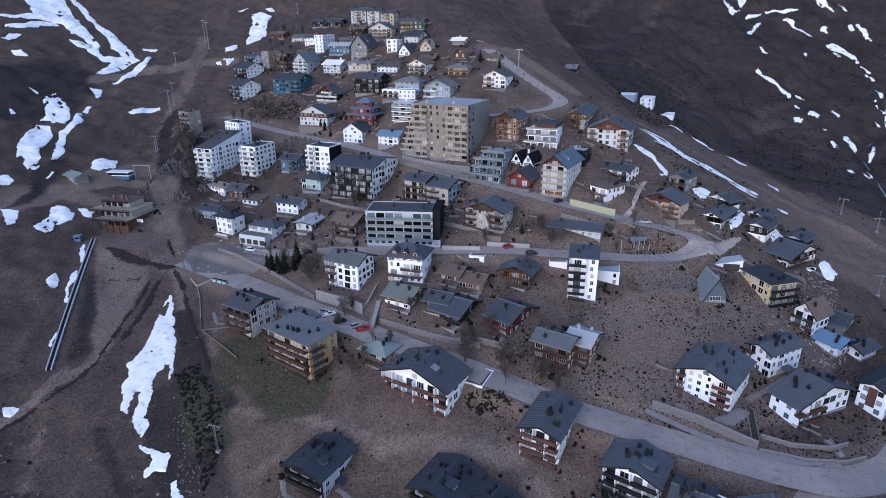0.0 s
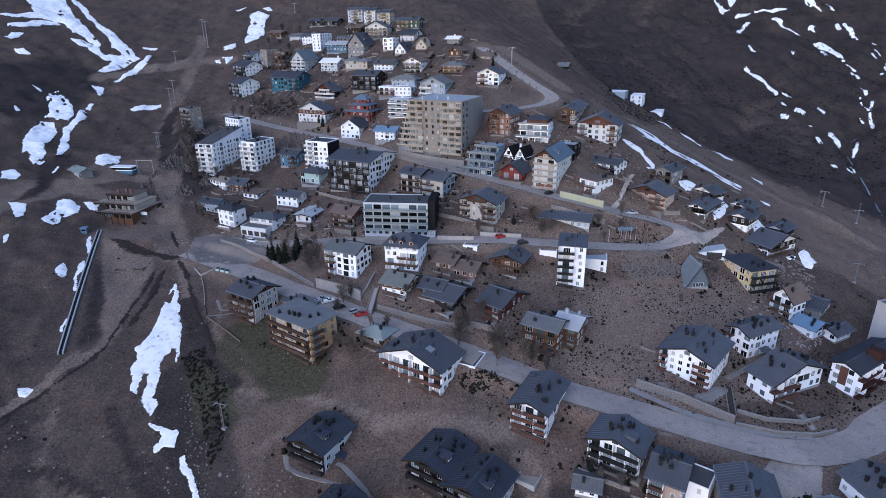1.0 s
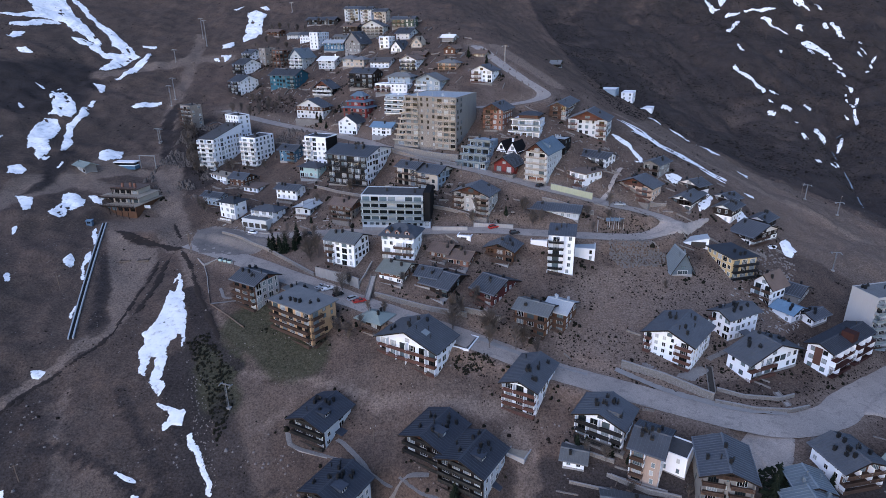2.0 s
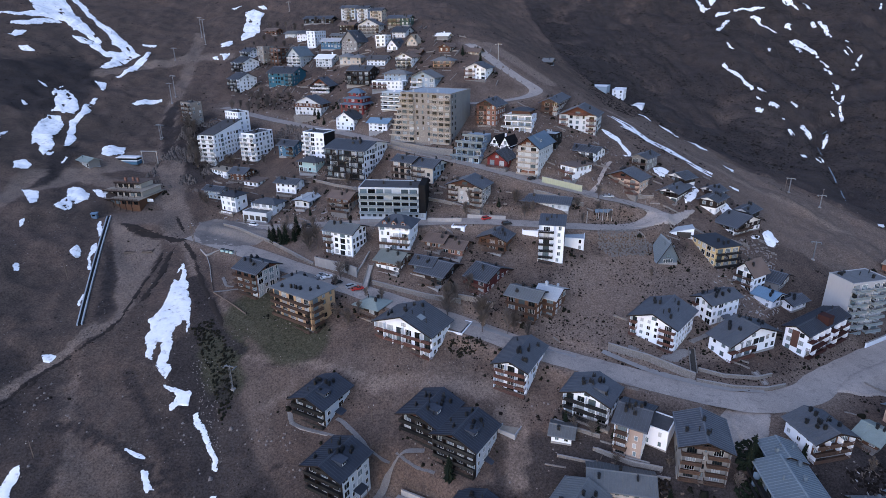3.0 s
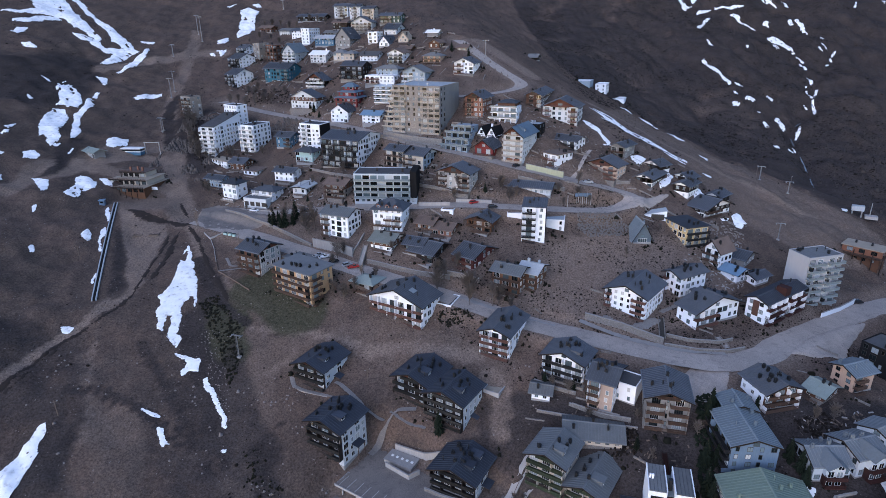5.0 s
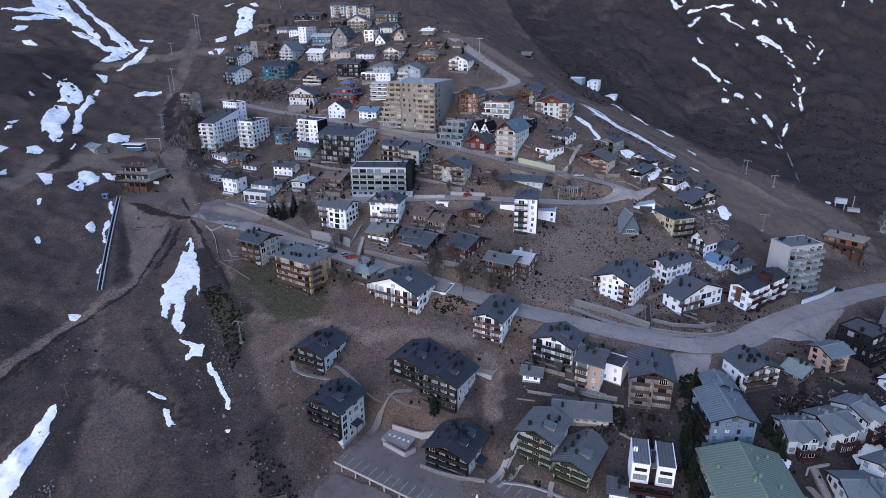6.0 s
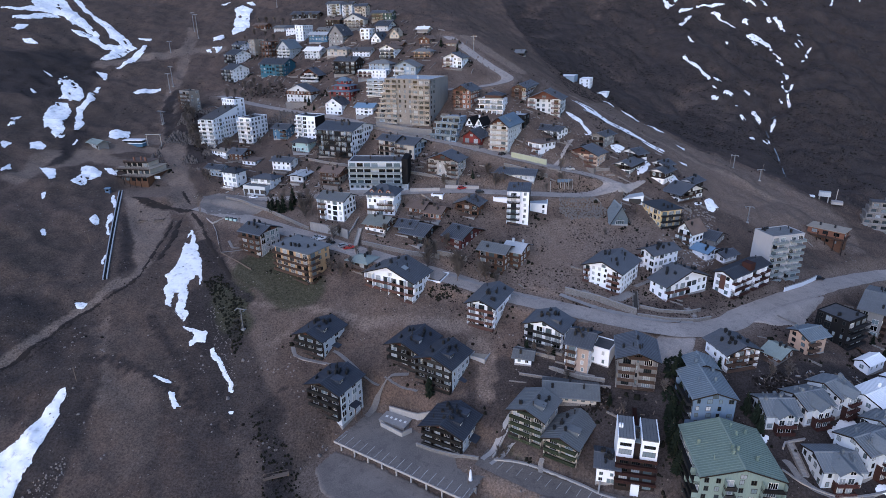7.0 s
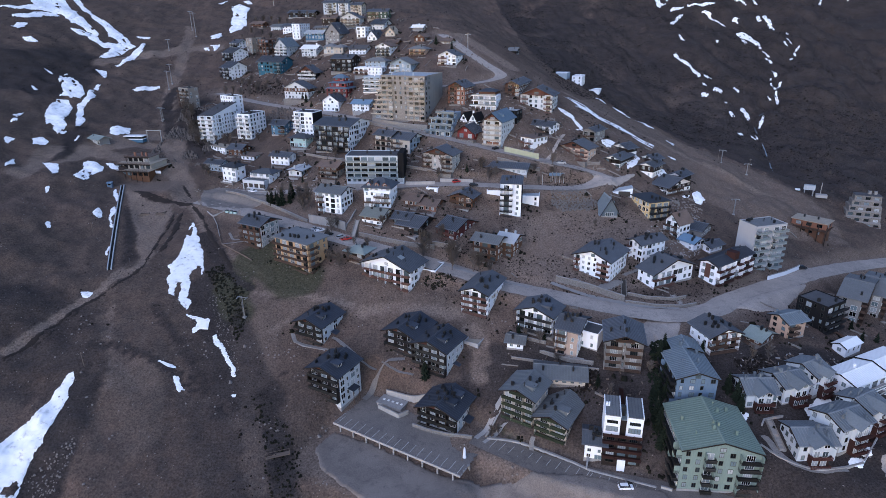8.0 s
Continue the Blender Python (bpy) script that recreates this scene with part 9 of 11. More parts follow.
snow([(148.2, 223.8), (154.3, 225.6), (151.6, 221.8), (148.1, 221.2)], True)
snow([(-346.7, 497.4), (-340.2, 504.9), (-331.3, 520.5), (-356.4, 552.8), (-338.8, 579.1), (-315.1, 547.4), (-291.0, 517.0), (-277.6, 504.4), (-265.1, 489.3), (-261.9, 479.5), (-276.1, 493.1), (-291.3, 499.0), (-304.3, 511.7), (-320.2, 509.4), (-331.3, 498.6)], True)
snow([(-337.2, 580.9), (-324.2, 578.1), (-307.0, 557.5), (-281.1, 525.4), (-267.3, 518.5), (-249.1, 496.8), (-235.1, 481.1), (-228.4, 476.0), (-233.2, 473.0), (-243.7, 476.7), (-256.2, 490.3), (-270.7, 510.2), (-283.2, 520.8), (-305.4, 548.3)], True)
snow([(-288.0, 486.6), (-279.9, 489.1), (-267.7, 485.8), (-256.7, 473.1), (-251.6, 473.4), (-246.8, 475.1), (-237.5, 480.1), (-229.4, 473.6), (-234.3, 465.1), (-235.6, 446.4), (-243.5, 436.2), (-246.4, 463.6), (-251.0, 462.0), (-257.4, 467.5), (-262.4, 469.2), (-278.0, 479.5)], True)
snow([(-330.6, 481.5), (-324.0, 491.4), (-319.1, 506.8), (-310.2, 512.0), (-299.4, 509.1), (-304.9, 507.8), (-312.8, 497.5), (-316.0, 479.6), (-325.5, 477.0)], True)
snow([(-227.9, 425.0), (-225.4, 435.8), (-227.5, 463.0), (-226.2, 488.3), (-219.8, 464.1), (-220.7, 437.5), (-224.6, 428.0)], True)
snow([(-237.6, 499.5), (-226.0, 500.3), (-226.1, 497.3), (-234.5, 493.4)], True)
snow([(-317.6, 456.2), (-318.0, 467.0), (-311.9, 471.1), (-310.9, 466.1), (-309.9, 453.1)], True)
snow([(-299.8, 437.6), (-294.1, 438.4), (-286.5, 433.9), (-287.4, 431.7), (-294.0, 431.4)], True)
snow([(-250.3, 383.5), (-251.2, 398.7), (-231.3, 376.7), (-223.8, 364.2), (-222.6, 354.2), (-228.2, 353.6), (-235.2, 354.5), (-235.5, 360.7), (-240.4, 366.7)], True)
snow([(-235.1, 349.1), (-228.5, 350.5), (-221.9, 340.8), (-217.3, 320.5), (-212.4, 312.5), (-211.8, 298.9), (-221.9, 307.1), (-229.5, 319.1), (-234.9, 339.7)], True)
snow([(-224.6, 385.4), (-222.3, 384.9), (-220.3, 371.0), (-216.6, 351.9), (-217.7, 346.0), (-208.4, 324.3), (-206.0, 311.4), (-208.2, 312.3), (-217.8, 337.4), (-221.2, 346.2), (-219.9, 352.7), (-223.0, 367.5)], True)
snow([(-265.2, 393.7), (-259.9, 393.1), (-250.0, 383.6), (-256.3, 388.6)], True)
snow([(-213.3, 302.3), (-209.9, 306.4), (-208.4, 299.8), (-211.3, 300.5)], True)
snow([(-202.6, 390.1), (-198.1, 400.0), (-188.5, 405.6), (-186.9, 402.6), (-193.8, 396.3), (-198.9, 388.3)], True)
snow([(-188.9, 311.9), (-189.8, 320.0), (-186.3, 325.0), (-180.9, 328.2), (-179.0, 319.3), (-182.9, 312.3)], True)
snow([(-254.1, 410.9), (-253.8, 416.6), (-252.2, 421.8), (-252.1, 412.4)], True)
snow([(-181.4, 612.8), (-175.5, 627.8), (-162.2, 611.5), (-161.2, 590.0), (-154.2, 561.2), (-157.0, 535.8), (-164.3, 529.4), (-168.9, 553.7), (-173.7, 587.9)], True)
snow([(-173.4, 635.1), (-167.9, 638.9), (-161.8, 631.8), (-167.2, 628.2)], True)
snow([(-178.3, 522.4), (-170.6, 529.8), (-169.7, 517.2), (-175.4, 511.6)], True)
snow([(-172.7, 497.1), (-165.1, 499.7), (-164.9, 493.9), (-165.6, 484.4), (-170.4, 492.2)], True)
snow([(-177.1, 489.2), (-173.9, 490.1), (-169.9, 484.2), (-174.4, 483.8)], True)
snow([(-218.2, 285.0), (-215.0, 288.2), (-209.9, 286.0), (-210.4, 280.8), (-215.0, 276.1)], True)
snow([(-241.0, 308.3), (-239.6, 317.5), (-238.1, 312.0), (-237.7, 304.6)], True)
snow([(-237.8, 298.4), (-237.5, 302.0), (-235.3, 305.4), (-234.9, 301.1), (-236.7, 297.6)], True)
snow([(-283.6, 383.2), (-279.8, 382.3), (-280.0, 381.0)], True)
snow([(-279.3, 384.3), (-274.8, 386.4), (-276.5, 383.8)], True)
snow([(-276.7, 388.8), (-269.4, 383.0), (-266.4, 381.7), (-268.0, 381.0)], True)
snow([(-267.0, 367.0), (-259.7, 362.7), (-261.4, 362.8)], True)
snow([(-257.5, 361.4), (-249.9, 354.7), (-249.3, 350.5)], True)
snow([(-195.2, 619.6), (-185.2, 640.1), (-187.6, 633.9), (-193.0, 617.2)], True)
snow([(-202.0, 296.9), (-202.4, 304.3), (-201.2, 302.8), (-200.3, 293.4)], True)
snow([(-202.7, 428.2), (-200.8, 429.9), (-200.6, 424.2)], True)
snow([(-205.0, 442.5), (-197.9, 440.6), (-201.6, 440.4)], True)
snow([(-229.9, 277.5), (-227.7, 278.8), (-224.4, 277.9), (-226.5, 270.6)], True)
snow([(-238.0, 416.2), (-230.6, 418.0), (-223.7, 397.3)], True)
snow([(-108.2, 214.0), (-104.6, 208.1), (-100.5, 197.2), (-95.4, 184.8), (-91.4, 172.5), (-90.7, 167.7), (-94.3, 174.2), (-95.8, 170.8), (-96.1, 167.7), (-94.1, 163.3), (-94.3, 157.4), (-91.4, 150.9), (-90.7, 147.0), (-93.5, 148.6), (-96.2, 153.0), (-99.2, 153.8), (-102.4, 155.7), (-103.3, 160.8), (-105.6, 165.5), (-104.2, 168.8), (-106.7, 173.5), (-106.1, 179.0), (-106.2, 188.9), (-107.6, 201.5)])
snow([(-135.6, 152.0), (-134.2, 153.8), (-131.0, 153.2), (-131.1, 150.5), (-133.8, 149.5)])
snow([(-157.1, 215.1), (-156.7, 221.1), (-153.5, 217.3), (-151.9, 211.8), (-154.7, 212.4)])
snow([(-151.7, 222.9), (-151.4, 226.4), (-148.7, 221.5), (-148.1, 215.1), (-143.2, 204.8), (-144.4, 204.2), (-149.0, 214.1)])
snow([(-138.2, 182.7), (-138.3, 187.7), (-136.6, 185.1), (-136.2, 179.9)])
snow([(-159.0, 244.1), (-159.5, 248.7), (-153.2, 236.4), (-152.8, 232.0)])
snow([(-171.0, 198.8), (-170.9, 201.6), (-167.6, 197.2), (-168.7, 194.8)])
snow([(-186.9, 232.1), (-185.8, 233.7), (-184.0, 230.0), (-185.0, 228.5)])
snow([(-180.5, 248.4), (-180.9, 258.4), (-186.0, 271.1), (-181.3, 273.8), (-172.5, 267.3), (-170.9, 262.0), (-175.1, 256.0), (-174.8, 247.4)])
snow([(-174.6, 272.2), (-172.5, 273.5), (-167.5, 274.0), (-164.9, 266.4), (-168.4, 266.3)])
snow([(-202.7, 261.9), (-194.1, 261.1), (-189.2, 251.2), (-188.6, 243.3)])
snow([(-214.6, 248.5), (-215.6, 259.7), (-212.6, 253.3), (-211.6, 243.2)])
snow([(-140.6, 193.7), (-138.8, 192.5), (-139.1, 189.4)])
snow([(-96.8, 152.1), (-91.9, 152.8), (-90.7, 150.3), (-91.5, 146.8), (-94.4, 149.0)])
snow([(-92.7, 144.9), (-86.3, 143.4), (-83.8, 142.4), (-81.1, 141.7), (-80.9, 136.6), (-83.5, 136.4), (-85.5, 134.4), (-86.7, 136.7), (-85.8, 139.8), (-88.6, 141.9)])
snow([(-78.3, 133.6), (-76.7, 135.2), (-76.0, 132.2), (-73.5, 130.4), (-70.6, 125.4), (-66.3, 119.6), (-65.7, 115.9), (-67.0, 116.2), (-68.4, 119.5), (-71.4, 123.3), (-73.6, 127.2), (-77.2, 131.0)])
snow([(-96.6, 120.3), (-93.8, 120.2), (-89.5, 119.3), (-84.7, 116.6), (-86.7, 116.9), (-91.5, 118.1)])
snow([(-87.6, 113.7), (-85.7, 114.4), (-84.0, 111.7), (-81.6, 108.8), (-82.5, 107.9), (-83.4, 106.7), (-85.0, 109.2), (-86.5, 111.7)])
snow([(-65.6, 107.9), (-63.7, 108.2), (-63.7, 106.9), (-64.9, 107.0)])
snow([(-131.2, 84.1), (-127.2, 90.0), (-123.7, 100.8), (-122.1, 111.3), (-120.4, 111.6), (-118.0, 101.5), (-118.5, 94.2), (-119.0, 84.8), (-120.2, 77.3), (-119.6, 67.9), (-124.1, 56.6), (-136.1, 68.0)])
snow([(103.9, 77.8), (110.5, 76.0), (107.6, 73.9), (103.9, 75.8)])
snow([(128.3, 77.3), (139.6, 79.9), (138.8, 77.1), (128.7, 74.7)])
snow([(128.7, 77.6), (136.2, 81.3), (140.4, 79.5), (133.2, 76.1)])
snow([(133.1, 60.4), (141.6, 63.0), (140.3, 59.8)])
snow([(131.9, 59.2), (139.0, 60.5), (135.3, 56.2), (131.1, 56.6)])

# ---- plants and stones ----
def in_houses(x, y, margin=1.0):
    hit = np.zeros(np.shape(x), bool)
    for o in HOUSE_BOXES:
        cx, cy, yaw, W, D = o
        c, s = math.cos(radians(yaw)), math.sin(radians(yaw))
        u, v = (x - cx) * c + (y - cy) * s, -(x - cx) * s + (y - cy) * c
        hit |= (u > -W - margin) & (u < margin) & (v > -margin) & (v < D + margin)
    return hit


def on_road(x, y, margin=0.5):
    hit = np.zeros(np.shape(x), bool)
    for wide, line, _ in LINES.values():
        d, _i = nearest(x, y, line)
        hit |= d < wide / 2 + margin
    for cx, cy, hl, hw, yaw, dz in YARDS:
        c, s = math.cos(radians(yaw)), math.sin(radians(yaw))
        u, v = (x - cx) * c + (y - cy) * s, -(x - cx) * s + (y - cy) * c
        hit |= (np.abs(u) < hl + margin) & (np.abs(v) < hw + margin)
    return hit


def scatter(name, count, area, size, mat, label, category, seed, clump=14.0, cut=0.1, flat=0.7, spiky=False, near=0.0):
    """Many small tufts or stones over an area, one object."""
    rng = np.random.RandomState(seed)
    x, y = rng.uniform(area[0], area[2], count), rng.uniform(area[1], area[3], count)
    keep = (lattice(x, y, clump, seed) > cut) & ~in_houses(x, y) & ~on_road(x, y)
    if near:
        keep &= in_houses(x, y, near)
    for pts in PAVEMENTS:
        keep &= signed(x, y, pts) < 0.3
    keep &= (signed(x, y, PISTE) < 0) | (rng.uniform(0, 1, count) < 0.12)
    x, y = x[keep], y[keep]
    z = top(x, y)
    n = len(x)
    r = size * rng.uniform(0.45, 1.0, n) ** 1.5 * np.where(rng.uniform(0, 1, n) < 0.08, 1.8, 1)
    # a lumpy seven-point clod: ring of five, low top, buried foot
    ring = np.array([(math.cos(k * 1.2566), math.sin(k * 1.2566)) for k in range(5)])
    rot = rng.uniform(0, 6.28, n)
    V = np.zeros((n, 11, 3))
    for k in range(5):
        a = rot + k * 1.2566
        q = r * rng.uniform(0.7, 1.25, n)
        V[:, k] = np.stack([x + np.cos(a) * q, y + np.sin(a) * q, z - 0.15 * r], 1)
        q2 = q * rng.uniform(0.45, 0.8, n)
        V[:, 5 + k] = np.stack([x + np.cos(a + 0.4) * q2, y + np.sin(a + 0.4) * q2, z + r * flat * rng.uniform(0.4, 0.95 if not spiky else 1.4, n)], 1)
    V[:, 10] = np.stack([x, y, z + r * flat * rng.uniform(0.8, 1.1, n)], 1)
    base = []
    for k in range(5):
        a, b = k, (k + 1) % 5
        base += [(a, b, 5 + b), (a, 5 + b, 5 + a), (5 + a, 5 + b, 10)]
    F = (np.array(base)[None] + 11 * np.arange(n)[:, None, None]).reshape(-1, 3)
    me = bpy.data.meshes.new(name)
    me.vertices.add(n * 11)
    me.vertices.foreach_set("co", V.ravel())
    me.loops.add(F.size)
    me.loops.foreach_set("vertex_index", F.ravel().astype(np.int32))
    me.polygons.add(len(F))
    me.polygons.foreach_set("loop_start", (np.arange(len(F)) * 3).astype(np.int32))
    me.update()
    me.materials.append(mat)
    tagged(new(name, me), label, category, kind="stuff")


scatter("house_scrub", 46000, (-150, 60, 240, 480), 0.85, DARKSCRUB, "dark untidy scrub growing round the houses", "scrub", 21, 6.0, 0.42, 0.9, True, 5.0)
scatter("low_shrubs", 2600, (-60, 60, 240, 140), 0.45, SHRUB, "scattered dark tufts on the lower slope", "shrubs", 23, 14.0, 0.75)
scatter("shrubs", 9500, (15, 125, 175, 235), 0.42, SHRUB, "dark dry shrubs and tufts dotted over the village slope", "shrubs", 11, 16.0, 0.0)
scatter("grass_tufts", 9000, (-330, 130, 330, 560), 0.42, SHRUB, "dry brown grass tufts on the open mountainside", "grass", 12, 26.0, 0.25, 0.6)
scatter("boulders", 1500, (-130, 45, 45, 145), 0.55, ROCK, "grey boulders lying on the open slope", "rocks", 29, 10.0, 0.45)
scatter("stones", 10000, (-190, 50, 240, 300), 0.26, ROCK, "loose pale grey stones on the slope", "stones", 13, 12.0, 0.05)
scatter("scree", 14000, (150, 300, 450, 640), 0.8, SCREE, "grey scree boulders on the far valley side", "stones", 14, 30.0, 0.1)
scatter("slope_shrubs", 5000, (-75, 125, 60, 190), 0.42, SHRUB, "dark dry shrubs on the bank below the road", "shrubs", 24, 9.0, 0.85)
scatter("crags", 7000, (255, 255, 520, 700), 0.9, SCREE, "dark jagged rocks on the far side of the ravine", "rocks", 64, 22.0, 0.15, 1.1, True)
scatter("valley_scrub", 26000, (110, 280, 470, 660), 0.75, SHRUB, "dark low scrub and stones on the valley side", "scrub", 25, 35.0, -0.15, 0.55)
scatter("thicket", 5200, (-158, 285, -122, 372), 0.75, TWIG, "dense brown thicket of bare bushes on the bank", "thicket", 61, 9.0, 0.15, 1.3, True)
scatter("bank_thicket", 3200, (-112, 322, -62, 352), 0.7, TWIG, "brown bare bushes above the street", "thicket", 62, 8.0, 0.25, 1.3, True)
scatter("hill_scrub", 6000, (-420, 300, 140, 660), 0.6, SHRUB, "dark low scrub high on the mountain", "scrub", 16, 40.0, 0.2)


def local_stones(pts, count, size, name, label, seed, mat=ROCK, category="rocks"):
    rng = random.Random(seed)
    s = Shape()
    p = np.array(pts)
    k = 0
    while k < count:
        x, y = rng.uniform(p[:, 0].min(), p[:, 0].max()), rng.uniform(p[:, 1].min(), p[:, 1].max())
        if float(signed(np.array([x]), np.array([y]), pts)[0]) < 0:
            k += 0.2
            continue
        r = size * rng.uniform(0.3, 1.0)
        z = top_at(x, y)
        a0 = rng.uniform(0, 6)
        low = [(x + math.cos(a0 + q * 1.57) * r * rng.uniform(0.7, 1.2), y + math.sin(a0 + q * 1.57) * r * rng.uniform(0.7, 1.2), z - 0.2) for q in range(4)]
        high = [(x + (v[0] - x) * rng.uniform(0.4, 0.8), y + (v[1] - y) * rng.uniform(0.4, 0.8), z + r * rng.uniform(0.3, 0.8)) for v in low]
        s.hexa(low, high)
        k += 1
    tagged(new(name, s.done(name, mat)), label, category, kind="stuff")


local_stones([(73.9, 213.3), (90.0, 214.7), (98.1, 208.9), (94.0, 203.3), (77.1, 200.6), (73.0, 205.4)], 950, 0.62, "rock_pile", "grey broken rock outcrop below the road bend", 3, CRAG)
local_stones([(130.7, 214.5), (147.7, 222.1), (156.9, 214.6), (145.6, 194.1), (133.4, 195.7)], 300, 0.7, "builders_rubble", "pale broken rubble and boards on the slope", 15)
local_stones([(88.3, 108.0), (95.5, 110.0), (93.3, 99.1), (79.5, 69.0), (77.0, 69.6), (80.8, 87.5)], 420, 1.3, "dark_hedge", "dense dark evergreen scrub beside the blue house", 16, NEEDLE, "scrub")
local_stones([(55.8, 102.5), (67.8, 101.8), (66.4, 93.0), (55.7, 93.7)], 200, 0.8, "bramble_patch", "bare brown brambles behind the twin house", 17, SHRUB, "scrub")
local_stones([(-84.8, 155.6), (-81.0, 158.4), (-70.6, 136.8), (-64.2, 116.8), (-67.2, 116.6), (-77.2, 136.4)], 240, 0.38, "gully_stones", "grey stones along the dry gully", 4)
local_stones([(-56.7, 107.3), (-53.3, 108.6), (-40.4, 88.8), (-37.9, 71.2), (-42.8, 69.2), (-49.4, 86.5)], 420, 0.42, "stream_stones", "grey boulders lining the stream bed", 5, SCREE)
local_stones([(-119.4, 73.1), (-110.8, 88.2), (-107.6, 84.5), (-109.9, 70.1), (-113.3, 66.8)], 160, 0.5, "bank_stones", "stones on the bank beside the snow", 6)

local_stones([(-90.2, 170.1), (-84.4, 176.5), (-70.9, 158.5), (-66.4, 143.7), (-68.0, 130.4), (-76.5, 148.2)], 520, 0.8, "gully_scrub", "dark greenish scrub filling the gully", 7, DARKSCRUB, "scrub")
local_stones([(-58.3, 108.4), (-53.5, 109.7), (-38.5, 88.9), (-34.2, 69.5), (-44.5, 69.1), (-51.2, 86.4)], 260, 0.7, "stream_scrub", "dark scrub along the stream bed", 8, DARKSCRUB, "scrub")
local_stones([(74.7, 225.6), (94.4, 229.1), (98.6, 224.0), (88.9, 218.6), (73.3, 220.0)], 160, 0.6, "island_scrub", "dark scrub inside the road bend", 9, DARKSCRUB, "scrub")
local_stones([(5.9, 159.1), (18.3, 158.3), (20.6, 154.3), (10.8, 152.2), (6.6, 155.2)], 160, 0.7, "brush_heap", "heap of dark cut brush below the road", 10, DARKSCRUB, "scrub")
local_stones([(113.0, 97.3), (127.9, 101.6), (129.2, 94.5), (117.8, 90.6)], 160, 0.7, "garden_scrub", "brown scrub between the houses", 12, SHRUB, "scrub")
local_stones([(-155.7, 362.3), (-148.2, 370.7), (-132.6, 328.3), (-125.4, 297.3), (-135.4, 309.1)], 300, 0.9, "thicket", "brown thicket beside the white tower", 13, SHRUB, "scrub")
local_stones([(-131.4, 413.8), (-93.4, 399.7), (-87.3, 377.4), (-121.3, 389.6)], 260, 0.9, "bank_thicket", "brown thicket on the bank above the road", 14, SHRUB, "scrub")


def debris(pts, count, size, name, label, seed, mat, category="debris"):
    """Loose boards, slabs and lumps thrown about on a plot."""
    rng = random.Random(seed)
    s = Shape()
    p = np.array(pts)
    k = 0
    while k < count:
        x, y = rng.uniform(p[:, 0].min(), p[:, 0].max()), rng.uniform(p[:, 1].min(), p[:, 1].max())
        k += 1
        if float(signed(np.array([x]), np.array([y]), pts)[0]) < 0 or bool(in_houses(np.array([x]), np.array([y]), 0.3)[0]) or bool(on_road(np.array([x]), np.array([y]), 0.5)[0]):
            continue
        a, l, w = rng.uniform(0, 6.28), size * rng.uniform(0.4, 1.6), size * rng.uniform(0.08, 0.35)
        ux, uy = math.cos(a) * l, math.sin(a) * l
        vx, vy = -math.sin(a) * w, math.cos(a) * w
        q = [(x - ux - vx, y - uy - vy), (x + ux - vx, y + uy - vy), (x + ux + vx, y + uy + vy), (x - ux + vx, y - uy + vy)]
        h = rng.uniform(0.12, 0.45)
        z = [top_at(*v) for v in q]
        s.hexa([(v[0], v[1], e - 0.2) for v, e in zip(q, z)], [(v[0], v[1], e + h) for v, e in zip(q, z)])
    tagged(new(name, s.done(name, mat)), label, category, kind="stuff")


debris([(115.0, 97.2), (134.6, 102.1), (155.2, 99.9), (150.9, 87.6), (128.4, 84.2), (113.3, 89.6)], 170, 0.54, "loose_boards", "weathered boards and pipes lying between the houses", 31, POLEWOOD)
debris([(115.0, 97.2), (134.6, 102.1), (155.2, 99.9), (150.9, 87.6), (128.4, 84.2), (113.3, 89.6)], 90, 0.48, "broken_slabs", "pale broken slabs lying between the houses", 32, PALECONC)
debris([(49.4, 111.4), (67.8, 101.8), (81.4, 94.0), (79.9, 83.7), (64.9, 91.3), (46.7, 98.1)], 120, 0.54, "garden_timber", "old fence rails and branches in the gardens", 33, POLEWOOD)
debris([(110.8, 189.6), (138.3, 207.0), (154.2, 206.5), (133.1, 164.3), (110.0, 169.1)], 160, 0.54, "scrap_boards", "pale boards and scrap on the slope", 34, PALECONC)
debris([(-44.9, 186.2), (-16.6, 182.9), (6.3, 169.4), (10.2, 159.7), (-24.7, 166.5)], 90, 0.48, "dropped_planks", "planks and stones below the road", 35, POLEWOOD)
debris([(-109.6, 282.9), (-56.6, 266.4), (-13.6, 239.3), (-12.9, 217.7), (-56.6, 229.3), (-102.4, 257.1)], 220, 0.54, "yard_clutter", "walls, boards and bins in the yards of the low houses", 36, CONCRETE)
debris([(-145.6, 467.8), (-7.0, 383.9), (15.1, 330.0), (-43.3, 319.3), (-121.4, 375.9)], 420, 0.72, "village_clutter", "low walls and clutter between the upper houses", 37, CONCRETE)
debris([(-63.9, 293.0), (29.2, 253.3), (50.5, 232.0), (26.2, 221.2), (-54.3, 238.1)], 240, 0.60, "street_clutter", "low walls and clutter beside the street", 38, RUBBLE)
debris([(33.5, 297.8), (95.4, 295.1), (109.3, 237.8), (72.7, 226.9), (29.6, 256.9)], 260, 0.66, "hillside_clutter", "low walls and boards between the hillside houses", 39, RUBBLE)


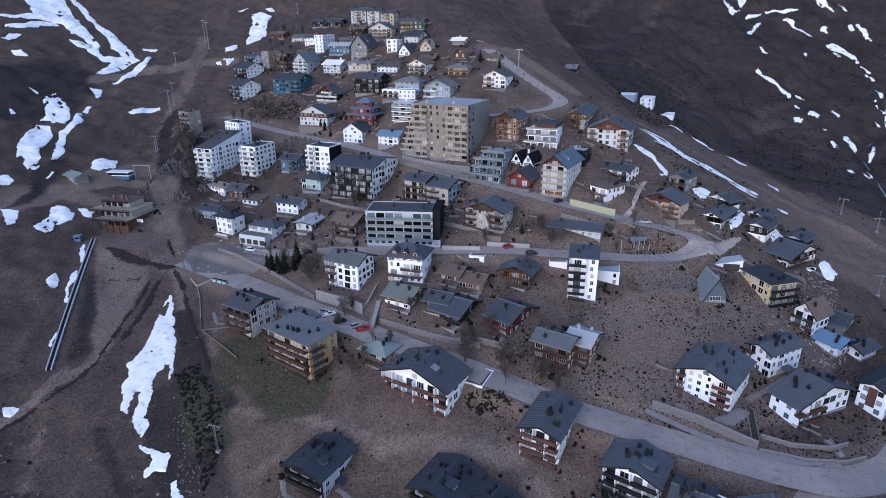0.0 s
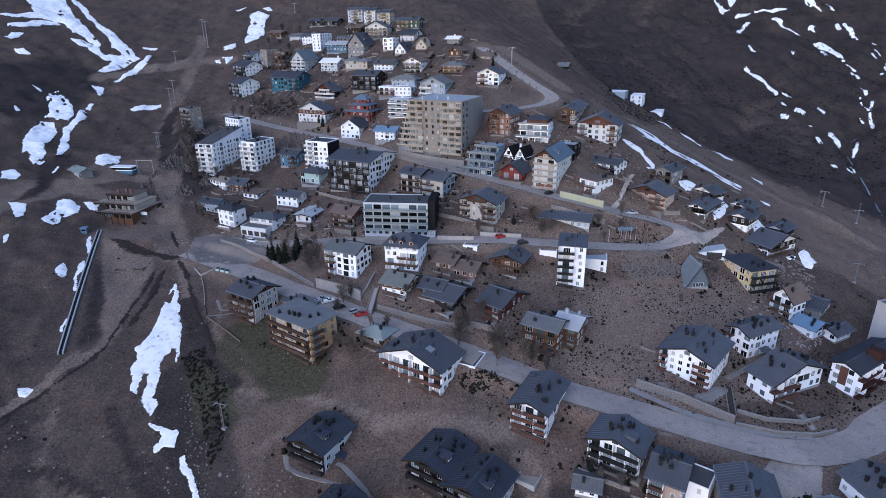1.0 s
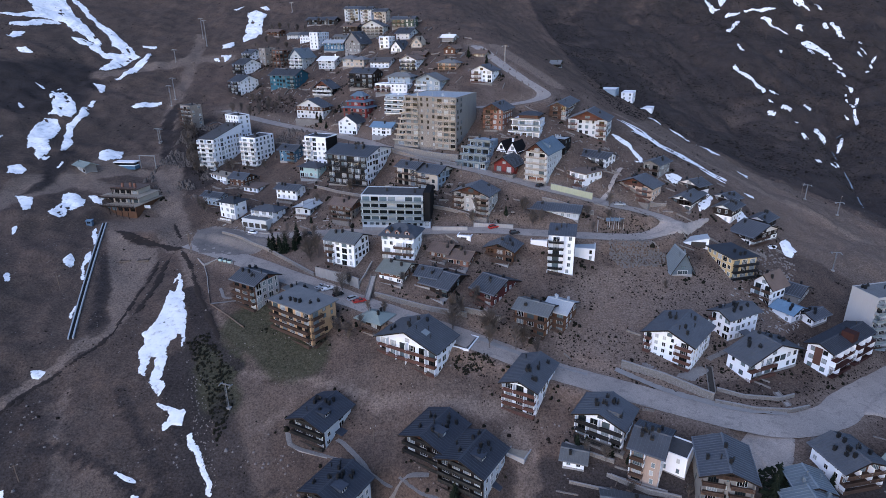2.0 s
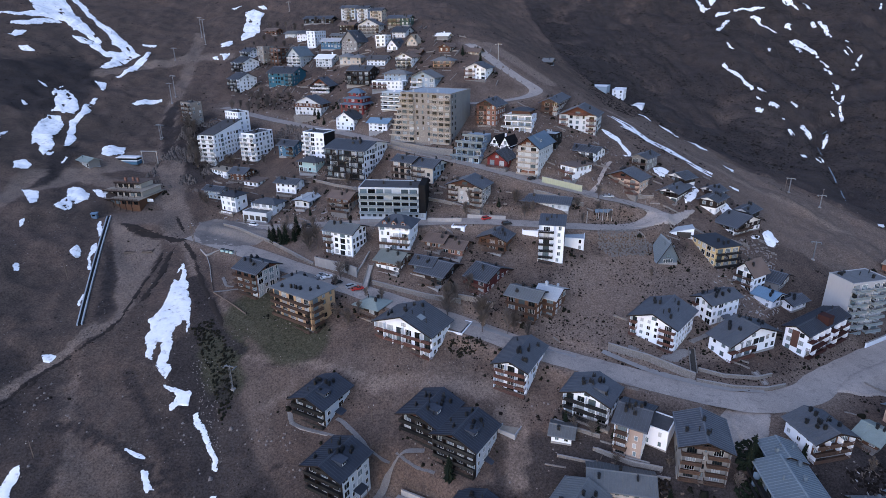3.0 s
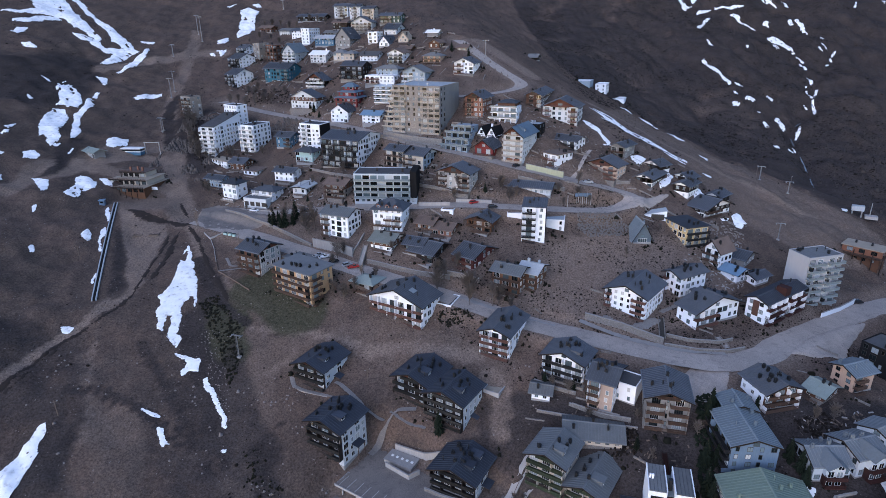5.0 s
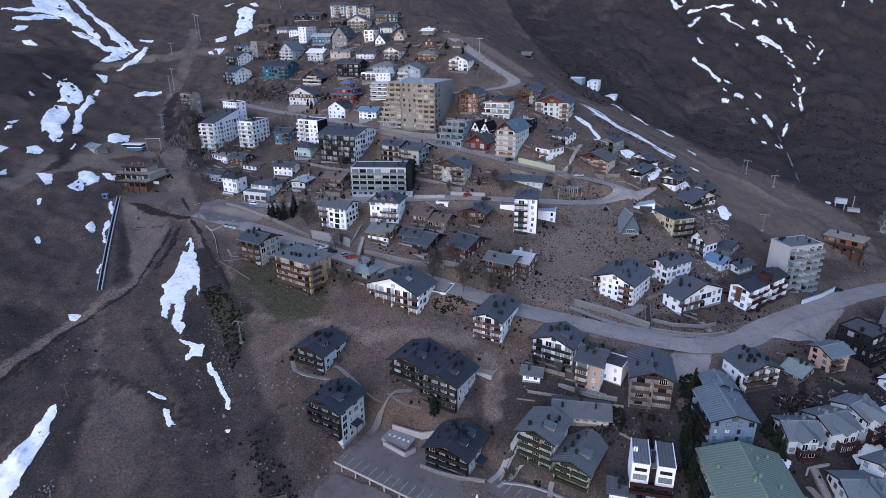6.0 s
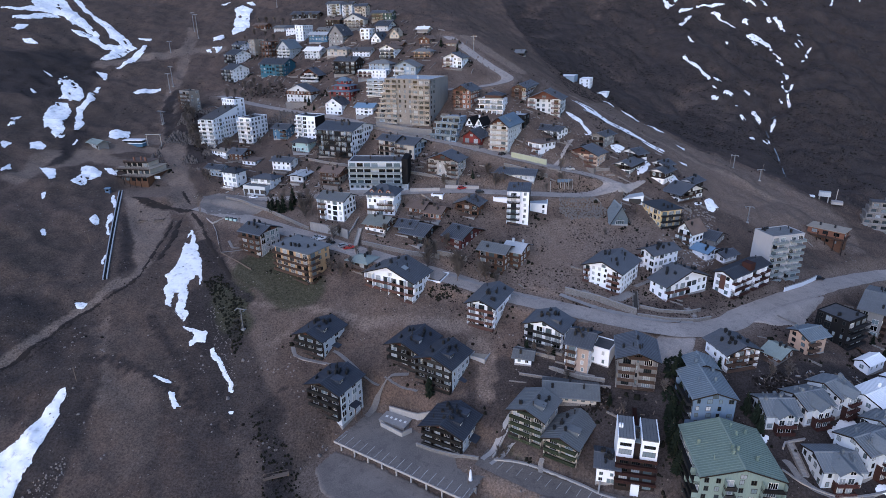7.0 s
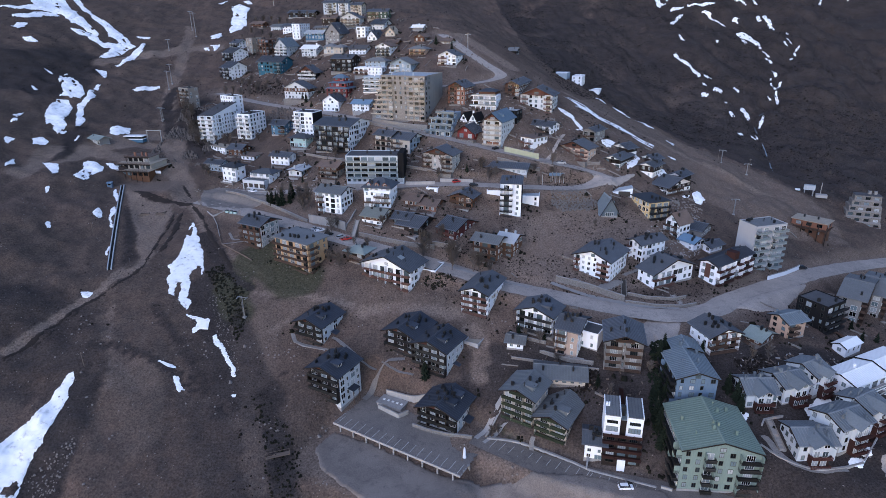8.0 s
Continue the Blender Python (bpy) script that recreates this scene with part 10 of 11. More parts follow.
def terrace_walls(area, count, seed, name, label, mat, yaws=(-25, 65)):
    """Short low walls and kerbs that terrace the plots between the houses."""
    rng = random.Random(seed)
    s, k = Shape(), 0
    while k < count:
        k += 1
        x, y = rng.uniform(area[0], area[2]), rng.uniform(area[1], area[3])
        a, l, h = radians(rng.choice(yaws) + rng.uniform(-14, 14)), rng.uniform(1.2, 4.0), rng.uniform(0.3, 0.9)
        n = 6
        px, py = x + math.cos(a) * np.linspace(-l, l, n), y + math.sin(a) * np.linspace(-l, l, n)
        if in_houses(px, py, 0.4).any() or on_road(px, py, 0.6).any() or not in_houses(np.array([x]), np.array([y]), 9.0)[0]:
            continue
        g = top(px, py)
        ox, oy = -math.sin(a) * 0.18, math.cos(a) * 0.18
        for q in range(n - 1):
            low = [(px[q] + ox, py[q] + oy), (px[q] - ox, py[q] - oy), (px[q + 1] - ox, py[q + 1] - oy), (px[q + 1] + ox, py[q + 1] + oy)]
            zz = [g[q], g[q], g[q + 1], g[q + 1]]
            s.hexa([(u, v, e - 0.7) for (u, v), e in zip(low, zz)], [(u, v, e + h) for (u, v), e in zip(low, zz)])
    tagged(new(name, s.done(name, mat)), label, "wall", kind="stuff")


terrace_walls((-150, 320, 60, 540), 420, 51, "plot_walls", "low grey walls terracing the plots of the upper houses", RUBBLE)
terrace_walls((-130, 215, 160, 320), 260, 52, "garden_walls", "low grey walls and kerbs between the village houses", RUBBLE, (-25,))
terrace_walls((20, 60, 220, 215), 60, 53, "yard_walls", "low stone walls and kerbs round the lower houses", RUBBLE, (-30,))


def twigs(seed, h, spread=1.0, stems=1):
    """A leafless tree: tapered trunk, steep limbs, a haze of fine upright twigs."""
    rng = random.Random(seed)
    t, c = Shape(), Shape()
    for st in range(stems):
        lean = Vector((rng.uniform(-0.5, 0.5), rng.uniform(-0.5, 0.5), 0)) * (0.25 if stems == 1 else 1.0)
        tip = Vector((0, 0, h)) + lean * h * 0.4
        mid = tip * 0.5 + Vector((rng.uniform(-0.1, 0.1), rng.uniform(-0.1, 0.1), 0))
        t.tube((0, 0, -0.5), mid, h * 0.022 / stems ** 0.5, h * 0.013, 6)
        t.tube(mid, tip, h * 0.013, 0.03, 5)
        for k in range(int(40 / stems ** 0.5)):
            f = rng.uniform(0.18, 0.97)
            root = mid * (f / 0.5) if f < 0.5 else mid + (tip - mid) * ((f - 0.5) / 0.5)
            a = rng.uniform(0, 6.283)
            out = Vector((math.cos(a), math.sin(a), 0))
            L = h * (0.10 + 0.26 * math.sin(math.pi * min(1.0, max(0.0, (f - 0.05) / 0.95)))) * rng.uniform(0.6, 1.15)
            d = (out * 0.55 * spread + Vector((0, 0, 0.85))).normalized()
            end = root + d * L
            c.tube(root, end, 0.065, 0.04, 3)
            for _ in range(9):
                g = root + d * L * rng.uniform(0.25, 1.0)
                e = (d + Vector((rng.uniform(-1, 1), rng.uniform(-1, 1), rng.uniform(-0.1, 0.7))) * 0.6).normalized()
                q = g + e * L * rng.uniform(0.25, 0.55)
                c.tube(g, q, 0.05, 0.03, 3)
    return t.done("trunk", BARK), c.done("crown", TWIG)


def bushy(seed, h):
    return twigs(seed, h, 1.7, 4)


def needles(seed, h):
    """A conifer: trunk and whorls of drooping feathered boughs."""
    rng = random.Random(seed)
    t, c = Shape(), Shape()
    t.tube((0, 0, -0.4), (0, 0, h), h * 0.028, h * 0.004, 6)
    n = int(h * 5.5)
    for k in range(n):
        f = k / n
        z = h * (0.06 + 0.94 * f)
        reach = h * 0.25 * (1 - f) ** 0.8 + 0.12
        for b in range(7):
            a = rng.uniform(0, 6.283)
            L = reach * rng.uniform(0.6, 1.12)
            tip = Vector((math.cos(a) * L, math.sin(a) * L, z - L * rng.uniform(0.15, 0.5)))
            side = Vector((-math.sin(a), math.cos(a), 0)) * L * 0.24
            root = Vector((0, 0, z))
            mid = (root + tip) / 2
            c.poly([root, mid + side + Vector((0, 0, -0.1 * L)), tip, mid - side + Vector((0, 0, -0.1 * L)), mid + Vector((0, 0, 0.10 * L))],
                   [(0, 1, 4), (1, 2, 4), (2, 3, 4), (3, 0, 4), (3, 2, 1, 0)])
    return t.done("trunk", BARK), c.done("crown", NEEDLE)


def tree_kind(name, maker, seed, h, label):
    a, b = maker(seed, h)
    o = new(name)
    tagged(o, label, "tree")
    part("trunk", a, o)
    part("crown", b, o)
    return o


BARE = []
BARE += [(-143.4, 553.8, 6), (-136.2, 555.1, 6), (-128.1, 552.4, 6), (-119.3, 545.4, 6), (-110.5, 537.8, 5), (-118.9, 410.6, 5)]
BARE += [(-154.8, 360.6, 8), (-148.2, 351.2, 8), (-146.9, 339.0, 9), (-139.7, 329.3, 8), (-140.2, 320.1, 8), (-134.8, 315.9, 7), (-152.1, 346.5, 7), (-134.5, 389.6, 6), (-128.7, 390.4, 6), (-122.0, 387.1, 6), (-116.0, 387.1, 7), (-109.9, 386.7, 6), (-103.0, 382.2, 6), (-114.1, 266.8, 6), (-118.4, 270.8, 5), (-116.9, 314.2, 5), (-49.2, 216.1, 9), (-52.1, 214.2, 8)]
BARE += [(7.3, 174.4, 10), (20.0, 166.2, 10), (28.9, 162.4, 8), (-36.5, 195.4, 6), (-33.9, 197.8, 5), (40.3, 229.1, 6), (19.0, 230.7, 6), (78.6, 231.5, 5), (29.9, 205.1, 5), (91.6, 191.3, 3), (-12.2, 192.0, 5), (-41.5, 266.3, 5)]
BARE += [(10.0, 177.2, 7), (6.9, 171.6, 8), (19.6, 166.0, 9), (31.3, 164.3, 7), (35.5, 159.5, 6), (-31.2, 168.9, 6), (-26.9, 172.9, 5), (-35.5, 172.8, 5), (-24.6, 179.5, 4), (-18.7, 179.5, 4)]
BARE += [(-52.6, 228.1, 6), (-55.8, 226.2, 6), (-60.9, 228.2, 5), (-65.8, 228.6, 6), (-67.3, 240.9, 4), (-134.7, 320.5, 7), (-142.3, 333.3, 7), (-132.0, 308.0, 6), (-126.7, 305.6, 5), (-114.4, 315.0, 5), (-103.9, 310.7, 5)]
BARE += [(-94.7, 310.6, 5), (-121.9, 311.5, 5), (-111.2, 394.3, 6), (-103.5, 393.6, 5), (-118.6, 401.5, 6), (-95.7, 392.3, 5), (-125.7, 406.7, 5), (17.0, 226.1, 6), (43.6, 224.5, 6), (47.1, 225.0, 5), (1.8, 255.5, 4), (-49.2, 253.1, 4), (-57.3, 262.9, 4)]
BARE += [(-100.4, 551.3, 6), (-109.5, 560.4, 5), (-92.1, 545.3, 6), (-83.2, 534.9, 5), (-64.8, 521.3, 5), (-141.4, 524.0, 5), (-130.0, 515.3, 5), (-121.1, 506.9, 5), (-148.6, 514.7, 4), (-154.4, 358.6, 6), (-147.9, 344.7, 7), (-149.4, 354.0, 6)]
BARE += [(44.5, 120.1, 4), (49.5, 117.5, 4), (120.9, 96.6, 5), (128.0, 98.1, 5), (68.5, 90.0, 4), (27.1, 86.5, 4), (29.6, 87.9, 4), (83.9, 95.3, 4), (91.4, 96.9, 4), (15.6, 183.3, 5), (19.3, 161.8, 7), (68.4, 104.1, 3), (45.0, 105.3, 3), (53.8, 107.7, 3)]
BARE += [(69.1, 221.0, 4), (77.1, 225.8, 4), (82.3, 223.4, 4), (68.4, 228.0, 4), (112.2, 208.0, 3), (135.2, 211.5, 3), (-88.3, 244.4, 3), (-74.2, 238.4, 3), (-78.2, 244.6, 3), (-37.6, 188.5, 4)]
kinds = [tree_kind("bare_tree", twigs if k % 2 == 0 else bushy, 40 + k, 6.0, "leafless grey-brown tree with fine twigs") for k in range(4)]
for k, (x, y, h) in enumerate(BARE):
    m = Matrix.Translation((x, y, top_at(x, y))) @ pose(0, 0, 0, 0, 0, k * 77) @ Matrix.Scale(h / 5.0, 4)
    if k < 4:
        kinds[k].matrix_world = m
    else:
        o = copy_thing(kinds[k % 4], Matrix.Identity(4))
        o.matrix_basis = m
FIRS = []
FIRS += [(-70.6, 226.2, 9), (-66.8, 223.3, 8), (-64.9, 224.3, 9), (-60.7, 229.5, 10), (-61.2, 224.7, 7), (-73.6, 230.0, 6), (-69.0, 353.2, 7), (-72.1, 356.7, 6), (32.3, 229.0, 5), (-57.3, 245.8, 4)]
FIRS += [(-69.2, 229.7, 6), (-64.6, 346.5, 5), (-56.8, 356.9, 4), (24.0, 376.9, 7), (34.7, 365.5, 6), (-57.9, 258.5, 4)]
FIRS += [(88.3, 99.4, 8), (91.9, 104.1, 7), (82.8, 86.7, 9), (80.1, 75.6, 10), (79.4, 70.4, 9), (80.3, 79.3, 9), (106.6, 85.1, 8), (107.9, 81.6, 8), (105.5, 102.6, 5), (65.4, 95.0, 5)]
FIRS += [(5.3, 112.1, 9), (51.3, 119.0, 5), (42.5, 123.4, 5), (55.6, 115.9, 4), (181.0, 127.1, 5), (179.8, 118.9, 5), (188.6, 121.5, 5), (107.8, 78.1, 7), (86.2, 86.4, 8), (87.9, 92.7, 7), (45.1, 123.3, 4)]
kinds = [tree_kind("fir_tree", needles, 70 + k, 7.0, "dark green conifer standing between the houses") for k in range(3)]
for k, (x, y, h) in enumerate(FIRS):
    m = Matrix.Translation((x, y, top_at(x, y))) @ pose(0, 0, 0, 0, 0, k * 77) @ Matrix.Scale(h / 7.0, 4)
    if k < 3:
        kinds[k].matrix_world = m
    else:
        o = copy_thing(kinds[k % 3], Matrix.Identity(4))
        o.matrix_basis = m


# ---- vehicles ----
def car(rear, front, colour, kind, label):
    """A parked vehicle from shaped body, cabin glass, wheels and lamps."""
    (ax, ay), (bx, by) = rear, front
    yaw = math.degrees(math.atan2(by - ay, bx - ax))
    x, y = (ax + bx) / 2, (ay + by) / 2
    z = max(top_at(x, y), top_at(ax, ay) * 0.5 + top_at(bx, by) * 0.5) + 0.16
    o = new("parked_" + ("pickup" if kind == "pickup" else "car"))
    o.matrix_world = pose(x, y, z, 0, 0, yaw)
    tagged(o, label, "pickup truck" if kind == "pickup" else "car", "parked vehicles")
    body_mat = CARPAINT[colour]
    L, W = (5.3, 1.85) if kind == "pickup" else (4.5, 1.8)
    prof = [(-L / 2, 0.35), (-L / 2, 0.95), (-L / 2 + 0.1, 1.02), (L * 0.22, 1.05), (L / 2 - 0.15, 0.88), (L / 2, 0.7), (L / 2, 0.35)]
    b = Shape()
    n = len(prof)
    pts = []
    for s, k in ((-1, 0.94), (-1, 1.0), (1, 1.0), (1, 0.94)):
        pts += [(px, s * W / 2 * k, pz if k == 1.0 or pz < 0.5 else pz) for px, pz in prof] if k == 1.0 else [(px * 0.985, s * (W / 2 + 0.0) * 1.0 - s * 0.06, pz + 0.03 if pz > 0.5 else pz - 0.03) for px, pz in prof]
    order = [1, 0, 3, 2]
    rows = [pts[n * k:n * k + n] for k in (1, 0, 3, 2)]
    flat = [p for r in rows for p in r]
    f = []
    for r in range(3):
        for k in range(n):
            a, c = r * n + k, r * n + (k + 1) % n
            f.append((a, c, c + n, a + n))
    f += [tuple(range(n - 1, -1, -1)), tuple(range(3 * n, 4 * n))]
    b.poly(flat, f)
    part("body", b.done("body", body_mat), o)
    c0, c1 = (-0.25, 1.35) if kind == "pickup" else (-2.0, 1.3)
    h0, h1 = 1.03, 1.62
    cab = Shape().hexa([(c0, -W / 2 + 0.1, h0), (c1, -W / 2 + 0.1, h0), (c1, W / 2 - 0.1, h0), (c0, W / 2 - 0.1, h0)],
                       [(c0 + 0.25, -W / 2 + 0.25, h1), (c1 - 0.75, -W / 2 + 0.25, h1), (c1 - 0.75, W / 2 - 0.25, h1), (c0 + 0.25, W / 2 - 0.25, h1)])
    cb = part("cabin_glass", cab.done("cabin_glass", CARGLASS), o, "dark tinted glazing")
    part("roof_panel", Shape().box(c0 + 0.22, -W / 2 + 0.22, h1 - 0.01, c1 - 0.72, W / 2 - 0.22, h1 + 0.06).done("roof_panel", body_mat), o)
    if kind == "pickup":
        part("bed", Shape().box(-L / 2 + 0.15, -W / 2 + 0.15, 1.0, c0 - 0.1, W / 2 - 0.15, 1.055).done("bed", TYRE), o)
    for px in (-L * 0.31, L * 0.31):
        for s in (-1, 1):
            w = part("wheel", Shape().tube((px, s * (W / 2 - 0.2), 0.18), (px, s * (W / 2 + 0.02), 0.18), 0.34, 0.34, 12).done("wheel", TYRE), o)
            part("rim", Shape().tube((px, s * (W / 2 + 0.02), 0.18), (px, s * (W / 2 + 0.03), 0.18), 0.2, 0.18, 10).done("rim", STEEL), w)
    for s in (-1, 1):
        part("headlight", Shape().box(L / 2 - 0.06, s * 0.62 - 0.18, 0.66, L / 2 + 0.015, s * 0.62 + 0.18, 0.8).done("headlight", FRAME_W), o)
        part("tail_light", Shape().box(-L / 2 - 0.015, s * 0.72 - 0.1, 0.7, -L / 2 + 0.05, s * 0.72 + 0.1, 0.92).done("tail_light", WALL["red"]), o)
    return o


CARPAINT = {
    "white": surface("white_car_paint", (0.75, 0.75, 0.76), 0.3, stain=0.05, var=0.03, bump=0),
    "silver": surface("silver_car_paint", (0.42, 0.44, 0.46), 0.3, 0.3, stain=0.05, var=0.03, bump=0),
    "black": surface("black_car_paint", (0.02, 0.02, 0.022), 0.25, stain=0.05, var=0.03, bump=0),
    "red": surface("red_car_paint", (0.35, 0.03, 0.025), 0.3, stain=0.05, var=0.03, bump=0),
}
for spec, colour, kind, label in (
    ([(-46.2, 194.9), (-43.9, 197.5)], "silver", "pickup", "silver pickup parked beside the road"),
    ([(-43.8, 194.0), (-40.7, 195.9)], "white", "pickup", "white pickup parked beside the road"),
    ([(-39.0, 189.7), (-36.0, 191.8)], "black", "car", "black estate car parked beside the road"),
    ([(-33.1, 187.0), (-29.9, 189.3)], "silver", "car", "silver estate car parked beside the road"),
    ([(-30.4, 185.7), (-26.9, 187.2)], "red", "pickup", "red pickup parked beside the road"),
    ([(24.7, 222.2), (27.8, 223.8)], "red", "car", "red car parked in a walled bay"),
    ([(33.2, 215.6), (35.9, 216.1)], "black", "car", "black car on the upper street"),
    ([(82.1, 236.1), (87.0, 235.5)], "silver", "pickup", "silver pickup at the road bend"),
    ([(62.5, 61.0), (67.4, 60.8)], "white", "car", "white car on the lower street"),
    ([(-86.4, 245.0), (-82.9, 243.4)], "white", "car", "white car by the garages"),
    ([(48.7, 244.2), (50.7, 246.1)], "black", "car", "small black car by the brick garage"),
    ([(-57.3, 234.5), (-54.5, 233.3)], "black", "car", "dark car under the bare trees"),
    ([(189.8, 178.5), (194.4, 178.0)], "black", "car", "dark car on the road shoulder"),
):
    car(spec[0], spec[1], colour, kind, label)


# ---- poles, lift and small works ----
def pylon(x, y, h, arms=1, label="slim grey steel lift pylon with cross-arm"):
    """A tubular pylon with foot, cross-arm, sheave trains and a ladder."""
    z = top_at(x, y)
    o = new("lift_pylon")
    o.matrix_world = pose(x, y, z, 0, 0, -20)
    tagged(o, label, "lift pylon", "lift pylons")
    part("footing", Shape().box(-0.7, -0.7, -1, 0.7, 0.7, 0.35).done("footing", CONCRETE), o)
    part("mast", Shape().tube((0, 0, 0.3), (0, 0, h), 0.22, 0.14, 10).done("mast", STEEL), o)
    part("cross_arm", Shape().box(-2.0, -0.14, h - 0.5, 2.0, 0.14, h - 0.22).done("cross_arm", STEEL), o)
    for s in (-1, 1):
        part("sheave_train", Shape().box(s * 1.9 - 0.12, -1.1, h - 0.85, s * 1.9 + 0.12, 1.1, h - 0.55).done("sheave_train", STEEL), o)
    lad = Shape()
    for k in range(int(h / 0.5)):
        lad.box(-0.25, -0.42, 0.6 + k * 0.5, 0.25, -0.38, 0.64 + k * 0.5)
    lad.box(-0.28, -0.43, 0.5, -0.22, -0.37, h - 0.5)
    lad.box(0.22, -0.43, 0.5, 0.28, -0.37, h - 0.5)
    part("ladder", lad.done("ladder", STEEL), o)


for x, y, h in [(174.6, 215.5, 8.8), (202.8, 287.8, 8.5), (212.8, 273.9, 7.2), (-67.6, 143.7, 9.5), (46.4, 368.0, 10.5), (-192.4, 521.4, 21.0), (-201.4, 473.2, 9.8), (-166.3, 346.2, 8.3), (-180.0, 402.2, 13.9), (-137.1, 615.4, 9.1), (-166.5, 344.3, 9.3), (-180.1, 410.3, 15.1), (-198.6, 532.3, 17.0)]:
    pylon(x, y, max(5.0, h))


def power_pole(x, y, h):
    z = top_at(x, y)
    o = new("power_pole")
    o.matrix_world = pose(x, y, z, 0, 0, 35)
    tagged(o, "weathered wooden power pole with cross-bar and insulators", "power pole", "power poles")
    part("post", Shape().tube((0, 0, -0.5), (0, 0, h), 0.15, 0.10, 7).done("post", POLEWOOD), o)
    part("cross_bar", Shape().box(-1.0, -0.06, h - 0.7, 1.0, 0.06, h - 0.55).done("cross_bar", POLEWOOD), o)
    for s in (-0.85, 0, 0.85):
        part("insulator", Shape().tube((s, 0, h - 0.55), (s, 0, h - 0.3), 0.07, 0.05, 6).done("insulator", FRAME_W), o)


for x, y, h in [(-109.6, 231.3, 8.1), (-83.0, 208.7, 7.7), (-19.3, 131.6, 6.4), (16.2, 77.0, 6.9), (-108.6, 230.2, 8.7), (14.0, 256.6, 4.7), (-38.0, 191.2, 5.7), (201.4, 289.4, 8.1), (218.2, 281.2, 8.3), (-118.0, 534.0, 7.2), (-132.1, 472.1, 8.8), (-184.0, 462.1, 8.6), (-111.8, 235.9, 7.5), (-150.1, 198.7, 4.7), (-118.4, 115.0, 5.7)]:
    power_pole(x, y, min(11.0, max(6.0, h)))

# conveyor lift for beginners
belt = new("conveyor_lift")
tagged(belt, "long grey conveyor lift with pale side rails on the slope", "conveyor lift")
for name, off, w, up, mat in (("belt", 0, 0.9, 0.25, TYRE), ("side_rail", -0.75, 0.42, 0.55, ROOF["light"]), ("side_rail", 0.75, 0.42, 0.55, ROOF["light"])):
    ux, uy = CONV[1][0] - CONV[0][0], CONV[1][1] - CONV[0][1]
    ln = math.hypot(ux, uy)
    nx, ny = -uy / ln, ux / ln
    v, f = [], []
    n = 40
    for k in range(n + 1):
        x, y = CONV[0][0] + ux * k / n, CONV[0][1] + uy * k / n
        z = float(conveyor_bed(np.array([x]), np.array([y]))[1][0]) + 0.12
        for s, dz in ((-1, -0.6), (1, -0.6), (1, up), (-1, up)):
            v.append((x + nx * (off + s * w / 2), y + ny * (off + s * w / 2), z + dz))
        if k:
            o = 4 * (k - 1)
            f += [(o + i, o + 4 + i, o + 4 + (i + 1) % 4, o + (i + 1) % 4) for i in range(4)]
    f += [(0, 1, 2, 3), (4 * n + 3, 4 * n + 2, 4 * n + 1, 4 * n)]
    part(name, mesh_of(name, v, f, (mat,)), belt)


def box_works(name, x, y, yaw, parts, label, category):
    o = new(name)
    o.matrix_world = pose(x, y, top_at(x, y), 0, 0, yaw)
    tagged(o, label, category)
    for pn, b, mat in parts:
        part(pn, Shape().box(*b).done(pn, mat), o)
    return o


SX, SY = (-172.3, 311.9)
box_works("lift_station", SX, SY, -8, [
    ("base", (-6, -2, -1, 6, 2.4, 0.9), WALL["blue"]), ("cabin", (-6, -2, 0.9, 6, 2.4, 1.4), WALL["white"]), ("glazing", (-5.8, -1.9, 1.4, 5.8, 2.3, 2.7), GLASS),
    ("roof", (-6.4, -2.5, 2.7, 6.4, 2.9, 3.2), ROOF["white"]), ("gantry_post", (7.5, 1, -1, 7.9, 1.4, 6.5), STEEL), ("gantry_post", (16.5, 1, -1, 16.9, 1.4, 6.5), STEEL), ("gantry_beam", (7.2, 0.9, 6.0, 17.2, 1.5, 6.4), STEEL)],
    "white and blue chairlift station with glazed cabin and gantry", "lift station")
SX, SY = (245.8, 259.7)
box_works("lift_station", SX, SY, -30, [
    ("cabin", (-3, -1.5, 3.2, 3, 1.5, 6), ROOF["light"]), ("leg", (-2.6, -0.3, -1, -2.0, 0.3, 3.2), STEEL), ("leg", (2.0, -0.3, -1, 2.6, 0.3, 3.2), STEEL),
    ("booth", (-8, -1.5, -1, -5, 1.5, 2.6), WALL["paleteal"]), ("booth_roof", (-8.3, -1.8, 2.6, -4.7, 1.8, 2.85), ROOF["white"]), ("mast", (6, -0.2, -1, 6.4, 0.2, 8), STEEL), ("platform", (4, -2, -0.8, 10, 2, 0.9), PALECONC)],
    "pale chairlift drive station at the edge of the piste", "lift station")
SX, SY = (114.0, 218.4)
o = new("garage")
o.matrix_world = pose(SX, SY, top_at(SX, SY), 0, 0, -12)
tagged(o, "low white wedge-shaped roadside garage with dark opening", "garage")
part("wall", Shape().hexa([(-6.5, -2.5, -3), (4.5, -2.5, -3), (4.5, 3, -3), (-6.5, 3, -3)], [(-6.5, -2.5, 0.6), (4.5, -2.5, 3.0), (4.5, 3, 3.0), (-6.5, 3, 0.6)]).done("wall", WALL["white"]), o)
part("roof", Shape().slab([(-6.7, -2.7, 0.72), (4.7, -2.7, 3.2), (4.7, 3.2, 3.2), (-6.7, 3.2, 0.72)], 0.15).done("roof", ROOF["light"]), o)
# Flat dark panel standing in for the shade inside the opening.
part("garage_door", Shape().box(-2.6, -2.58, -1.6, 3.4, -2.5, 1.2).done("garage_door", FRAME_D), o)
SX, SY = (-149.0, 269.8)
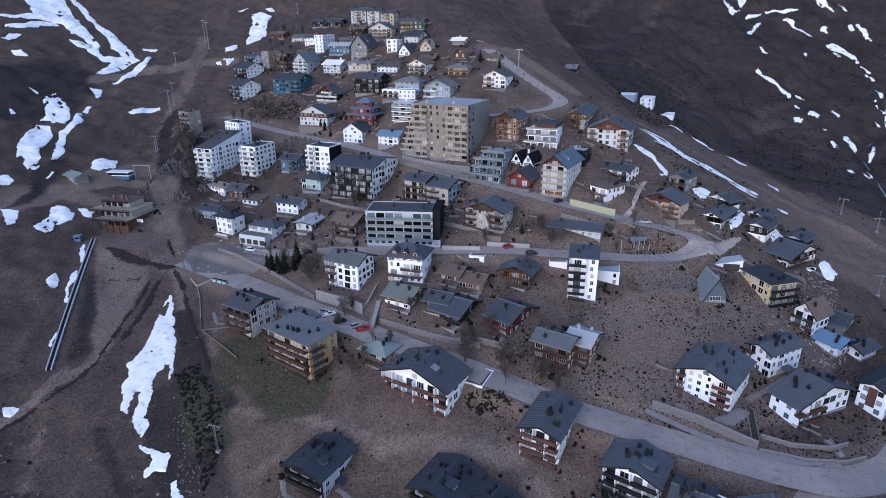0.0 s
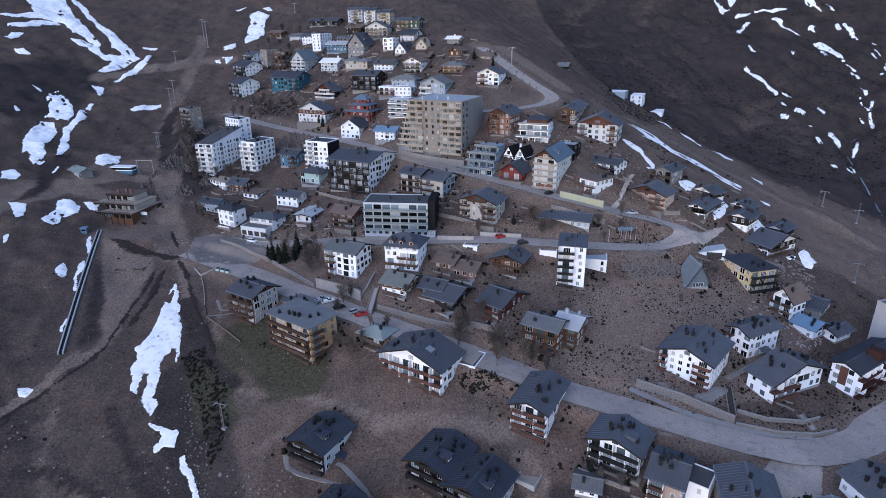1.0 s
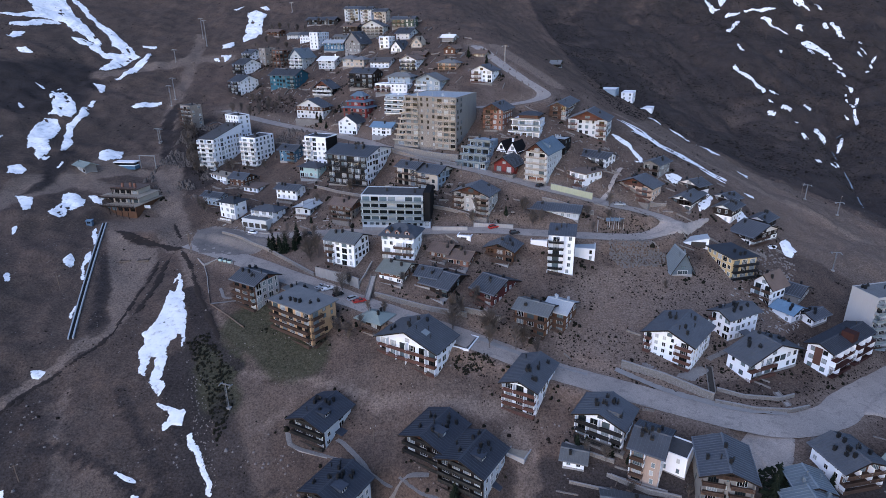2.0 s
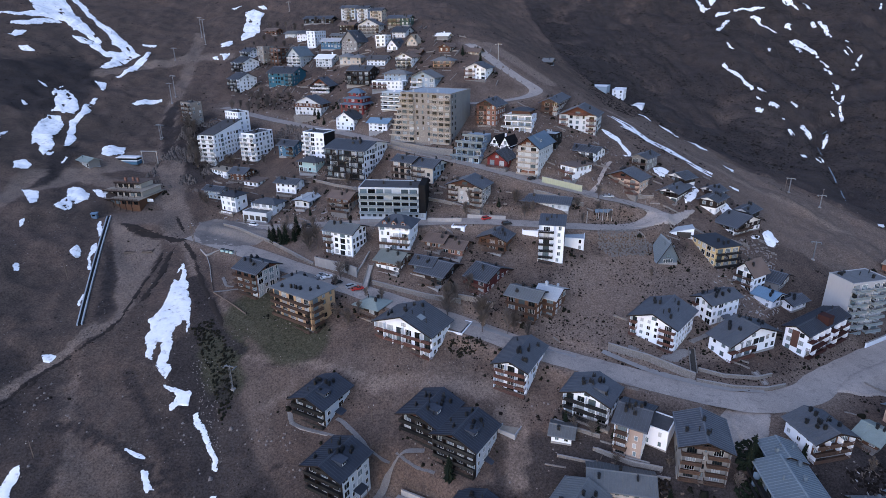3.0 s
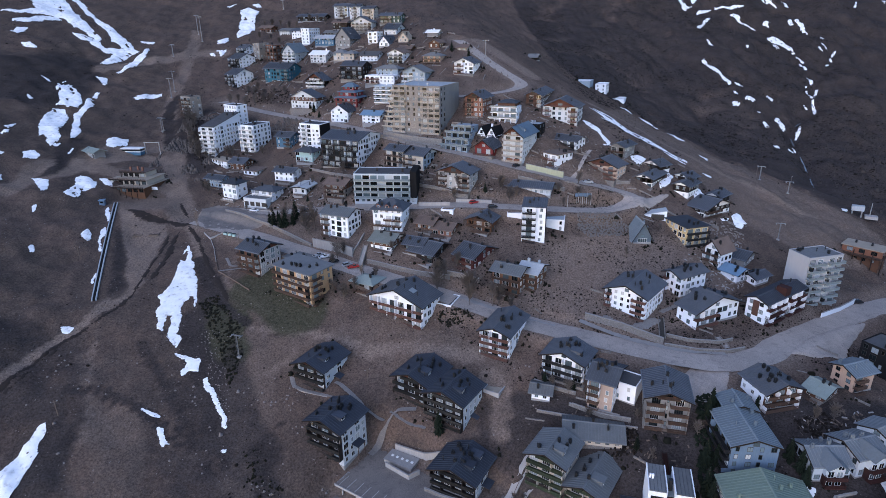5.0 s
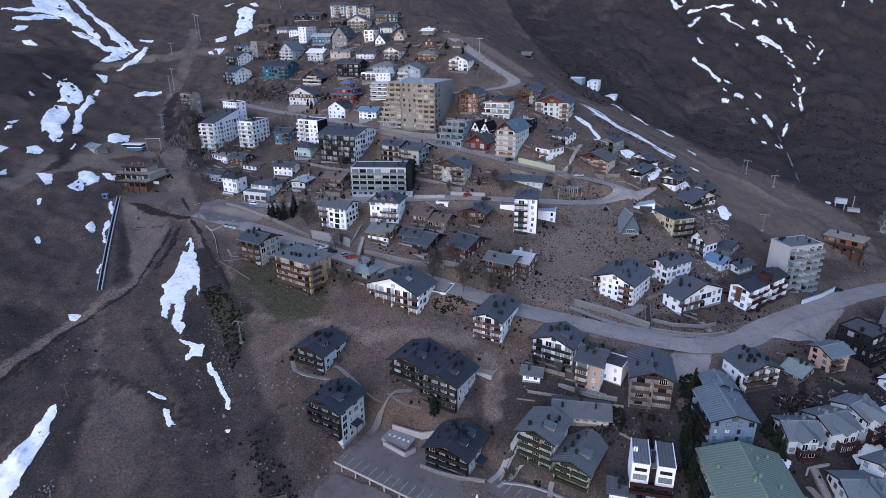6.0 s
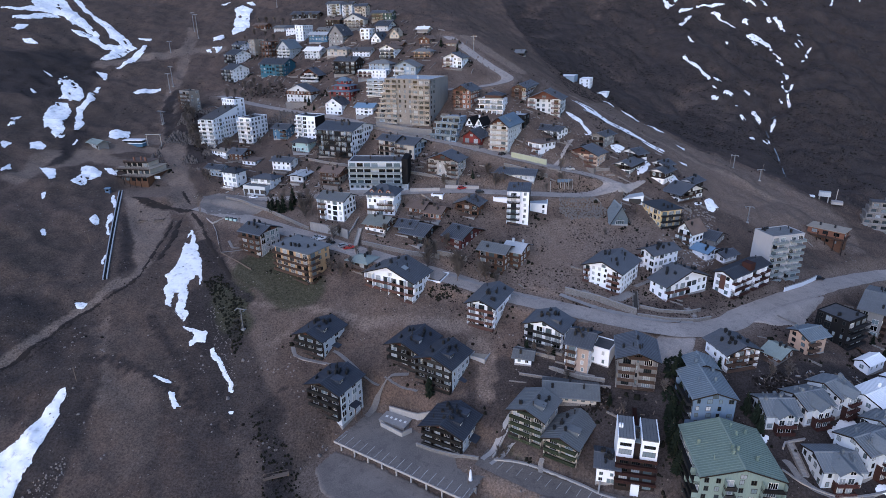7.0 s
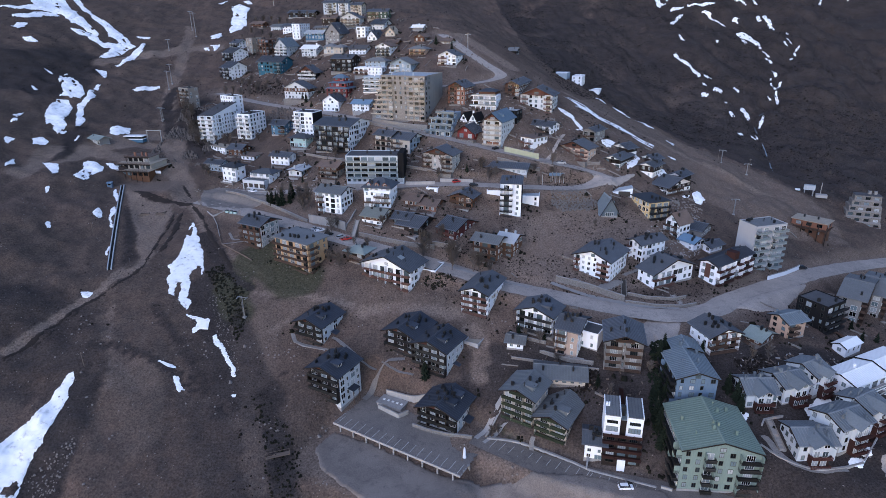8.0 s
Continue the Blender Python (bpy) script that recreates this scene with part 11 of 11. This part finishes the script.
box_works("banner_board", SX, SY, -12, [("board", (-7, -0.15, 0.6, 7, 0.0, 2.2), WALL["white"]), ("blue_stripe", (-6.6, -0.19, 1.7, -1.0, -0.15, 2.05), WALL["bluew"]), ("dark_bar", (-6.4, -0.19, 0.9, 4.0, -0.15, 1.2), WALL["bluew"]), ("post", (-6.6, 0, -1, -6.4, 0.2, 2.2), POLEWOOD), ("post", (6.4, 0, -1, 6.6, 0.2, 2.2), POLEWOOD)], "white and blue banner board before the restaurant", "sign")
SX, SY = (-163.4, 250.5)
box_works("ticket_booth", SX, SY, 10, [("body", (-1.2, -1.2, -0.5, 1.2, 1.2, 2.2), WALL["bluew"]), ("roof", (-1.5, -1.5, 2.2, 1.5, 1.5, 2.45), ROOF["blue"]), ("window", (-0.7, -1.24, 1.0, 0.7, -1.2, 1.8), GLASS)], "small blue ticket booth on the snow slope", "booth")
for sx, sy in [(-135.3, 223.6), (-127.7, 223.9)]:
    box_works("timber_pit_frame", sx, sy, 8, [("rail", (-2.2, -1.6, -0.2, 2.2, -1.3, 0.35), POLEWOOD), ("rail", (-2.2, 1.3, -0.2, 2.2, 1.6, 0.35), POLEWOOD), ("rail", (-2.2, -1.3, -0.2, -1.9, 1.3, 0.35), POLEWOOD), ("rail", (1.9, -1.3, -0.2, 2.2, 1.3, 0.35), POLEWOOD), ("infill", (-1.9, -1.3, -0.2, 1.9, 1.3, 0.12), EARTH)], "square timber frame set in the dirt", "timber frame")
SX, SY = (-7.2, 108.9)
o = box_works("low_garage", SX, SY, -31, [("body", (-5.2, -2.6, -2, 5.2, 2.6, 1.3), PALECONC), ("roof_edge", (-5.4, -2.8, 1.3, 5.4, 2.8, 1.5), CONCRETE)] + [("skylight", (-3.9 + k * 1.9, -0.4, 1.5, -3.1 + k * 1.9, 0.4, 1.75), FRAME_W) for k in range(5)], "low concrete garage roof with five white skylights", "garage")
SX, SY = (-45.1, 85.4)
box_works("footbridge", SX, SY, 15, [("plank_deck", (-4, -0.9, 0.5, 4, 0.9, 0.7), POLEWOOD), ("handrail", (-4, -0.95, 1.5, 4, -0.87, 1.6), POLEWOOD), ("handrail", (-4, 0.87, 1.5, 4, 0.95, 1.6), POLEWOOD), ("post", (-3.9, -0.95, 0.6, -3.75, -0.85, 1.6), POLEWOOD), ("post", (3.75, -0.95, 0.6, 3.9, -0.85, 1.6), POLEWOOD), ("post", (-3.9, 0.85, 0.6, -3.75, 0.95, 1.6), POLEWOOD), ("post", (3.75, 0.85, 0.6, 3.9, 0.95, 1.6), POLEWOOD)], "small wooden footbridge over the stream bed", "footbridge")
for sx, sy in [(71.6, 222.3), (77.1, 223.8), (79.1, 223.7), (81.2, 223.9), (83.3, 223.8)]:
    box_works("tennis_post", sx, sy, -20, [("post", (-0.15, -0.15, -0.5, 0.15, 0.15, 5.5), PALECONC)], "bare pale concrete post in a row", "post")
for sx, sy in [(-92.7, 220.6), (-90.4, 219.7), (-88.2, 218.7)]:
    box_works("rubbish_container", sx, sy, -15, [("bin", (-0.8, -0.6, 0, 0.8, 0.6, 1.2), WALL["paleteal"]), ("lid", (-0.85, -0.65, 1.2, 0.85, 0.65, 1.35), RAIL["dark"])], "pale green rubbish container with dark lid", "container")
for sx, sy in [(76.2, 223.6), (78.2, 223.7), (80.2, 223.8), (82.2, 223.9)]:
    box_works("display_board", sx, sy, -20, [("panel", (-0.8, -0.12, 3.6, 0.8, 0.0, 5.2), WALL["bluew"]), ("frame", (-0.9, 0.0, 3.5, 0.9, 0.06, 5.3), FRAME_D), ("leg", (-0.06, 0.06, -0.5, 0.06, 0.18, 5.2), STEEL)], "blue display board on a steel leg", "sign")
SX, SY = (17.1, 78.5)
o = new("stone_marker")
o.matrix_world = pose(SX, SY, 5.06)
tagged(o, "tall white pointed marker on the corner of the deck", "marker")
part("shaft", Shape().tube((0, 0, -1), (0, 0, 3.2), 0.75, 0.35, 9).done("shaft", WALL["white"]), o)
part("tip", Shape().tube((0, 0, 3.2), (0, 0, 4.0), 0.35, 0.2, 9).done("tip", WALL["white"]), o)
